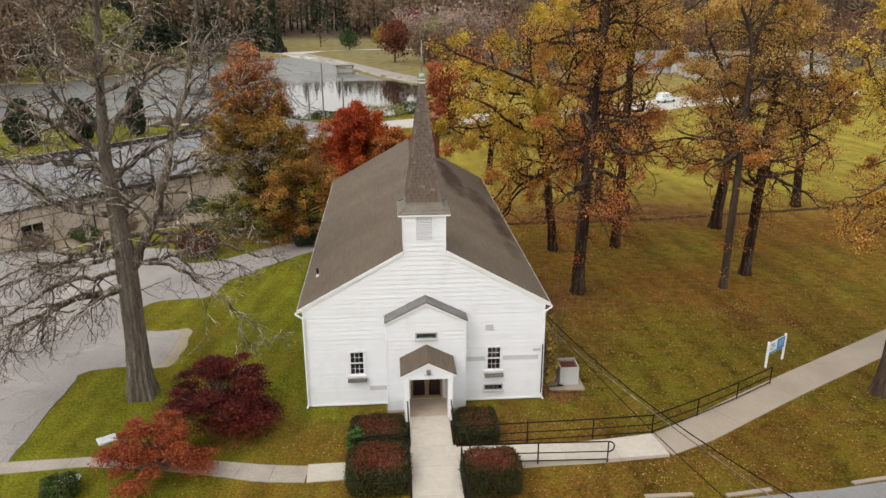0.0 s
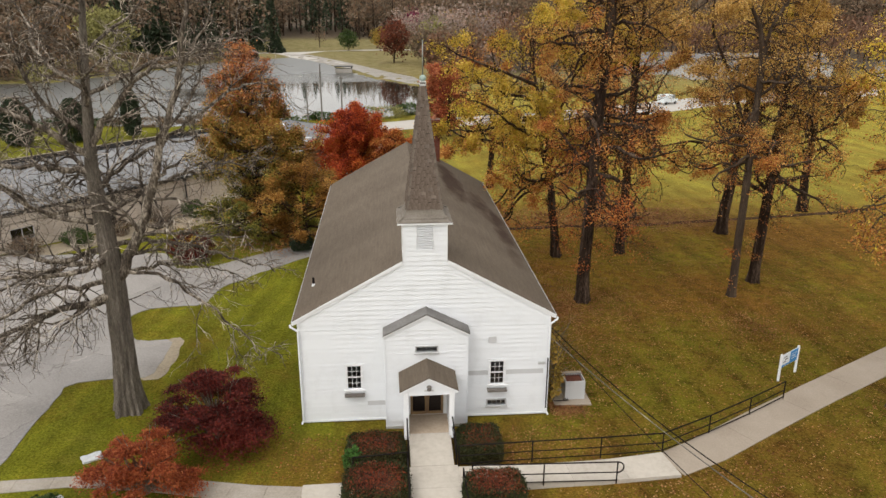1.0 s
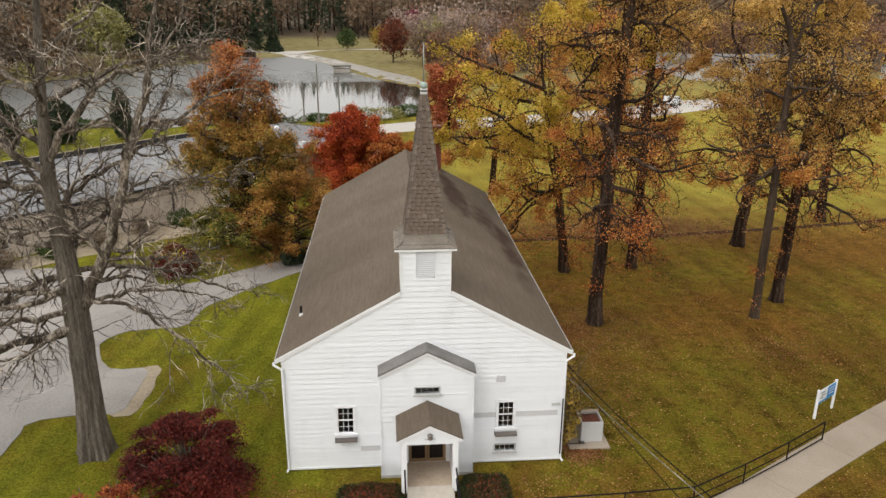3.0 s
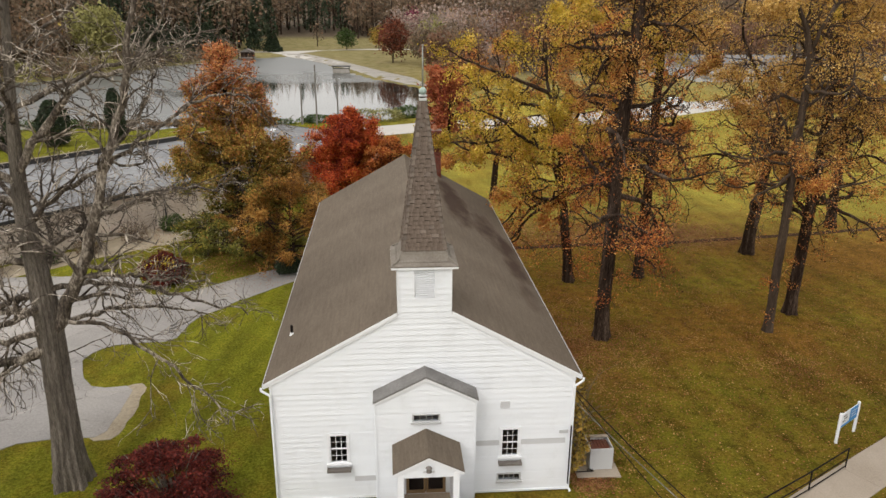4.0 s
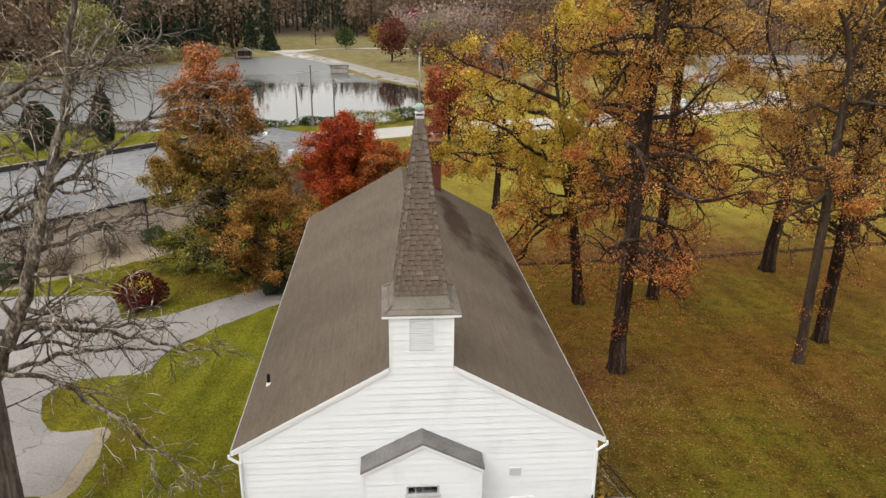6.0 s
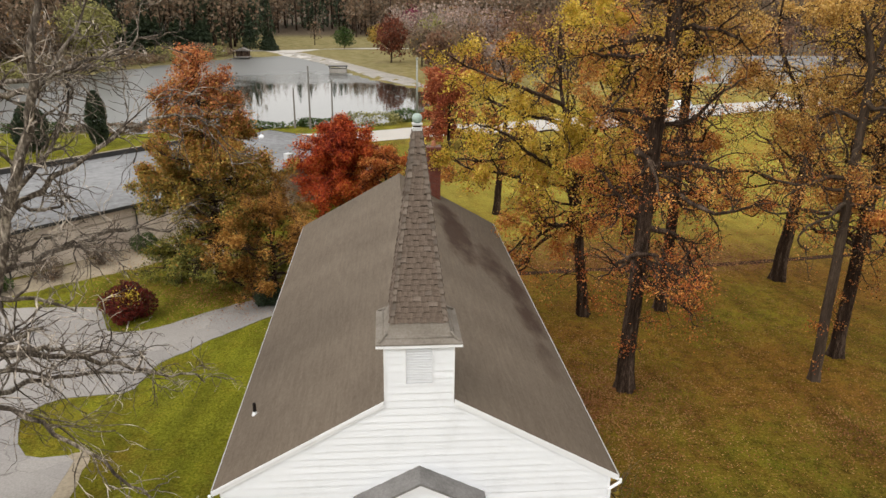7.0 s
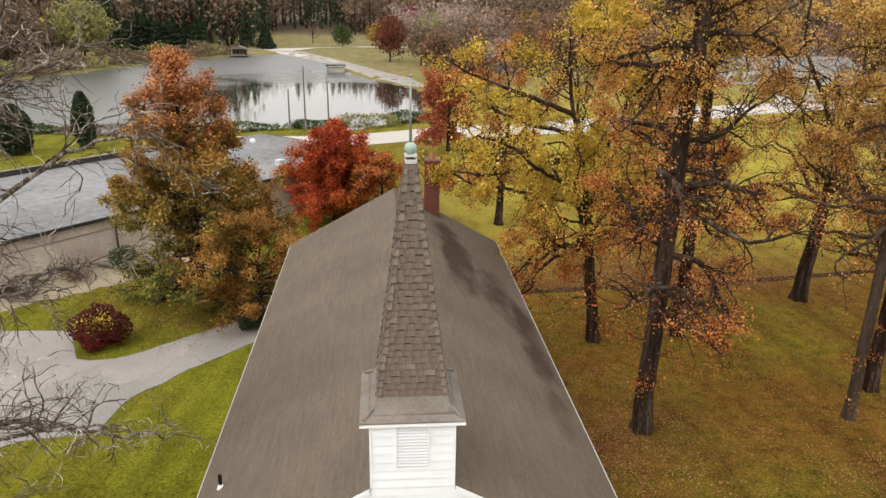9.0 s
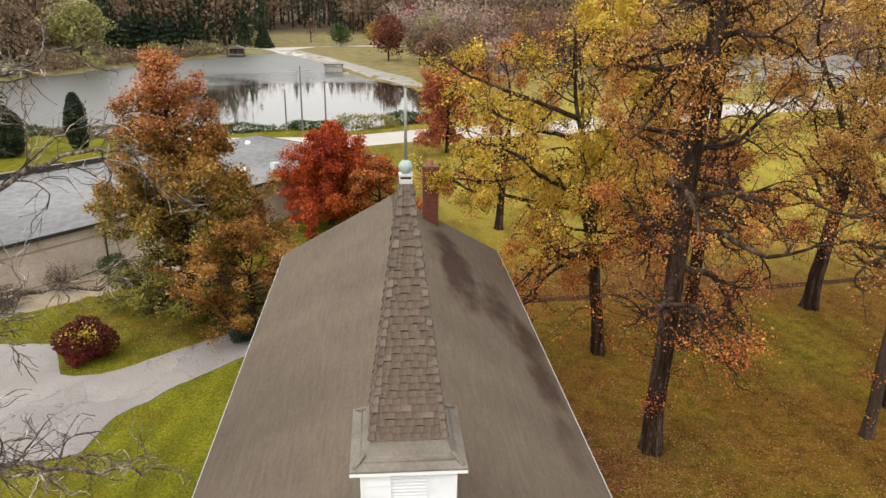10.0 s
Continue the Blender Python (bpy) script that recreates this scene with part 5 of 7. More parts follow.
def leafage(rng, owner, ends, weight, leaves, count, size, sigma, height, flat=0.0, blur=0.06):
    """Leaves along the outer twigs; leaves: material, from and to which share of the height."""
    pick = rng.choice(len(ends), count, p=weight / weight.sum())
    fr = np.sqrt(rng.random(count))
    span = np.array([len(e[0]) for e in ends])
    flatpts, first = np.concatenate([e[0] for e in ends]), np.r_[0, np.cumsum(span)[:-1]]
    q = fr * (span[pick] - 1)
    i = np.minimum(q.astype(int), span[pick] - 2)
    a, b = flatpts[first[pick] + i], flatpts[first[pick] + i + 1]
    c = a + (b - a) * (q - i)[:, None]
    c += rng.normal(size=(count, 3)) * sigma * (1, 1, 0.7)
    c[:, 2] = np.maximum(c[:, 2], 0.25)
    rel = c[:, 2] / height + rng.normal(size=count) * blur
    for mat, lo, hi in leaves:
        sel = c[(rel >= lo) & (rel < hi)]
        if len(sel):
            child("crown", quads_mesh("crown", leaf_cards(rng, sel, size, flat), mat), owner)


def build_oak(label, x, y, height, r, seed, leaves, count, size=0.1, spread=6.5, fork_at=0.45, lean=(0.5, 0.3), low=0, bark=None, stems=3, clear=0.28, sigma=0.24, group="oaks on the lawn", bare=0.8, outreach=(), trunk_limbs=6):
    """An old oak: a stout crooked trunk that forks into stems, with contorted level limbs."""
    rng = np.random.default_rng(seed)
    bark = bark or BARK_DARK
    owner = thing("oak", label, "tree", (x, y, land1(x, y) - 0.05), group)
    top = height * fork_at
    t = np.linspace(0, 1, 10)
    sway = np.cumsum(rng.normal(size=(10, 2)) * 0.04, 0)
    tp = np.column_stack([lean[0] * fork_at * t ** 1.2 + sway[:, 0] - sway[0, 0], lean[1] * fork_at * t ** 1.2 + sway[:, 1] - sway[0, 1], top * t])
    tr = r * (1 - 0.3 * t)
    child("trunk", trunk_mesh("trunk", tp, tr, bark, rng, 40, 1.3), owner)
    wood, ends, weight = [], [], []
    limbs = []
    turn = rng.uniform(0, 6.28)
    axes = []
    for k in range(stems):
        az = turn + k * 6.283 / stems + rng.uniform(-0.4, 0.4)
        out = rng.uniform(0.3, 0.65) if k else 0.05
        way = (math.cos(az) * out + lean[0] * 0.03, math.sin(az) * out + lean[1] * 0.03, 1.0)
        axis = shoot(rng, tp[-1] - (0, 0, 0.25), way, (height - top) * rng.uniform(0.85, 1.05), tr[-1] * (0.88 if k == 0 else 0.6), 0.05, 18, 0.07 if k == 0 else 0.12, 0.12)
        wood.append((*axis, 10))
        axes.append(axis)
    trunk_run = (tp, tr)
    starts = [(trunk_run, rng.uniform(clear / fork_at, 0.98)) for _ in range(trunk_limbs)]
    for axis in axes:
        starts += [(axis, f) for f in np.linspace(0.08, 0.96, 7) + rng.uniform(-0.05, 0.05, 7)]
    for k, ((pts, rad), f) in enumerate(starts):
        q = min(max(f, 0.02), 0.98) * (len(pts) - 1)
        i = min(int(q), len(pts) - 2)
        p = pts[i] + (pts[i + 1] - pts[i]) * (q - i)
        rel = p[2] / height
        az = turn + k * 2.4 + rng.uniform(-0.5, 0.5)
        el = 0.1 + 0.9 * max(0.0, rel - 0.45) + rng.uniform(-0.25, 0.3)
        reach = spread * rng.uniform(0.6, 1.1) * (1.05 - 0.6 * max(0.0, rel - 0.35) ** 1.3 / 0.6)
        rr = min(max(0.05, rad[i] * rng.uniform(0.38, 0.6)), 0.19)
        limb = shoot(rng, p, (math.cos(az) * math.cos(el), math.sin(az) * math.cos(el), math.sin(el)), reach, rr, 0.03, 16, 0.25, -0.3 if rel < 0.55 else 0.0)
        limbs.append((limb, rng.gamma(bare) + 0.06, 7))
    for z, az, el, far in outreach:
        # a long limb that leaves the main stem at a height
        pts, rad = (tp, tr) if z < top else axes[0]
        i = int(np.argmin(np.abs(pts[:, 2] - z)))
        limbs.append((shoot(rng, pts[i], (math.cos(az) * math.cos(el), math.sin(az) * math.cos(el), math.sin(el)), far, 0.15, 0.03, 18, 0.13, -0.05), 1.9, 11))
    for limb, dress, forks in limbs:
        wood.append((*limb, 7))
        for s in fork(rng, limb, forks, 0.40 if forks < 9 else 0.26, 0.95, 0.34, 0.05, 8, 0.2, 0.55):
            wood.append((s[0], np.maximum(s[1], 0.022), 5))
            mine = dress * rng.gamma(1.2)
            for w in fork(rng, s, 5, 0.48, 0.9, 0.38, 0.0, 5, thin=0.6):
                wood.append((w[0], np.maximum(w[1], 0.012), 4))
                ends.append(w)
                weight.append(mine)
                for e in fork(rng, w, 3, 0.5, 0.8, 0.35, 0.0, 3, thin=0.7):
                    wood.append((e[0], np.maximum(e[1], 0.007), 3))
                    ends.append(e)
                    weight.append(mine)
    for k in range(low):
        f = rng.uniform(0.08, 1.0)
        p = np.array([np.interp(f, t, tp[:, c]) for c in range(3)])
        az = rng.uniform(0, 6.28)
        far = rng.uniform(0.5, 4.8) if f > 0.25 else rng.uniform(0.4, 1.6)
        s = shoot(rng, p, (math.cos(az), math.sin(az), rng.uniform(-0.2, 0.5)), far, 0.04, 0.01, 9, 0.28, -0.25)
        wood.append((*s, 3))
        ends.append(s)
        weight.append(0.5)
        mine = rng.gamma(1.2) * 0.55
        for w in fork(rng, s, 6, 0.45, 0.8, 0.3, 0.0, 4):
            wood.append((*w, 3))
            ends.append(w)
            weight.append(mine)
            for e in fork(rng, w, 3, 0.5, 0.8, 0.3, 0.0, 3):
                wood.append((*e, 3))
                ends.append(e)
                weight.append(mine)
    child("branchwork", tubes_mesh("branchwork", wood, bark), owner)
    leafage(rng, owner, ends, np.array(weight), leaves, count, size, sigma, height, 0.0, 0.1)
    return owner


def build_tree(name, label, x, y, height, r, seed, bark=None, base=0.25, spread=6.0, limbs=14, leaves=((None, 0, 1),), count=12000, size=0.22, sigma=0.34,
               lean=(0, 0), shape="round", sub=6, twigs=5, category="tree", group="", low=0, rise_low=0.15, rise_top=1.2, flat=0.0, lift=0.1, gnarl=0.27, tips=3, blur=0.06, clump=0.0):
    rng = np.random.default_rng(seed)
    bark = bark or BARK_DARK
    owner = thing(name, label, category, (x, y, land1(x, y) - 0.05), group)
    n = 10
    t = np.linspace(0, 1, n + 1)
    tp = np.stack([lean[0] * t ** 1.4 + 0.02 * height * np.cumsum(rng.normal(size=n + 1)) * 0.16, lean[1] * t ** 1.4 + 0.02 * height * np.cumsum(rng.normal(size=n + 1)) * 0.16, height * 0.96 * t], 1)
    tp -= tp[0]
    tr = r * (1 - t) ** 0.8 + 0.03
    child("trunk", trunk_mesh("trunk", tp, tr, bark, rng, 40 if r > 0.35 else 18, 1.3), owner)
    wood, ends, weight = [], [], []
    for k in range(limbs):
        f = base + (0.97 - base) * (k + rng.uniform(0, 0.8)) / limbs
        q = f * n
        i = min(int(q), n - 1)
        p = tp[i] + (tp[i + 1] - tp[i]) * (q - i)
        rel = (f - base) / (1 - base)
        if shape == "round":
            reach = spread * (0.62 + 0.55 * math.sin(math.pi * min(1.0, rel * 0.8 + 0.12))) * (1 - 0.55 * rel ** 3)
        elif shape == "cone":
            reach = spread * (1.0 - 0.74 * rel)
        elif shape == "barrel":
            reach = spread * (0.88 + 0.12 * math.sin(math.pi * min(1.0, rel * 1.8))) * (1 - 0.84 * (max(0.0, rel - 0.40) / 0.60) ** 1.35)
        elif shape == "oval":
            reach = spread * (0.72 + 0.36 * math.sin(math.pi * min(1.0, rel * 1.1 + 0.15))) * (1 - 0.62 * rel ** 2.2)
        else:
            reach = spread * (0.7 + 0.3 * math.sin(math.pi * rel))
        az = k * 2.4 + rng.uniform(-0.5, 0.5)
        el = rise_low + (rise_top - rise_low) * rel ** 1.3 + rng.uniform(-0.15, 0.15)
        way = (math.cos(az) * math.cos(el), math.sin(az) * math.cos(el), math.sin(el))
        rr = max(0.045, tr[i] * (0.46 + 0.2 * rng.random()))
        limb = shoot(rng, p, way, reach * rng.uniform(0.8, 1.15), rr, rr * 0.22, 10, gnarl, lift)
        wood.append((*limb, 7))
        for s in fork(rng, limb, sub, 0.42, 0.9, gnarl * 1.25, 0.15, 7):
            wood.append((s[0], np.maximum(s[1], 0.026 if r > 0.35 else 0.014), 5))
            dress = reach * (rng.gamma(clump) / clump if clump else 1.0)
            for w in fork(rng, s, twigs, 0.48, 0.85, gnarl * 1.4, 0.0, 5, thin=0.6):
                wood.append((w[0], np.maximum(w[1], 0.015 if r > 0.35 else 0.009), 4))
                ends.append(w)
                for e in fork(rng, w, tips, 0.5, 0.8, 0.3, 0.0, 3, thin=0.7):
                    wood.append((e[0], np.maximum(e[1], 0.006), 3))
                    ends.append(e)
            weight += [dress] * (len(ends) - len(weight))
    for k in range(low):
        # shoots straight from the trunk, low down
        f = rng.uniform(0.06, base + 0.1)
        p = np.array([np.interp(f, t, tp[:, c]) for c in range(3)])
        az = rng.uniform(0, 6.28)
        s = shoot(rng, p, (math.cos(az), math.sin(az), rng.uniform(-0.2, 0.6)), rng.uniform(0.6, 3.4), 0.04, 0.012, 6, 0.24, 0.0)
        wood.append((*s, 3))
        ends += [s, s]
        for w in fork(rng, s, 3, 0.5, 0.8, 0.25, 0.0, 3):
            wood.append((*w, 3))
            ends.append(w)
    child("branchwork", tubes_mesh("branchwork", wood, bark), owner)
    if count:
        weight += [spread * 0.5] * (len(ends) - len(weight))
        leafage(rng, owner, ends, np.array(weight) ** 1.6, leaves, count, size, sigma, height, flat, blur)
    return owner


# the great bare tree by the lot
def bare_tree():
    rng = np.random.default_rng(11)
    x, y = -14.0, 1.9
    owner = thing("bare_tree", "large leafless grey-barked tree with tangled pale twigs", "tree", (x, y, land1(x, y) - 0.05))
    tp = np.array([(0, 0, 0), (-0.02, 0.05, 1.4), (0.05, 0.05, 2.8), (0.06, 0.1, 5.0), (0.08, 0.15, 7.0), (-0.08, 0.3, 9.1), (-0.3, 0.5, 11.6), (-0.15, 0.7, 14.8), (0.05, 0.9, 17.5), (0.3, 1.0, 20.0), (0.4, 1.1, 22.6)])
    tr = np.array([0.62, 0.56, 0.51, 0.48, 0.48, 0.38, 0.28, 0.19, 0.14, 0.10, 0.05])
    child("trunk", trunk_mesh("trunk", tp, tr, BARK_GREY, rng, 72, 1.3), owner)
    big = []

    def length_of(s):
        return np.linalg.norm(np.diff(s[0], axis=0), axis=1).sum()

    def along(points, r0, r1=0.05, n=18, wob=0.07):
        """A limb through a few places, crooked in between."""
        p = np.array(points, float)
        s = np.linspace(0, 1, len(p))
        f = np.linspace(0, 1, n)
        q = np.stack([np.interp(f, s, p[:, k]) for k in range(3)], 1)
        for _ in range(2):
            q[1:-1] = (q[:-2] + 2 * q[1:-1] + q[2:]) / 4
        q[1:] += rng.normal(size=(n - 1, 3)) * wob
        big.append((q, np.linspace(r0, r1, n)))

    def leader(start, way, length, r0, n=14, wob=0.17, up=0.0):
        big.append(shoot(rng, start, way, length, r0, r0 * 0.22, n, wob, up))

    # the second stem, the long low limbs and the broken arm
    along([(0.2, 0.1, 6.6), (1.4, 0.2, 8.6), (2.1, 0.3, 10.4), (2.8, 0.4, 12.6), (3.7, 0.5, 15.2), (4.2, 0.5, 17.5), (4.7, 0.6, 20.5)], 0.27, 0.06, 24, 0.06)
    along([(0.0, 0.0, 6.0), (-2.6, -0.5, 5.3), (-4.6, -1.0, 4.5), (-6.6, -1.6, 3.2)], 0.19, 0.05)
    along([(0.0, 0.1, 7.2), (-1.5, 0.3, 7.4), (-3.5, 0.7, 6.8), (-6.2, 1.0, 5.6)], 0.17, 0.04)
    along([(1.3, 0.2, 8.7), (3.3, 0.1, 8.8), (6.2, -0.2, 8.6)], 0.10, 0.03)
    along([(0.5, 0.1, 7.1), (2.7, 0.0, 6.8), (4.2, -0.2, 5.2), (6.0, -0.3, 3.8), (6.4, -0.4, 2.6)], 0.09, 0.02)
    along([(-0.2, 0.5, 12.6), (1.2, 0.7, 14.6), (2.2, 0.8, 15.7), (3.8, 0.8, 16.0), (5.2, 0.9, 16.8)], 0.16, 0.04)
    along([(-0.3, 0.5, 10.7), (1.9, 0.9, 12.4), (4.2, 1.2, 12.9)], 0.13, 0.03)
    along([(-0.3, 0.5, 11.4), (-2.8, 0.2, 11.8), (-6.5, -0.2, 12.0)], 0.16, 0.05)
    along([(2.4, 0.3, 11.2), (3.6, 0.6, 11.9), (5.0, 1.2, 11.3)], 0.08, 0.02)
    along([(0.0, 0.0, 6.6), (-2.2, -1.0, 6.6), (-4.4, -1.8, 5.6), (-5.6, -2.2, 4.0)], 0.13, 0.03)
    along([(-0.1, 0.0, 5.6), (-1.6, 0.9, 5.0), (-3.0, 1.4, 4.0), (-4.2, 1.6, 2.4)], 0.10, 0.02)
    along([(0.1, 0.2, 8.2), (2.5, 1.6, 8.0), (4.8, 3.0, 6.6), (6.6, 4.2, 5.4)], 0.12, 0.03)
    along([(0.0, 0.3, 9.6), (2.0, 2.6, 10.6), (4.2, 4.8, 11.0), (5.6, 6.2, 10.4)], 0.12, 0.03)
    along([(-0.1, 0.7, 14.8), (2.4, 2.2, 16.0), (4.6, 3.4, 16.6), (6.2, 4.4, 17.4)], 0.10, 0.03)
    along([(2.8, 0.4, 12.6), (4.6, 2.4, 14.2), (6.4, 4.2, 15.0), (7.6, 5.0, 14.4)], 0.09, 0.02)
    along([(0.5, 0.1, 7.0), (2.0, 3.0, 6.4), (3.4, 5.8, 5.0), (4.4, 7.4, 3.8)], 0.10, 0.02)
    leader((0.05, 0.15, 7.6), (-0.5, -0.85, 0.1), 6.5, 0.14, up=-0.4)
    leader((0.0, 0.2, 8.0), (-0.9, 0.4, 0.3), 7.5, 0.15, up=-0.3)
    leader((0.0, 0.2, 8.4), (0.1, 0.95, 0.4), 7.0, 0.13)
    leader((-0.1, 0.3, 9.2), (-0.95, -0.3, 0.25), 7.0, 0.15, up=-0.2)
    leader((-0.2, 0.4, 10.2), (-0.7, 0.7, 0.5), 6.5, 0.13)
    leader((-0.2, 0.4, 10.0), (-0.35, -0.9, 0.4), 6.0, 0.12)
    leader((-0.3, 0.5, 12.2), (-0.8, -0.3, 0.8), 8.0, 0.15, up=0.3)
    leader((-0.2, 0.6, 13.0), (-0.6, 0.6, 0.7), 7.0, 0.13, up=0.2)
    leader((-0.2, 0.7, 14.2), (0.4, -0.6, 0.8), 5.0, 0.10, up=0.2)
    leader((-0.1, 0.7, 15.0), (-0.9, 0.0, 0.6), 6.5, 0.11, up=0.2)
    leader((0.0, 0.8, 16.4), (0.5, 0.7, 0.8), 5.0, 0.09, up=0.2)
    leader((0.1, 0.9, 18.0), (-0.7, -0.4, 0.8), 5.0, 0.08, up=0.2)
    leader((3.0, 0.4, 13.2), (0.7, -0.2, 0.6), 4.2, 0.08, up=-0.2)
    leader((3.7, 0.5, 15.2), (-0.5, 0.5, 0.9), 4.5, 0.08)
    leader((1.7, 0.2, 9.4), (-0.2, 0.8, 0.6), 4.5, 0.08)
    leader((-2.6, -0.5, 5.3), (-0.5, -0.7, 0.1), 4.0, 0.09, up=-0.5)
    leader((-3.5, 0.7, 6.8), (-0.6, 0.5, -0.2), 3.5, 0.08, up=-0.4)
    thick = [(*s, 9) for s in big]
    fine = []
    for s in big:
        for a in fork(rng, s, 13, min(0.42, 2.6 / length_of(s)), 0.95, 0.22, -0.15, 8, 0.12, 0.45):
            thick.append((a[0], np.maximum(a[1], 0.018), 5))
            for b in fork(rng, a, 6, 0.6, 0.85, 0.22, -0.3, 6, 0.12, 0.6):
                fine.append((b[0], np.maximum(b[1], 0.011), 4))
                for c in fork(rng, b, 2, 0.55, 0.8, 0.2, -0.2, 4, 0.25, 0.7):
                    fine.append((c[0], np.maximum(c[1] * 0.9, 0.007), 3))
    child("branchwork", tubes_mesh("branchwork", thick, BARK_LIMB), owner, "thick grey limbs")
    tagged(child("twig_tangle", tubes_mesh("twig_tangle", fine, TWIG_PALE), owner, "tangle of bare pale twigs"), kind="stuff")
    return owner


bare_tree()

OAK_LABEL = "tall dark-trunked oak with thinning ochre autumn leaves"
build_oak("tall oak with rust-orange leaves down its dark trunk", 11.25, 14.6, 23.0, 0.42, 21, ((LEAF_RUST, 0, 0.48), (LEAF_OCHRE, 0.48, 0.72), (LEAF_TAN, 0.72, 2)), 56000, 0.09, 6.4, 0.86, (0.9, 0.3), 60, stems=2, trunk_limbs=24)
build_oak("broad oak with yellow-green leaves overhanging the church roof", 11.75, 24.6, 19.0, 0.36, 22, ((LEAF_RUST, 0, 0.3), (LEAF_OCHRE, 0.3, 0.42), (LEAF_GOLDGREEN, 0.42, 2)), 88000, 0.112, 8.4, 0.36, (-3.0, 0.4), 12, stems=4, bare=2.0, outreach=((8.4, 3.05, 0.18, 9.6), (9.8, 3.45, 0.22, 8.8), (11.0, 3.1, 0.28, 9.0), (12.5, 2.8, 0.32, 8.5), (13.5, 3.4, 0.4, 8.0)))
build_oak(OAK_LABEL, 17.2, 25.6, 22.0, 0.38, 23, ((LEAF_RUST, 0, 0.42), (LEAF_OCHRE, 0.42, 0.66), (LEAF_TAN, 0.66, 2)), 28000, 0.11, 6.8, 0.75, (0.3, 0.4), stems=2, trunk_limbs=16)
build_oak(OAK_LABEL, 28.6, 31.6, 23.0, 0.50, 24, ((LEAF_RUST, 0, 0.3), (LEAF_OCHRE, 0.3, 0.5), (LEAF_TAN, 0.5, 2)), 34000, 0.115, 8.4, 0.45, (1.3, -0.5))
build_oak("tall oak with a pale grey trunk and ochre leaves", 22.0, 15.5, 22.0, 0.28, 25, ((LEAF_RUST, 0, 0.38), (LEAF_OCHRE, 0.38, 0.55), (LEAF_TAN, 0.55, 2)), 32000, 0.096, 6.6, 0.75, (-0.2, 0.2), 12, BARK_MID, clear=0.38, stems=2, trunk_limbs=15)
build_oak(OAK_LABEL, 25.0, 18.4, 22.5, 0.38, 26, ((LEAF_OCHRE, 0, 0.45), (LEAF_TAN, 0.45, 0.75), (LEAF_GOLDGREEN, 0.75, 2)), 36000, 0.105, 6.8, 0.72, (0.9, 0.8), 30, stems=2, trunk_limbs=16)
build_oak("oak beside the sidewalk with golden leaves", 23.0, -0.2, 20.0, 0.36, 27, ((LEAF_OCHRE, 0, 0.5), (LEAF_GOLDGREEN, 0.5, 2)), 40000, 0.10, 6.2, 0.5, (1.4, 0.4), 0, BARK_MID, clear=0.42)
build_oak(OAK_LABEL, 10.0, 50.5, 17.0, 0.36, 28, ((LEAF_OCHRE, 0, 2),), 22000, 0.15, 6.2, 0.4)
build_oak(OAK_LABEL, 21.0, 44.0, 20.0, 0.42, 29, ((LEAF_OCHRE, 0, 0.7), (LEAF_RUST, 0.7, 2)), 26000, 0.16, 7.5, 0.4)
build_oak(OAK_LABEL, 41.0, 40.0, 22.0, 0.45, 30, ((LEAF_OCHRE, 0, 0.4), (LEAF_TAN, 0.4, 2)), 28000, 0.16, 7.5, 0.42)
build_oak(OAK_LABEL, 41.0, 22.0, 22.0, 0.45, 31, ((LEAF_OCHRE, 0, 0.6), (LEAF_GOLDGREEN, 0.6, 2)), 34000, 0.14, 9.0, 0.42)

# trees west of the church
build_tree("pin_oak", "tall full-crowned oak, russet at the top and olive below", -12.6, 31.8, 16.8, 0.28, 41, base=0.06, spread=4.7, limbs=76, shape="barrel", leaves=((LEAF_RUSSET, 0.72, 2), (LEAF_BRONZE, 0.52, 0.74), (LEAF_OLIVE, 0.30, 0.66), (LEAF_MOSS, 0, 0.36)), count=130000, size=0.14, sigma=0.25, gnarl=0.14, rise_low=-0.05, rise_top=0.8, sub=7, lift=0.1, blur=0.11, flat=0.5, clump=3.2, lean=(-0.45, 0))
build_tree("bronze_tree", "low spreading tree with bronze-brown leaves", -8.4, 29.0, 5.9, 0.18, 42, base=0.16, spread=3.9, limbs=26, leaves=((LEAF_BRONZE, 0, 2),), count=60000, size=0.11, sigma=0.2, gnarl=0.16, flat=0.8, clump=2.2)
build_tree("red_maple", "scarlet maple in full autumn colour", -5.2, 52.5, 8.6, 0.2, 43, base=0.05, spread=4.6, limbs=44, shape="oval", leaves=((LEAF_RED, 0, 2),), count=95000, size=0.15, sigma=0.24, gnarl=0.12, rise_low=0.15, lift=0.3, clump=3.0)
build_tree("orange_maple", "small maple with orange-red leaves", -0.8, 51.0, 5.4, 0.16, 44, base=0.12, spread=3.4, limbs=18, leaves=((LEAF_RUST, 0, 2),), count=26000, size=0.15, sigma=0.22, gnarl=0.12, clump=1.5)
build_tree("red_tree", "coral-red maple before the pale road", 8.6, 89, 8.8, 0.25, 45, base=0.3, spread=5.6, limbs=22, leaves=((LEAF_CORALFAR, 0, 2),), count=26000, size=0.26, sigma=0.35, clump=2.0)


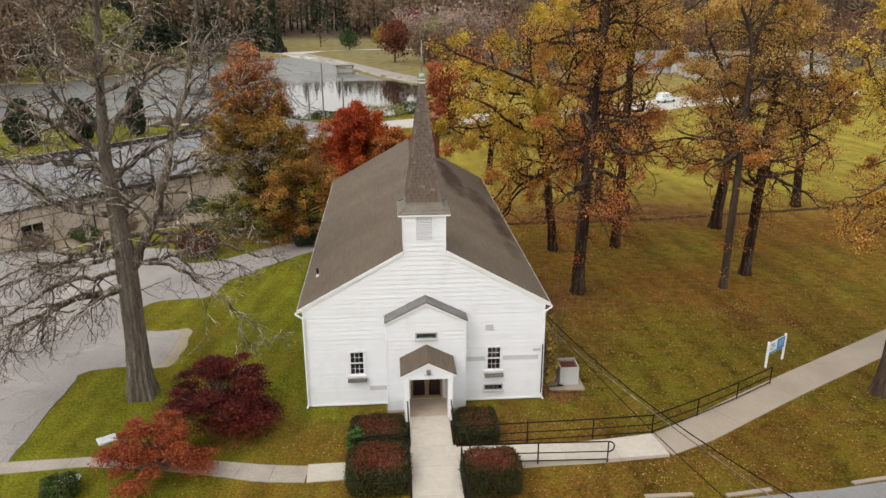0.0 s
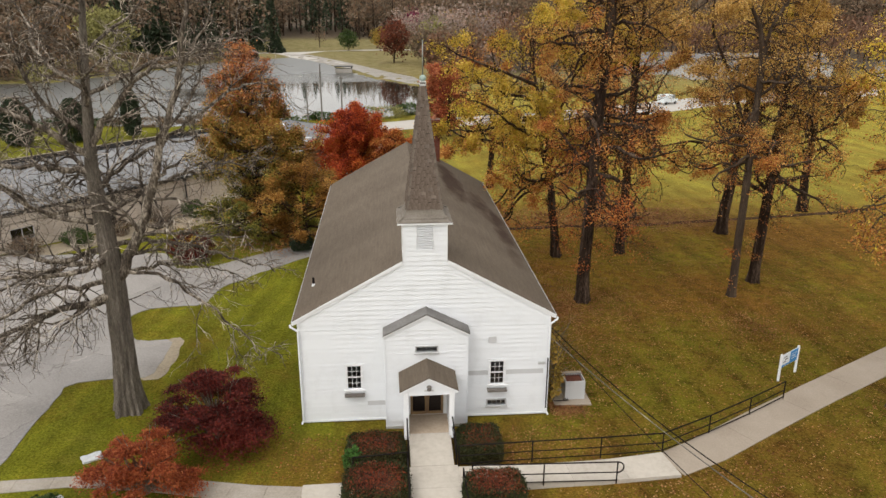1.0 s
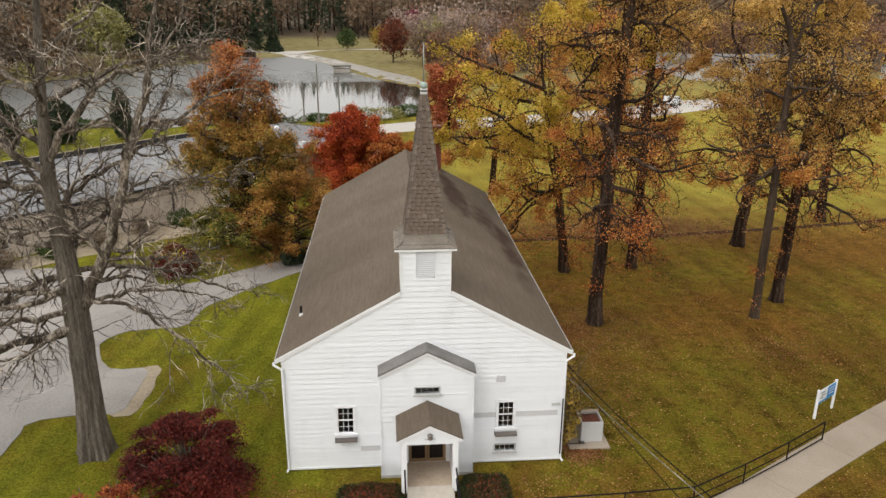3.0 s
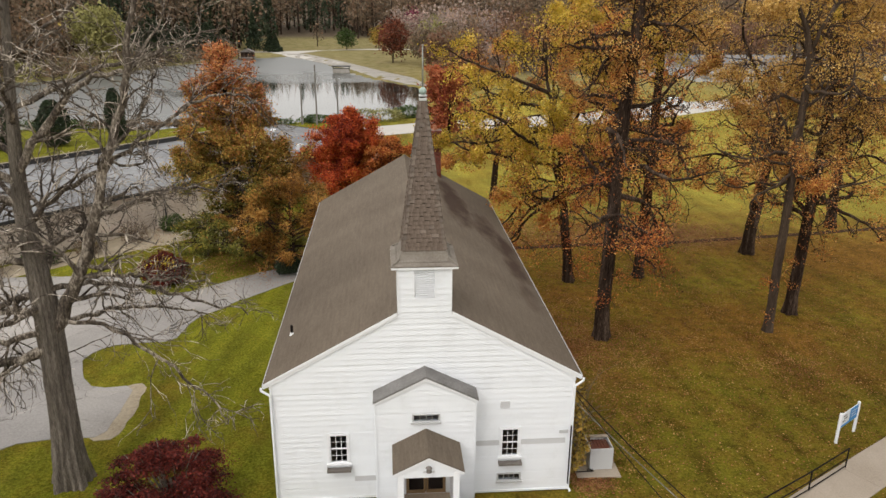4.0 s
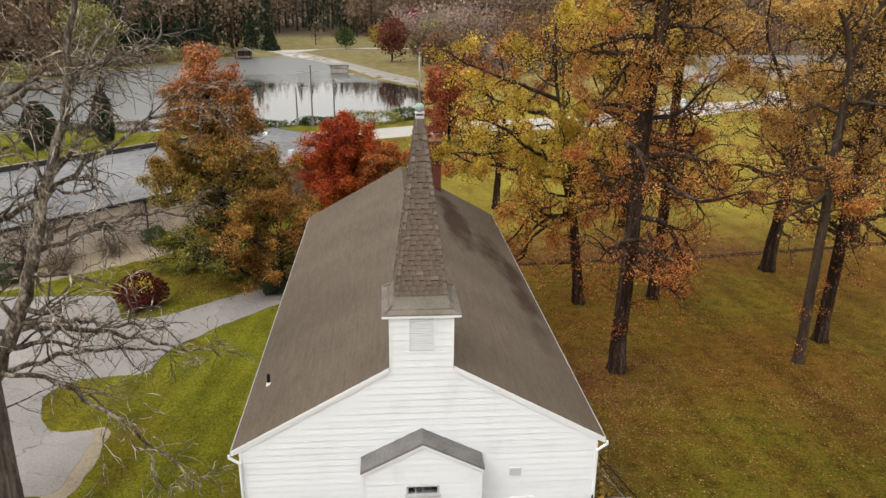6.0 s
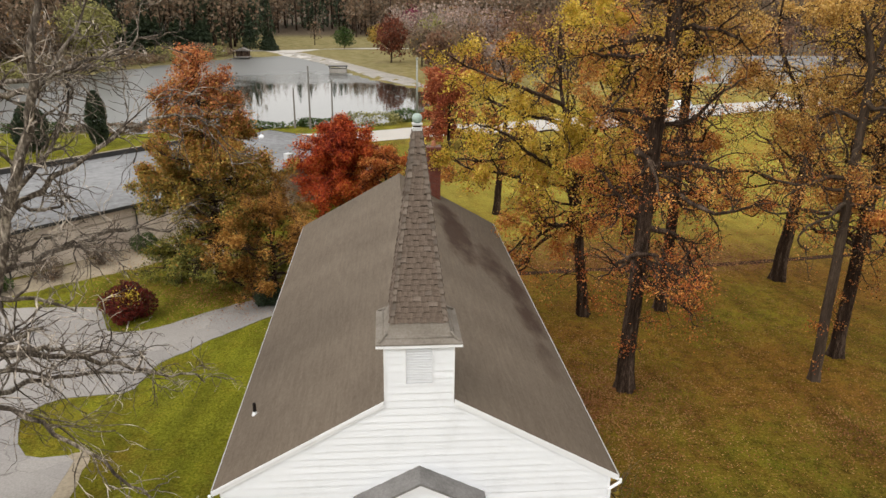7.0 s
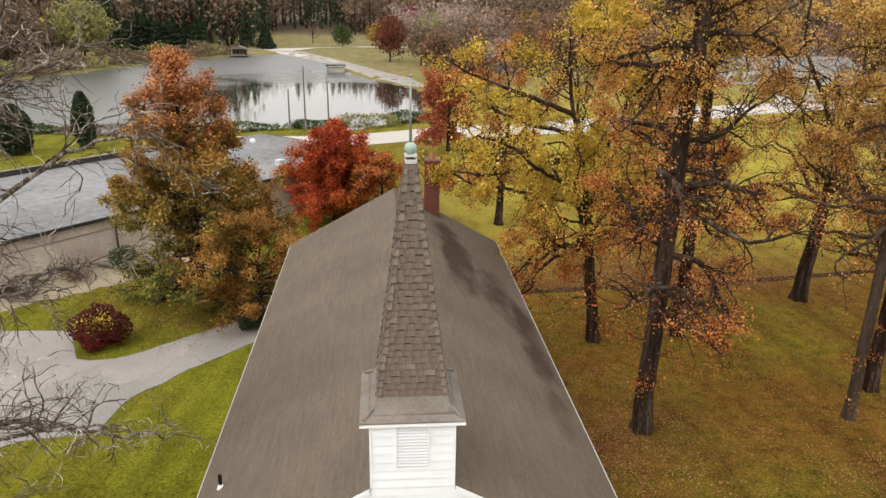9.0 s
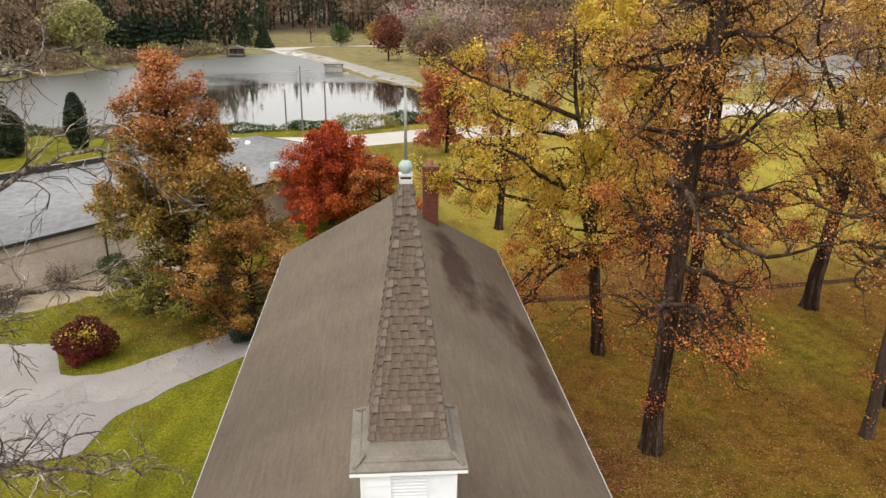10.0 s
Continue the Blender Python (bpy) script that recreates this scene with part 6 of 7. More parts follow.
def pad_maple(name, label, x, y, height, wide, deep, seed, mat, pads, per, size, pad, thin):
    """A low domed maple: level pads of leaves over one another on spreading grey limbs."""
    rng = np.random.default_rng(seed)
    owner = thing(name, label, "tree", (x, y, land1(x, y) - 0.03))
    child("trunk", trunk_mesh("trunk", [(0, 0, 0), (0.05, 0, 0.3), (0.02, 0.05, 0.6), (0.05, 0.05, height * 0.6)], [0.13, 0.11, 0.09, 0.05], BARK_GREY, rng), owner)
    wood, cs = [], []
    for k in range(pads):
        rise = (k + 0.5) / pads
        az = k * 2.4 + rng.uniform(-0.4, 0.4)
        out = math.sqrt(max(0.0, 1 - (rise * 0.97) ** 1.7)) * rng.uniform(0.62, 1.18)
        if k % 3 == 0:
            out *= 0.55
        c = np.array([math.cos(az) * out * wide / 2, math.sin(az) * out * deep / 2, height * (0.20 + 0.80 * rise) * rng.uniform(0.9, 1.05)])
        r = pad * rng.uniform(0.7, 1.3) * (1.1 - 0.4 * rise)
        n = int(per * (r / pad) ** 2)
        d = rng.normal(size=(n, 2)) * r * 0.52
        d += 0.16 * r * np.sin(np.roll(d, 1, 1) * 9 / r + az)
        z = rng.normal(size=n) * thin - 0.22 * (d ** 2).sum(1) / r
        cs.append(c + np.column_stack([d, z]))
        s = shoot(rng, (0, 0, 0.25 + 0.3 * rise), (c[0], c[1], c[2] * 0.8), np.linalg.norm(c) * 0.95, 0.045, 0.012, 7, 0.08, 0.0)
        wood.append((*s, 5))
    c = np.concatenate(cs)
    c = c[c[:, 2] > 0.08]
    child("branchwork", tubes_mesh("branchwork", wood, BARK_GREY), owner)
    child("crown", quads_mesh("crown", leaf_cards(rng, c, size, 1.0), mat), owner)


pad_maple("burgundy_maple", "low domed maple with dense layered burgundy leaves", -9.3, -0.95, 3.25, 5.0, 4.4, 46, LEAF_BURG, 42, 1700, 0.075, 0.66, 0.05)
pad_maple("coral_maple", "small maple with coral-red feathery leaves", -11.35, -4.65, 2.45, 3.8, 3.4, 47, LEAF_CORAL, 42, 1150, 0.065, 0.44, 0.07)


# evergreens: columns and cones of short sprays
def evergreen(name, label, x, y, height, width, seed, count, size, column=False, mat=None, owner=None):
    rng = np.random.default_rng(seed)
    owner = owner or thing(name, label, "tree", (x, y, land1(x, y) - 0.05))
    bm = bmesh.new()
    rod(bm, (0, 0, 0), (0, 0, height * 0.9), 0.02 * height, 8, 0.02)
    part("trunk", bm, BARK_DARK, owner)
    t = rng.random(count)
    az = rng.uniform(0, 6.283, count)
    if column:
        prof = np.sin(np.pi * np.clip(t * 0.86 + 0.13, 0, 1)) ** 0.55
    else:
        prof = (1.02 - t) * (0.8 + 0.25 * np.sin(t * 40 + az * 0.5))
    rad = width / 2 * prof * (0.75 + 0.3 * rng.random(count)) * (1 + 0.12 * np.sin(az * 3 + t * 9))
    c = np.stack([np.cos(az) * rad, np.sin(az) * rad, 0.06 * height + t * height * 0.95 - 0.05 * rad], 1)
    child("crown", quads_mesh("crown", leaf_cards(rng, c, size, 0.2), mat or LEAF_CONIFER), owner)
    return owner


evergreen("cedar", "dark columnar cedar on the lakeside lawn", -42.0, 91.0, 7.8, 2.8, 51, 5000, 0.36, True)
evergreen("cedar", "rounded dark cedar on the lakeside lawn", -49.5, 87.0, 6.6, 4.4, 52, 5000, 0.40, True)
evergreen("cedar", "rounded dark cedar on the lakeside lawn", -56.5, 84.0, 7.0, 4.6, 53, 5000, 0.40, True)


# ---- hedges, bushes ----
def hedge(label, x0, x1, y0, y1, top, seed, red=0.6):
    """A clipped block of leaves, red at the top."""
    rng = np.random.default_rng(seed)
    cx, cy = (x0 + x1) / 2, (y0 + y1) / 2
    hx, hy = (x1 - x0) / 2, (y1 - y0) / 2
    owner = thing("clipped_hedge", label, "hedge", (cx, cy, land1(cx, cy)), "hedges by the entrance")
    bm = bmesh.new()
    box(bm, -hx * 0.7, hx * 0.7, -hy * 0.7, hy * 0.7, -0.1, top * 0.8, 0.12)
    part("inner_wood", bm, BARK_DARK, owner)
    n = 26000
    p = rng.uniform(-1, 1, (n, 3))
    # rounded block, leaves close to its skin
    q = np.abs(p).max(1)
    p = p / q[:, None]
    e = 4.5
    norm = (np.abs(p) ** e).sum(1) ** (1 / e)
    p = p / norm[:, None] * (1 - 0.10 * rng.random((n, 1)) ** 2) * (1 + 0.05 * rng.normal(size=(n, 1)))
    c = np.stack([p[:, 0] * hx, p[:, 1] * hy, top * 0.42 + p[:, 2] * top * 0.58], 1)
    c[:, 2] += 0.05 * np.sin(c[:, 0] * 5 + seed) * np.cos(c[:, 1] * 4)
    keep = c[:, 2] > 0.02
    c, p = c[keep], p[keep]
    middle = np.exp(-((c[:, 0] / (hx * 0.78)) ** 4 + (c[:, 1] / (hy * 0.78)) ** 4))
    isred = (p[:, 2] > 0.72) & (rng.random(len(c)) < middle * red)
    child("foliage", quads_mesh("foliage", leaf_cards(rng, c[~isred], 0.06, 0.0), LEAF_HEDGE), owner)
    child("red_foliage", quads_mesh("red_foliage", leaf_cards(rng, c[isred] + (0, 0, 0.02), 0.06, 0.5), LEAF_HEDGERED), owner, "scarlet autumn tips")["kind"] = "stuff"
    return owner


hedge("clipped green hedge block with scarlet top by the ramp", -3.5, -1.1, -4.0, -2.0, 0.82, 61, 0.6)
hedge("clipped green hedge block with scarlet top by the walk", -3.5, -1.0, -7.1, -4.8, 1.2, 62, 0.97)
hedge("clipped green hedge block with few red tips by the bay", 1.20, 3.05, -3.9, -1.75, 0.85, 63, 0.3)
hedge("clipped green hedge block with dull red top by the walk", 1.12, 3.4, -7.5, -5.72, 1.32, 64, 0.85)


def bush(name, label, x, y, rx, ry, h, mat, seed, count=3500, size=0.14, twiggy=0, twigmat=None):
    rng = np.random.default_rng(seed)
    owner = thing(name, label, "bush", (x, y, land1(x, y) - 0.02))
    p = rng.normal(size=(count, 3))
    p /= np.linalg.norm(p, axis=1)[:, None]
    p *= (1 - 0.35 * rng.random((count, 1)) ** 1.5) * (1 + 0.13 * np.sin(p[:, :1] * 6 + seed) + 0.1 * np.cos(p[:, 1:2] * 7))
    c = p * (rx, ry, h * 0.55) + (0, 0, h * 0.48)
    c = c[c[:, 2] > 0.03]
    stems = []
    for k in range(14 + twiggy):
        az, el = rng.uniform(0, 6.28), rng.uniform(0.4, 1.4)
        far = 1.0 if k < 14 else 1.25
        s = shoot(rng, (0.1 * math.cos(az), 0.1 * math.sin(az), 0), (math.cos(az) * math.cos(el) * rx, math.sin(az) * math.cos(el) * ry, math.sin(el) * h), math.hypot(rx * math.cos(el), h * math.sin(el)) * far, 0.025, 0.008, 5, 0.15, 0.0)
        stems.append((*s, 4))
        for w in fork(rng, s, 4 if k >= 14 else 2, 0.4, 0.7, 0.2, 0.0, 3):
            stems.append((*w, 3))
    child("branchwork", tubes_mesh("branchwork", stems, twigmat or BARK_GREY), owner)
    child("foliage", quads_mesh("foliage", leaf_cards(rng, c, size, 0.1), mat), owner)
    return owner


mound = bush("burgundy_bush", "round burgundy bush with bare yellow-leaved sprigs, beside the drive", -16.9, 25.4, 1.5, 1.55, 2.2, LEAF_BURG, 71, 9000, 0.11, 10, TWIG_PALE)
rngm = np.random.default_rng(72)
tagged(child("yellow_sprigs", quads_mesh("yellow_sprigs", leaf_cards(rngm, rngm.normal(size=(420, 3)) * (0.42, 0.3, 0.2) + (0.15, -0.7, 1.75), 0.12, 0.3), LEAF_GOLDGREEN), mound, "sparse yellow leaves"), kind="stuff")
bush("dark_bush", "dark round evergreen bush at the church's rear corner", -8.7, 27.4, 0.95, 0.95, 1.25, LEAF_CONIFER, 73, 3500, 0.12)
bush("wall_shrub", "leafless brown shrub against the school wall", -22.4, 36.3, 1.25, 1.1, 1.7, LEAF_DULL, 74, 900, 0.10, 40, TWIG_PALE)
bush("wall_shrub", "leafless brown shrub against the school wall", -24.9, 33.2, 1.1, 1.0, 1.5, LEAF_DULL, 75, 1500, 0.10, 30, TWIG_PALE)
bush("wall_shrub", "dark green shrub against the school wall", -20.0, 39.4, 1.1, 1.0, 1.5, LEAF_GREEN, 76, 3000, 0.12)
bush("wall_shrub", "dull green shrub against the school wall", -27.4, 30.4, 1.2, 1.1, 1.3, LEAF_GREEN, 77, 3000, 0.12)
bush("wall_shrub", "leafless brown shrub against the school wall", -30.3, 27.6, 1.3, 1.1, 1.5, LEAF_DULL, 78, 1500, 0.12, 30, TWIG_PALE)
bush("corner_vine", "yellow-green vine climbing the church's side", 6.2, 2.0, 0.5, 1.7, 3.6, LEAF_VINE, 79, 2200, 0.13, 20)
bush("corner_vine", "orange-leaved shrub by the church's side", 6.3, 5.0, 0.6, 1.6, 2.6, LEAF_BRONZE, 80, 1200, 0.13, 16)
bush("hedge_vine", "bright green vine sprawling over the hedge corner", -3.2, -3.7, 0.42, 0.34, 1.0, LEAF_BRIGHT, 82, 700, 0.12)
bush("green_bush", "low round green bush beside the west walk", -14.7, -6.0, 0.75, 0.7, 0.9, LEAF_GREEN, 81, 3500, 0.08)
for k, (bx, by, w, h, mt) in enumerate(((-23, 107.5, 6, 1.6, LEAF_GREEN), (-33, 104.5, 7, 1.5, LEAF_DULL), (-12, 109.5, 5, 1.5, LEAF_GREEN), (-3, 110.5, 6, 2.6, LEAF_LIME), (-44, 103.5, 7, 1.8, LEAF_DULL), (-56, 104, 7, 1.8, LEAF_GREEN), (3.5, 114, 4, 2.2, LEAF_GREEN))):
    bush("shore_bush", "ragged low bushes along the lake's edge", bx, by, w, 1.4, h, mt, 90 + k, 2200, 0.28)

# ---- entrance ramp and rails ----
def flight(name, label, profile, x0, x1, mat):
    """A cast walk that runs from the door to the street; profile: y, height."""
    owner = thing(name, label, "ramp", kind="structure")
    for (ya, za), (yb, zb) in zip(profile, profile[1:]):
        bm = bmesh.new()
        v = [bm.verts.new(p) for p in ((x0, ya, za), (x1, ya, za), (x1, yb + 0.008, zb), (x0, yb + 0.008, zb), (x0, ya, -0.2), (x1, ya, -0.2), (x1, yb + 0.008, -0.2), (x0, yb + 0.008, -0.2))]
        for f in ((0, 3, 2, 1), (4, 5, 6, 7), (0, 1, 5, 4), (2, 3, 7, 6), (1, 2, 6, 5), (0, 4, 7, 3)):
            bm.faces.new([v[i] for i in f])
        part("slab", bm, mat, owner)
    return owner


flight("entrance_ramp", "pale concrete ramp from the church door", [(-2.30, 0.66), (-4.3, 0.40)], -0.86, 0.92, ENTRYCON)
flight("porch_floor", "tan concrete floor under the porch hood", [(-0.75, 0.66), (-2.30, 0.664)], -0.86, 0.92, PORCHCON)
flight("entrance_walk", "pale concrete landing and walk to the street", [(-4.3, 0.396), (-5.7, 0.36), (-7.4, 0.22), (-9.2, 0.08), (-14, 0.04), (-20, 0.03)], -0.92, 1.06, ENTRYCON)
slab_walk("side_ramp", "long concrete ramp between black rails", [(1.06, -5.0), (3.4, -5.0), (7.2, -4.75), (10.1, -4.3)], [1.2, 1.25, 1.4, 1.65], ENTRYCON, 0.0, 2.2, heights=[0.38, 0.32, 0.14, 0.0])


def railing(label, posts, mid=(0.5,), foot=True, height=0.95, loop_end=None, r=0.030):
    """Black pipe rail; posts: x, y and the height of the ground there."""
    x, y, z = posts[0]
    owner = thing("handrail", label, "railing", posts[0], "black handrails")
    o = Vector(posts[0])
    for p in posts:
        bm = bmesh.new()
        b = Vector(p) - o
        rod(bm, b - Vector((0, 0, 0.05)), b + Vector((0, 0, height)), r)
        part("post", bm, BLACKIRON, owner)
    for a, b in zip(posts, posts[1:]):
        for h in (height, *[height * m for m in mid], *([0.10] if foot else [])):
            bm = bmesh.new()
            d = (Vector(b) - Vector(a)).normalized() * 0.02
            rod(bm, Vector(a) - o + Vector((0, 0, h)) - d, Vector(b) - o + Vector((0, 0, h)) + d, r * (1.0 if h == height else 0.8))
            part("rail", bm, BLACKIRON, owner)
    if loop_end:
        a = Vector(posts[-1]) - o
        bm = bmesh.new()
        pts = [a + Vector((0.26 * math.sin(t), 0, height * 0.74 + 0.26 * height * math.cos(t))) for t in np.linspace(0, math.pi, 9)]
        for p, q in zip(pts, pts[1:]):
            rod(bm, p, q, r)
        part("rail_return", bm, BLACKIRON, owner)
    return owner


railing("black pipe rail beside the door ramp", [(-0.95, -2.3, 0.62), (-0.95, -4.25, 0.36)], foot=False)
railing("black pipe rail beside the door ramp", [(1.0, -2.3, 0.62), (1.0, -4.25, 0.36)], foot=False)
railing("black pipe rail down the front walk", [(-1.0, -5.0, 0.30), (-1.0, -7.2, 0.16), (-1.0, -9.2, 0.04)], foot=False)
railing("black pipe rail down the front walk", [(1.14, -5.75, 0.28), (1.14, -7.4, 0.16), (1.14, -9.2, 0.04)], foot=False)
railing("black pipe rail beside the new slab", [(-3.2, -4.30, 0.0), (-1.0, -4.30, 0.15)], foot=False, mid=())
railing("long black pipe rail along the side ramp and walk", [(1.1, -4.34, 0.36), (4.2, -4.02, 0.22), (7.2, -3.75, 0.08), (10.05, -3.35, -0.10), (12.75, -1.95, -0.20), (15.4, -0.45, -0.28), (17.9, 1.05, -0.34)])
railing("black pipe rail with a rounded end along the side ramp", [(1.5, -5.66, 0.34), (4.35, -5.62, 0.24), (7.35, -5.50, 0.08)], loop_end=True)


# ---- notice board ----
def notice_board():
    a, b = Vector((18.65, 2.95, land1(18.65, 2.95))), Vector((20.1, 3.9, land1(20.1, 3.9)))
    owner = thing("notice_board", "blue and white notice board on two white posts", "sign", a)
    d = b - a
    d.z = 0
    for p in (Vector(), d):
        bm = bmesh.new()
        box(bm, p.x - 0.05, p.x + 0.05, p.y - 0.05, p.y + 0.05, -0.1, 1.52, 0.008)
        part("post", bm, TRIM, owner)
    u = d.normalized()
    n = Vector((u.y, -u.x, 0))

    def plate(name, s0, s1, z0, z1, off, thick, mat, label=""):
        bm = bmesh.new()
        v = []
        for o in (off, off + thick):
            for s, z in ((s0, z0), (s1, z0), (s1, z1), (s0, z1)):
                v.append(bm.verts.new(u * s + n * o + Vector((0, 0, z))))
        for f in ((0, 1, 2, 3), (4, 7, 6, 5), (0, 4, 5, 1), (1, 5, 6, 2), (2, 6, 7, 3), (3, 7, 4, 0)):
            bm.faces.new([v[i] for i in f])
        return part(name, bm, mat, owner, label)

    L = d.length
    plate("panel", 0.05, L - 0.05, 0.72, 1.44, -0.015, 0.03, SIGNWHITE)
    plate("blue_field", L * 0.52, L - 0.06, 0.74, 1.43, 0.017, 0.006, SIGNBLUE, "blue half of the board")
    plate("blue_band", 0.06, L * 0.52, 0.74, 0.84, 0.017, 0.006, SIGNBLUE)
    for k, (s0, s1, z) in enumerate(((0.25, 0.6, 1.24), (0.35, 0.7, 1.10), (0.25, 0.5, 0.98))):
        plate("text_bar", s0, s1, z, z + 0.05, 0.017, 0.005, GREYWOOD)
    for s0, s1, z in ((L * 0.6, L * 0.9, 1.24), (L * 0.6, L * 0.85, 1.1), (L * 0.6, L * 0.88, 0.96)):
        plate("text_bar", s0, s1, z, z + 0.04, 0.025, 0.004, SIGNWHITE)


notice_board()


# ---- cooling unit ----
def cooling_unit():
    owner = thing("cooling_unit", "pale grey cooling unit with rusty open top on a pad", "air conditioner", (7.2, 1.55, 0))
    z0 = land1(7.0, 1.5)
    bm = bmesh.new()
    box(bm, -0.95, 0.85, -0.85, 0.9, z0 - 0.1, z0 + 0.08, 0.01)
    part("pad", bm, CONCRETE, owner, "concrete pad")
    bm = bmesh.new()
    x0, x1, y0, y1, a, b, t = -0.34, 0.62, -0.35, 0.65, z0 + 0.08, z0 + 1.05, 0.04
    box(bm, x0, x1, y0, y0 + t, a, b)
    box(bm, x0, x1, y1 - t, y1, a, b)
    box(bm, x0, x0 + t, y0 + t, y1 - t, a, b)
    box(bm, x1 - t, x1, y0 + t, y1 - t, a, b)
    part("casing", bm, PALE_GREY, owner)
    bm = bmesh.new()
    box(bm, x0 + t, x1 - t, y0 + t, y1 - t, b - 0.22, b - 0.18)
    for k in range(7):
        box(bm, x0 + t + 0.03 + k * 0.125, x0 + t + 0.06 + k * 0.125, y0 + t, y1 - t, b - 0.18, b - 0.13)
    part("grille", bm, two_scale("rusty_leafy_grille", (0.07, 0.025, 0.015), (0.14, 0.05, 0.03), (0.22, 0.09, 0.06), fine=14), owner, "rust-brown grille under leaves")
    bm = bmesh.new()
    box(bm, x0 - 0.02, x1 + 0.02, y1 - 0.16, y1 + 0.03, b, b + 0.03)
    part("lid_strip", bm, CONCRETE, owner)
    bm = bmesh.new()
    for k in range(4):
        rod(bm, (-0.45 + k * 0.07, -0.55, z0 + 0.15), (-0.45 + k * 0.07, -0.38, z0 + 0.15), 0.02, 6)
    rod(bm, (-0.9, -0.5, z0 + 0.12), (-0.2, -0.5, z0 + 0.12), 0.02, 6)
    part("pipes", bm, BLACKIRON, owner)


cooling_unit()


# ---- service cables ----
def cable(label, a, b, sag, r, mat, n=16):
    t = np.linspace(0, 1, n + 1)
    p = np.outer(1 - t, a) + np.outer(t, b)
    p[:, 2] -= sag * 4 * t * (1 - t)
    ob = new("service_cable", tubes_mesh("service_cable", [(p, np.full(n + 1, r), 6)], mat))
    return tagged(ob, label, "cable", "service cables")


cable("black service cable strung from the church corner", (5.74, 0.02, 4.4), (15.0, -24.0, 6.5), 1.8, 0.022, WIRE)
cable("bright bare steel cable strung from the church corner", (5.74, 0.02, 3.9), (14.0, -24.0, 5.0), 0.8, 0.018, WIREBRIGHT)
cable("black service cable strung from the church corner", (5.74, 0.02, 4.2), (11.0, -24.0, 5.0), 0.8, 0.016, WIRE)

# ---- stones on the west lawn ----
def lawn_stone(x, y, long, wide, turn, seed):
    """A flat pale stone, uneven on top and tilted a little."""
    bm = bmesh.new()
    bmesh.ops.create_cube(bm, size=1.0)
    bmesh.ops.subdivide_edges(bm, edges=bm.edges[:], cuts=4, use_grid_fill=True)
    for v in bm.verts:
        v.co = Vector((v.co.x * long, v.co.y * wide, v.co.z * 0.13)) * (1 + 0.18 * noise.noise(v.co * 2.2 + Vector((seed, 0, 0))))
    bmesh.ops.bevel(bm, geom=[e for e in bm.edges if e.calc_face_angle(0) > 0.9], offset=0.03, segments=1, affect="EDGES")
    me = bpy.data.meshes.new("lawn_stone")
    bm.to_mesh(me)
    bm.free()
    me.materials.append(ROCK)
    ob = new("lawn_stone", me)
    ob.matrix_world = pose(x, y, land1(x, y) + 0.05, 5, 0, turn)
    tagged(ob, "flat pale grey stone lying on the lawn", "stone")


lawn_stone(-14.3, -2.15, 0.8, 0.5, 30, 3)
lawn_stone(-14.9, -4.95, 0.9, 0.4, 8, 9)


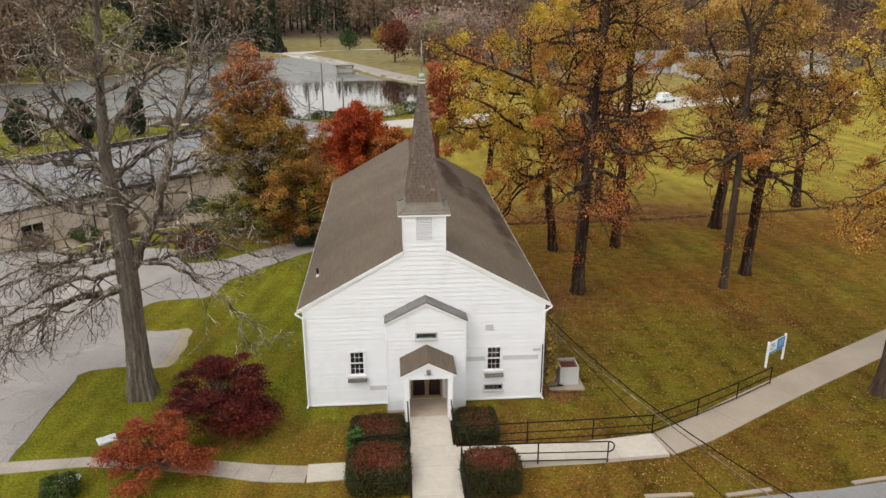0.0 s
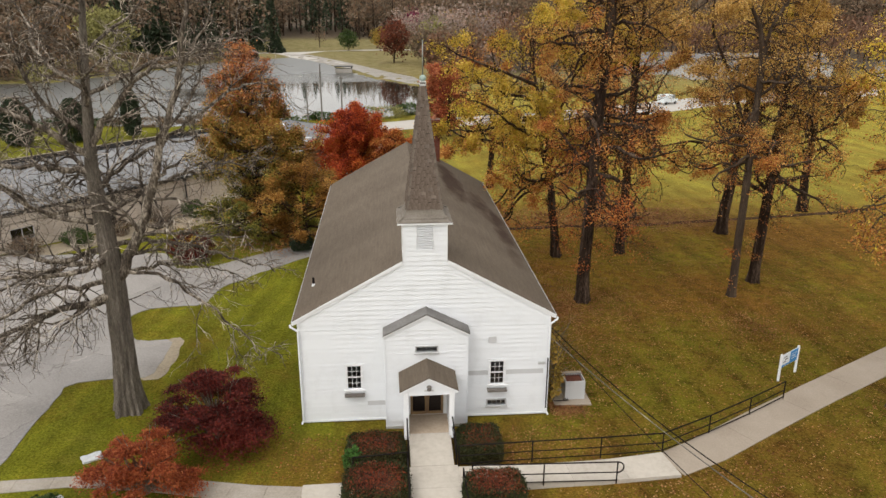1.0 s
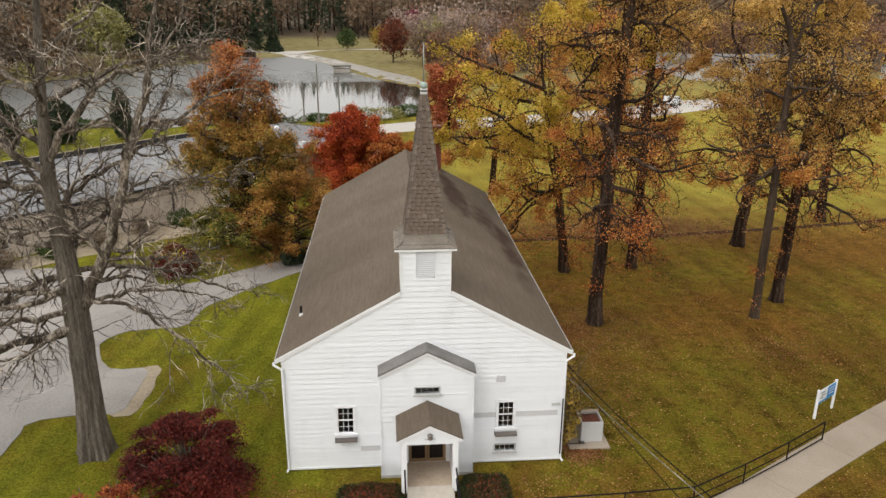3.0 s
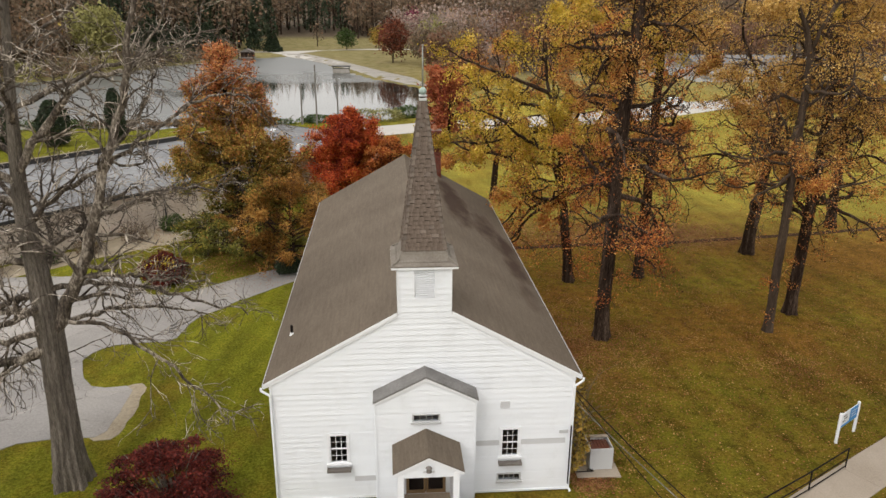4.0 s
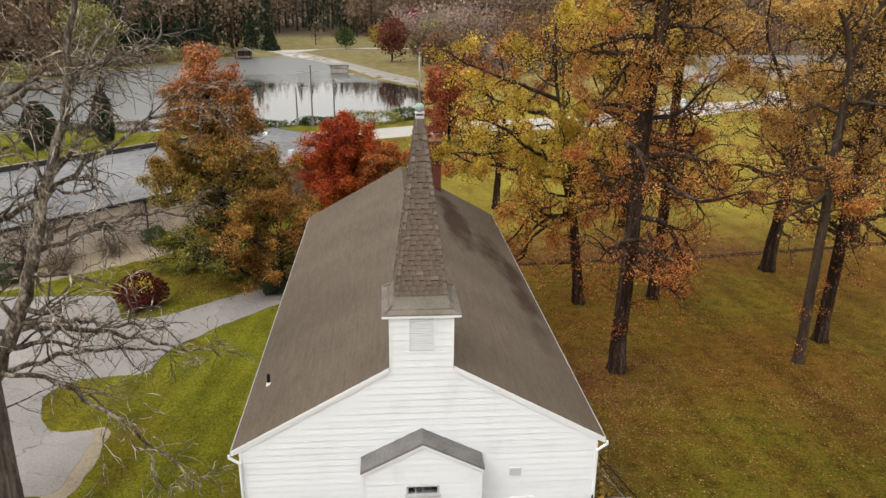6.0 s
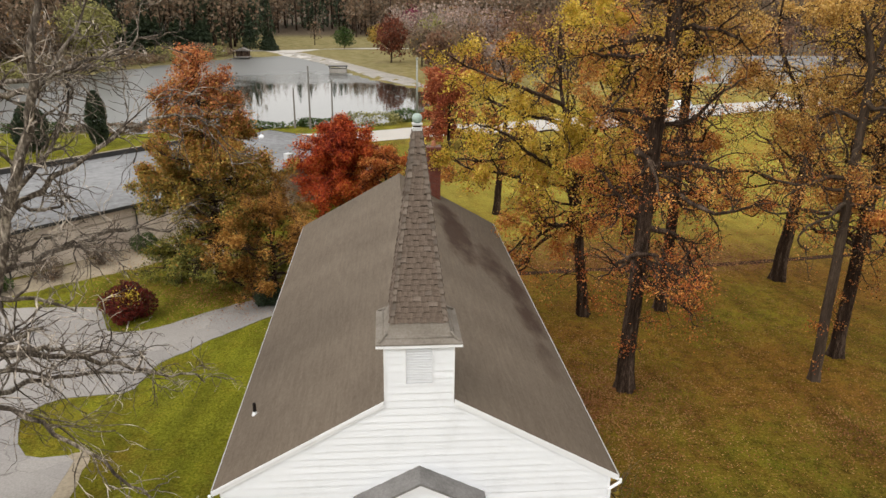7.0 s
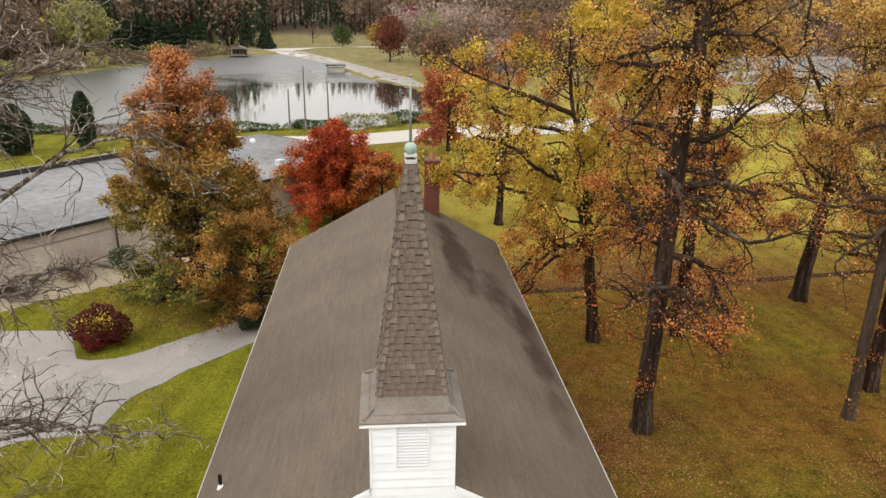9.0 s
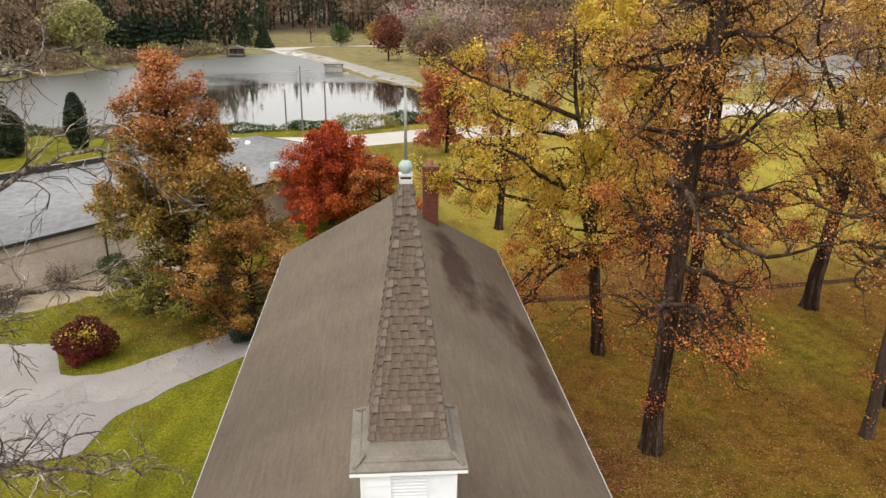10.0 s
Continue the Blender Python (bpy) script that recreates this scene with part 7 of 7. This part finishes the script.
# ---- school building beyond the lot ----
def school():
    fx, fy = 0.647, 0.762
    owner = thing("school_building", "low tan-brick building with flat grey roof", "building", (-21.4, 40.85, -1.05), turn=math.degrees(math.atan2(fy, fx)))
    L0, L1, D, H = -42.0, 31.0, 18.7, 3.5
    wins = [(x, x + 1.9) for x in (14.0, 21.0, -16.0, -24.0)]
    bm = bmesh.new()
    edges = sorted({L0, L1, *[e for w in wins for e in w]})
    for a, b in zip(edges, edges[1:]):
        if (a, b) in wins:
            box(bm, a, b, 0, 0.3, -0.3, 1.15)
            box(bm, a, b, 0, 0.3, 2.15, H)
        else:
            box(bm, a, b, 0, 0.3, -0.3, H)
    part("wall_front", bm, TANBRICK, owner)
    bm = bmesh.new()
    box(bm, L0, L1, D - 0.3, D, -1.2, H)
    box(bm, L0, L0 + 0.3, 0.3, D - 0.3, -1.2, H)
    box(bm, L1 - 0.3, L1, 0.3, D - 0.3, -1.2, H)
    part("wall_rear", bm, TANBRICK, owner)
    bm = bmesh.new()
    box(bm, L0 - 0.25, L1 + 0.25, -0.25, D + 0.1, H, H + 0.12)
    part("roof", bm, FLATROOF, owner, "flat grey roof, patched and ponded")
    bm = bmesh.new()
    box(bm, L0 - 0.32, L1 + 0.32, -0.34, -0.25, H - 0.10, H + 0.16)
    box(bm, L1 + 0.25, L1 + 0.33, -0.25, D, H - 0.10, H + 0.16)
    part("roof_edge", bm, TARBLACK, owner, "black roof edge")
    bm = bmesh.new()
    box(bm, L0, L1 - 9, D + 0.1, D + 0.3, H - 0.3, H + 0.62)
    part("parapet", bm, TARBLACK, owner, "black rear parapet")
    bm = bmesh.new()
    box(bm, L0, L1 - 9, D + 0.08, D + 0.34, H + 0.62, H + 0.68)
    part("coping", bm, CONCRETE, owner)
    for a, b in wins:
        bm = bmesh.new()
        for q in ((a, a + 0.06, 1.15, 2.15), (b - 0.06, b, 1.15, 2.15), ((a + b) / 2 - 0.03, (a + b) / 2 + 0.03, 1.15, 2.15), (a + 0.06, b - 0.06, 1.15, 1.21), (a + 0.06, b - 0.06, 2.09, 2.15)):
            box(bm, q[0], q[1], 0.08, 0.14, q[2], q[3])
        w = part("window", bm, PALE_GREY, owner)
        for c, d in ((a + 0.06, (a + b) / 2 - 0.03), ((a + b) / 2 + 0.03, b - 0.06)):
            bm = bmesh.new()
            box(bm, c, d, 0.10, 0.11, 1.21, 2.09)
            part("pane", bm, GLASS, w)
        bm = bmesh.new()
        box(bm, a - 0.08, b + 0.08, -0.08, 0.08, 1.06, 1.15)
        part("sill", bm, CONCRETE, w)
    for x in (-9.8, 0.4, 9.5, -20.0):
        bm = bmesh.new()
        rod(bm, (x, -0.12, 0.0), (x, -0.12, H - 0.05), 0.07, 8)
        box(bm, x - 0.13, x + 0.13, -0.24, -0.01, H - 0.35, H - 0.08)
        part("downspout", bm, TARBLACK, owner)
    bm = bmesh.new()
    box(bm, L0, L1, -0.03, 0.0, 2.55, 2.68)
    part("band_course", bm, CONCRETE, owner)
    for x, y, s in ((17.3, 4.8, 0.55), (26.6, 14.9, 0.36)):
        bm = bmesh.new()
        rod(bm, (x, y, H + 0.1), (x, y, H + 0.3), s * 0.7, 10)
        rod(bm, (x, y, H + 0.3), (x, y, H + 0.55), s, 12, s * 0.6)
        part("roof_fan", bm, TRIM, owner, "white domed roof fan")
    bm = bmesh.new()
    box(bm, 19.8, 20.5, 2.9, 3.6, H + 0.1, H + 0.75, 0.02)
    part("roof_flue", bm, PALE_GREY, owner)


school()


# ---- utility poles by the lake ----
def pole(x, y, h, arm):
    owner = thing("utility_pole", "weathered wooden pole by the lake road", "pole", (x, y, land1(x, y)))
    bm = bmesh.new()
    rod(bm, (0, 0, -0.1), (0, 0, h), 0.16, 10, 0.11)
    part("shaft", bm, POLEWOOD, owner)
    if arm:
        bm = bmesh.new()
        box(bm, -arm, arm, -0.06, 0.06, h - 0.5, h - 0.36)
        part("crossarm", bm, POLEWOOD, owner)
        for sx in (-1, 1):
            bm = bmesh.new()
            rod(bm, (sx * arm * 0.85, 0, h - 0.36), (sx * arm * 0.85, 0, h - 0.2), 0.05, 8)
            part("insulator", bm, PALE_GREY, owner)


pole(-13.1, 105.5, 10.2, 0.0)
pole(-15.8, 107.0, 6.7, 0.0)
pole(-9.6, 108.5, 8.0, 0.5)


# ---- far shore: hut and culvert ----
def dock():
    owner = thing("dock_hut", "small dark boat hut on the far shore", "hut", (-53.5, 271, WATER + 0.3))
    for n, q, mt in (("deck", (-3, 3, -3, 3, 0.2, 0.45), GREYWOOD), ("wall", (-2.4, 2.4, -0.2, 2.6, 0.45, 2.4), BARK_DARK)):
        bm = bmesh.new()
        box(bm, *q)
        part(n, bm, mt, owner)
    bm = bmesh.new()
    prism(bm, [(-3, 2.4), (0, 3.6), (3, 2.4)], -1.2, 3.0)
    part("roof", bm, GREYWOOD, owner)
    for x in (-2.8, 2.8):
        bm = bmesh.new()
        box(bm, x - 0.15, x + 0.15, -2.9, -2.6, -1.2, 2.4)
        part("post", bm, BARK_DARK, owner)
    owner = thing("culvert", "concrete spillway box with a dark rail on the shore", "spillway", (-14.6, 213, WATER))
    bm = bmesh.new()
    box(bm, -2.6, 2.6, -1.6, 1.6, -1, 1.3, 0.05)
    part("box", bm, RIPRAP, owner)
    bm = bmesh.new()
    box(bm, -2.9, 2.9, -1.8, 1.8, 1.9, 2.1)
    for x in (-2.5, 2.5):
        box(bm, x - 0.12, x + 0.12, -0.15, 0.15, 1.2, 1.9)
    part("rail", bm, TARBLACK, owner)


dock()


# ---- buildings and vehicles across the park ----
def hall(x, y, w, d, h, label):
    owner = thing("far_hall", label, "building", (x, y, land1(x, y) - 0.3))
    bm = bmesh.new()
    prism(bm, [(-w / 2, 0), (w / 2, 0), (w / 2, h), (-w / 2, h)], 0, d)
    part("wall", bm, PALE_GREY, owner)
    bm = bmesh.new()
    v = [bm.verts.new(p) for p in ((-w / 2 - 0.5, -0.5, h), (w / 2 + 0.5, -0.5, h), (w / 2 + 0.5, d / 2, h + 3), (-w / 2 - 0.5, d / 2, h + 3), (w / 2 + 0.5, d + 0.5, h), (-w / 2 - 0.5, d + 0.5, h))]
    for f in ((0, 1, 2, 3), (3, 2, 4, 5), (0, 3, 5), (1, 4, 2), (0, 5, 4, 1)):
        bm.faces.new([v[i] for i in f])
    part("roof", bm, BAYROOF, owner)
    for k in range(int(w // 5)):
        bm = bmesh.new()
        box(bm, -w / 2 + 2 + k * 5, -w / 2 + 4.4 + k * 5, -0.05, 0.1, 1.0, 2.6)
        part("window", bm, GLASS, owner)


hall(112, 188, 44, 16, 4.5, "long pale hall with grey roof beyond the park")
hall(86, 206, 16, 10, 4.0, "small pale hall with grey roof beyond the park")
hall(165, 178, 30, 14, 4.0, "long pale hall with grey roof beyond the park")


def van(x, y, turn, mat, label):
    owner = thing("parked_van", label, "van", (x, y, land1(x, y) + 0.05), "parked vans", turn=turn)
    bm = bmesh.new()
    prism(bm, [(-2.5, 0.45), (2.4, 0.45), (2.45, 1.15), (1.5, 1.35), (1.0, 2.1), (-2.5, 2.15)], -0.95, 0.95)
    bmesh.ops.bevel(bm, geom=bm.edges[:], offset=0.06, segments=2, affect="EDGES")
    part("body", bm, mat, owner)
    bm = bmesh.new()
    prism(bm, [(1.06, 1.4), (1.44, 1.4), (1.05, 2.0), (0.4, 2.0), (0.4, 1.4)], -0.97, 0.97)
    part("window", bm, GLASS, owner)
    for wx in (-1.6, 1.5):
        for wy in (-0.9, 0.9):
            bm = bmesh.new()
            rod(bm, (wx, wy - 0.1, 0.35), (wx, wy + 0.1, 0.35), 0.35, 14)
            part("wheel", bm, TARBLACK, owner)


van(62, 133, 30, SIGNWHITE, "white van parked by the pale road")
van(90, 146, 20, SIGNWHITE, "white van parked by the pale road")
van(98, 149, 20, PALE_GREY, "grey van parked by the pale road")
van(-75, 303, 5, TARBLACK, "dark van parked by the far lane")


# ---- far trees ----
def far_tree(name, label, x, y, h, w, mat, seed, count=700, size=0.8, base=0.25, bark=None):
    rng = np.random.default_rng(seed)
    owner = thing(name, label, "tree", (x, y, land1(x, y) - 0.1))
    tp, tr = shoot(rng, (0, 0, 0), (0, 0, 1), h * 0.85, 0.022 * h, 0.05, 6, 0.05, 0)
    wood = [(tp, tr, 7)]
    cl = []
    for k in range(12):
        f = base + (0.85 - base) * k / 12
        az, el = k * 2.4, 0.2 + 0.9 * k / 12
        p = np.array([np.interp(f, np.linspace(0, 1, 7), tp[:, c]) for c in range(3)])
        s = shoot(rng, p, (math.cos(az) * math.cos(el), math.sin(az) * math.cos(el), math.sin(el)), w * 0.5 * rng.uniform(0.6, 1.0), 0.008 * h, 0.02, 4, 0.15, 0.2)
        wood.append((*s, 4))
        cl += [s[0][2], s[0][3], s[0][4]]
    child("trunk", tubes_mesh("trunk", wood, bark or BARK_DARK), owner)
    cl = np.array(cl)
    g = rng.normal(size=(count, 3))
    g *= (rng.random((count, 1)) ** 0.35) / np.linalg.norm(g, axis=1)[:, None]
    g *= 1 + 0.18 * np.sin(g[:, :1] * 5 + seed) * np.cos(g[:, 2:] * 6)
    c = g * (w * 0.5, w * 0.5, h * 0.40) + (0, 0, h * 0.60)
    c[: count // 3] = cl[rng.integers(0, len(cl), count // 3)] + rng.normal(size=(count // 3, 3)) * (w * 0.09, w * 0.09, h * 0.06)
    child("crown", quads_mesh("crown", leaf_cards(rng, c, size), mat), owner)
    return owner


far_tree("field_tree", "round green tree on the far field", -17.9, 322, 8.8, 10.5, LEAF_GREEN, 101, 2200, 0.55, 0.12)
far_tree("field_tree", "dull green tree on the far field", -3.5, 332, 10.0, 10.0, LEAF_OLIVE, 102, 1600, 0.6, 0.15)
far_tree("field_tree", "bare thin tree on the far field", -33, 345, 12, 7, LEAF_DULL, 103, 160)
far_tree("field_tree", "russet-brown tree at the lake's end", 2.0, 246, 15.5, 12, LEAF_FARRUSSET, 104, 2600, 0.7, 0.12)
far_tree("field_tree", "dull brown tree at the lake's end", 12, 232, 13, 11, LEAF_DULL, 105, 1500)
far_tree("field_tree", "orange tree at the lake's end", 15, 196, 13, 11, LEAF_FAR, 106, 1800)
far_tree("field_tree", "rust-brown tree at the lake's end", 15, 160, 9, 8, LEAF_FAR, 107, 1500)
far_tree("field_tree", "pinkish bare tree beyond the lake road", 21, 190, 17, 13, LEAF_DULL, 108, 500)
for k, (x, y, h, w, mt, what) in enumerate(((20, 222, 15, 11, LEAF_DULL, "brown half-bare tree"), (26, 214, 14, 11, LEAF_FAR, "rust-brown tree"), (24, 240, 17, 12, LEAF_PINKGREY, "pinkish grey bare tree"), (34, 232, 17, 13, LEAF_PINKGREY, "pinkish grey bare tree"), (38, 216, 14, 12, LEAF_DULL, "brown half-bare tree"), (46, 226, 16, 13, LEAF_FAR, "rust-brown tree"), (17, 262, 16, 12, LEAF_LIME, "olive-yellow tree"), (30, 268, 18, 13, LEAF_DULL, "brown half-bare tree"), (22, 178, 10, 9, LEAF_FAR, "rust-brown tree"), (31, 186, 12, 11, LEAF_PINKGREY, "pinkish grey bare tree"), (6, 300, 13, 12, LEAF_DULL, "brown half-bare tree"))):
    far_tree("field_tree", what + " beyond the lake's end", x, y, h, w, mt, 240 + k, 1500, 0.7, 0.15)
far_tree("field_tree", "magenta-leaved tree beyond the field", 14, 372, 17, 13, LEAF_MAGENTA, 109, 1100, 1.0)
far_tree("field_tree", "olive-yellow tree on the west shore", -94, 232, 19, 19, LEAF_LIME, 110, 5200)
far_tree("field_tree", "brown tree on the west shore", -108, 222, 17, 17, LEAF_DULL, 111, 4200)
far_tree("field_tree", "brown half-bare tree on the west shore", -112, 204, 16, 15, LEAF_DULL, 112, 2600)
far_tree("field_tree", "brown half-bare tree on the west shore", -122, 192, 17, 15, LEAF_DULL, 113, 2600)
for k in range(26):
    q = k / 25 * 3.99
    j = int(q)
    (ax, ay), (bx, by) = SHORE[13:18][j], SHORE[13:18][j + 1]
    kx, ky = ax + (bx - ax) * (q - j) - 5.5, ay + (by - ay) * (q - j) + 4.5
    bush("shore_bush", "brown and olive thicket along the west shore", kx, ky, 5.2, 3.8, 3.0 + 1.2 * (k % 3), (LEAF_DULL, LEAF_LIME, LEAF_DULL, LEAF_DULL)[k % 4], 140 + k, 800, 0.55)
for k, (x, y, h, w) in enumerate(((-56.5, 306, 16, 9), (-50, 307, 8, 6.5), (-47.5, 306, 7, 6))):
    evergreen("spruce", "dark spruce by the far lane", x, y, h, w, 120 + k, 1500, 0.9)
rk = np.random.default_rng(130)
for k in range(13):
    evergreen("spruce", "dark spruce on the far shore", -101 + k * 2.7 + rk.uniform(-0.8, 0.8), 284 + rk.uniform(-3, 5), rk.uniform(11, 15), rk.uniform(7, 9), 131 + k, 2200, 0.9)


def woods(name, label, boxes, mat, seed, size, height, per=150, cone=False, density=0.012):
    """Far woods, past counting: trunks and crowns of loose leaves."""
    rng = np.random.default_rng(seed)
    cs, trunks = [], []
    for x0, x1, y0, y1 in boxes:
        n = max(4, int((x1 - x0) * (y1 - y0) * density))
        for _ in range(n):
            x, y = rng.uniform(x0, x1), rng.uniform(y0, y1)
            h = height * rng.uniform(0.7, 1.25)
            w = h * (0.16 if cone else 0.24)
            z = land1(x, y)
            if cone:
                t = rng.random(per)
                az = rng.uniform(0, 6.28, per)
                r = w * (1.03 - t)
                c = np.stack([np.cos(az) * r, np.sin(az) * r, h * (0.08 + 0.92 * t)], 1)
            else:
                c = rng.normal(size=(per, 3)) * (w * 0.55, w * 0.55, h * 0.19) + (0, 0, h * 0.62)
                c[:, 2] = np.clip(c[:, 2], h * 0.12, h * 1.05)
            cs.append(c + (x, y, z))
            trunks.append((np.array([(x, y, z - 0.3), (x + rng.normal() * 0.3, y, z + h * 0.5), (x + rng.normal() * 0.6, y, z + h * 0.95)]), np.array([0.02 * h, 0.013 * h, 0.03]), 5))
    ob = new(name, quads_mesh(name, leaf_cards(rng, np.concatenate(cs), size), mat))
    tagged(ob, label, "woods", kind="stuff")
    tk = new(name + "_trunks", tubes_mesh(name + "_trunks", trunks, BARK_GREY if "grey" in name else BARK_DARK))
    tagged(tk, "bare grey-brown trunks of distant woods", "woods", kind="stuff")


woods("brown_woods", "dull brown half-bare woods behind the field", [(-330, -60, 430, 520), (-20, 330, 400, 500), (-60, -20, 470, 540), (-330, -118, 205, 330), (-118, -62, 312, 360)], LEAF_DULL, 201, 1.5, 27, 210, False, 0.0085)
woods("shore_woods", "brown half-bare woods behind the west shore", [(-200, -108, 184, 214), (-118, -96, 196, 226)], LEAF_DULL, 207, 1.0, 13, 150, False, 0.02)
woods("conifer_woods", "dark conifer stand behind the field", [(-62, -18, 448, 475), (-200, -120, 290, 400), (-118, -60, 315, 420)], LEAF_CONIFER, 202, 1.4, 29, 230, True, 0.010)
woods("ochre_woods", "ochre and rust autumn woods across the park", [(25, 130, 225, 330), (130, 330, 190, 330)], LEAF_FAR, 203, 1.0, 16, 180, False, 0.0065)
woods("olive_woods", "olive-green woods on the west shore", [(-260, -105, 190, 250), (-290, -130, 170, 200), (30, 200, 330, 400)], LEAF_OLIVE, 204, 1.3, 14, 130, False, 0.007)
woods("rust_woods", "rust-coloured woods at the lake's end", [(30, 100, 300, 390), (40, 75, 235, 300)], LEAF_FAR, 205, 1.2, 14, 130, False, 0.007)
woods("grey_woods", "grey-pink bare woods at the lake's end", [(14, 45, 230, 330), (5, 60, 330, 395)], LEAF_PINKGREY, 206, 1.0, 17, 130, False, 0.011)


# ---- fallen leaves ----
def off_walks(c):
    """Where leaves lie on grass, not on the swept walks."""
    keep = np.ones(len(c), bool)
    for path in ([(1.0, -5.0), (7.2, -4.75), (10.1, -4.25), (12.0, -3.35), (25.9, 4.95), (62, 26.3)], [(-18.2, -3.95), (-12, -4.0), (-5.2, -5.35), (0, -5.2)], [(0, -0.5), (0, -20)]):
        for a, b in zip(path, path[1:]):
            a, b = np.array(a), np.array(b)
            t = np.clip(((c - a) @ (b - a)) / ((b - a) @ (b - a)), 0, 1)
            keep &= np.linalg.norm(c - a - t[:, None] * (b - a), axis=1) > 0.95
    return keep


def litter(name, label, n, x0, x1, y0, y1, size, mat, seed, heaps):
    rng = np.random.default_rng(seed)
    share = int(n * 0.55)
    c = np.stack([rng.uniform(x0, x1, n), rng.uniform(y0, y1, n)], 1)
    for k in range(share):
        hx, hy, hr = heaps[k % len(heaps)]
        c[k] = rng.normal(size=2) * hr + (hx, hy)
    c = c[off_walks(c)]
    inside = (np.abs(c[:, 0]) > 5.9) | (c[:, 1] < -1.0) | (c[:, 1] > 26.0)
    c = c[inside]
    z = land(c[:, 0], c[:, 1]) + 0.03
    ob = new(name, quads_mesh(name, leaf_cards(rng, np.column_stack([c, z]), size, 2.5), mat))
    return tagged(ob, label, "fallen leaves", kind="stuff")


litter("fallen_leaves", "brown and tan leaves strewn over the lawn", 80000, 6, 48, -7, 46, 0.07, LEAF_LITTER, 301, [(11.4, 15, 3), (10.5, 13, 2.5), (8.0, 13, 1.2), (17, 25.5, 5), (22, 16, 5), (26, 19, 5), (28, 31, 6), (13, 24, 5), (8, 12, 2), (7.4, 16, 1.5), (8.5, 8, 2.2), (9, 19, 2.5), (24, 0, 4), (17, 37, 4), (22, 36.5, 3), (26, 35.5, 3), (21, 10.3, 1.5), (11.2, 14, 1.8), (10.2, 16.5, 2.5), (7.5, 4, 1.6), (6.7, 0.6, 0.5)])
litter("fallen_leaves", "rust-coloured leaves drifted beyond the trench", 12000, 9, 32, 33.5, 41, 0.12, LEAF_LITTER, 305, [(14, 36.5, 2.2), (18, 37, 2.4), (22, 37.5, 2.4), (26, 38, 2.2)])
litter("fallen_leaves", "brown leaves strewn along the church front", 4500, -6, 14, -9, -1, 0.075, LEAF_LITTER, 302, [(5, -1.2, 1.2), (4, -3, 1.2), (-5, -2.5, 1.3), (8, -6.5, 2), (12, -6, 2)])
litter("fallen_leaves", "orange leaves strewn behind the lot", 9000, -22, -6, 27, 40, 0.09, LEAF_LITTER, 303, [(-14, 30, 2.5), (-9.5, 30, 2), (-11, 29, 2)])
litter("fallen_leaves", "red leaves fallen below the maples", 700, -14, -6, -7, 0, 0.08, LEAF_CORAL, 304, [(-11.5, -5.2, 1.5), (-9.4, -2.2, 1.6)])


def grass_tufts(n, x0, x1, y0, y1, seed):
    """Standing tufts that roughen the nearest lawn."""
    rng = np.random.default_rng(seed)
    c = np.stack([rng.uniform(x0, x1, n), rng.uniform(y0, y1, n)], 1)
    thick = np.sin(c[:, 0] * 1.3 + np.sin(c[:, 1] * 0.9) * 2) + np.sin(c[:, 1] * 1.7 + c[:, 0] * 0.4)
    c = c[rng.random(n) < 0.55 + 0.22 * thick]
    c = c[off_walks(c)]
    c = c[(np.abs(c[:, 0]) > 6.0) | (c[:, 1] < -0.9)]
    lotted = np.zeros(len(c), bool)
    for (ax, ay), (bx, by) in zip(LOT, LOT[1:] + LOT[:1]):
        if ay != by:
            lotted ^= ((ay > c[:, 1]) != (by > c[:, 1])) & (c[:, 0] < ax + (c[:, 1] - ay) * (bx - ax) / (by - ay))
    verge_strip = (c[:, 0] > -14.9) & (c[:, 0] < -13.2) & (c[:, 1] > 4.8) & (c[:, 1] < 10.4)
    on_street = (c[:, 0] > 6.5) & (c[:, 1] < -7.0 + 0.15 * (c[:, 0] - 17).clip(0, 50))
    c = c[~lotted & ~verge_strip & ~on_street]
    z = land(c[:, 0], c[:, 1])
    az, m = rng.uniform(0, 6.283, len(c)), len(c)
    along = np.column_stack([np.cos(az), np.sin(az), np.zeros(m)]) * rng.uniform(0.015, 0.04, (m, 1))
    lean = np.column_stack([rng.normal(size=(m, 2)) * 0.035, rng.uniform(0.01, 0.035, m)])
    foot = np.column_stack([c, z - 0.005])
    v = np.stack([foot - along, foot + along, foot + along * 0.5 + lean, foot - along * 0.5 + lean], 1).reshape(-1, 3)
    return tagged(new("grass_tufts", quads_mesh("grass_tufts", v, GRASS)), "uneven tufts of mown grass", "grass", kind="stuff")


grass_tufts(110000, -19, -5.5, -9, 26, 401)
grass_tufts(110000, -6, 26, -9, 22, 402)
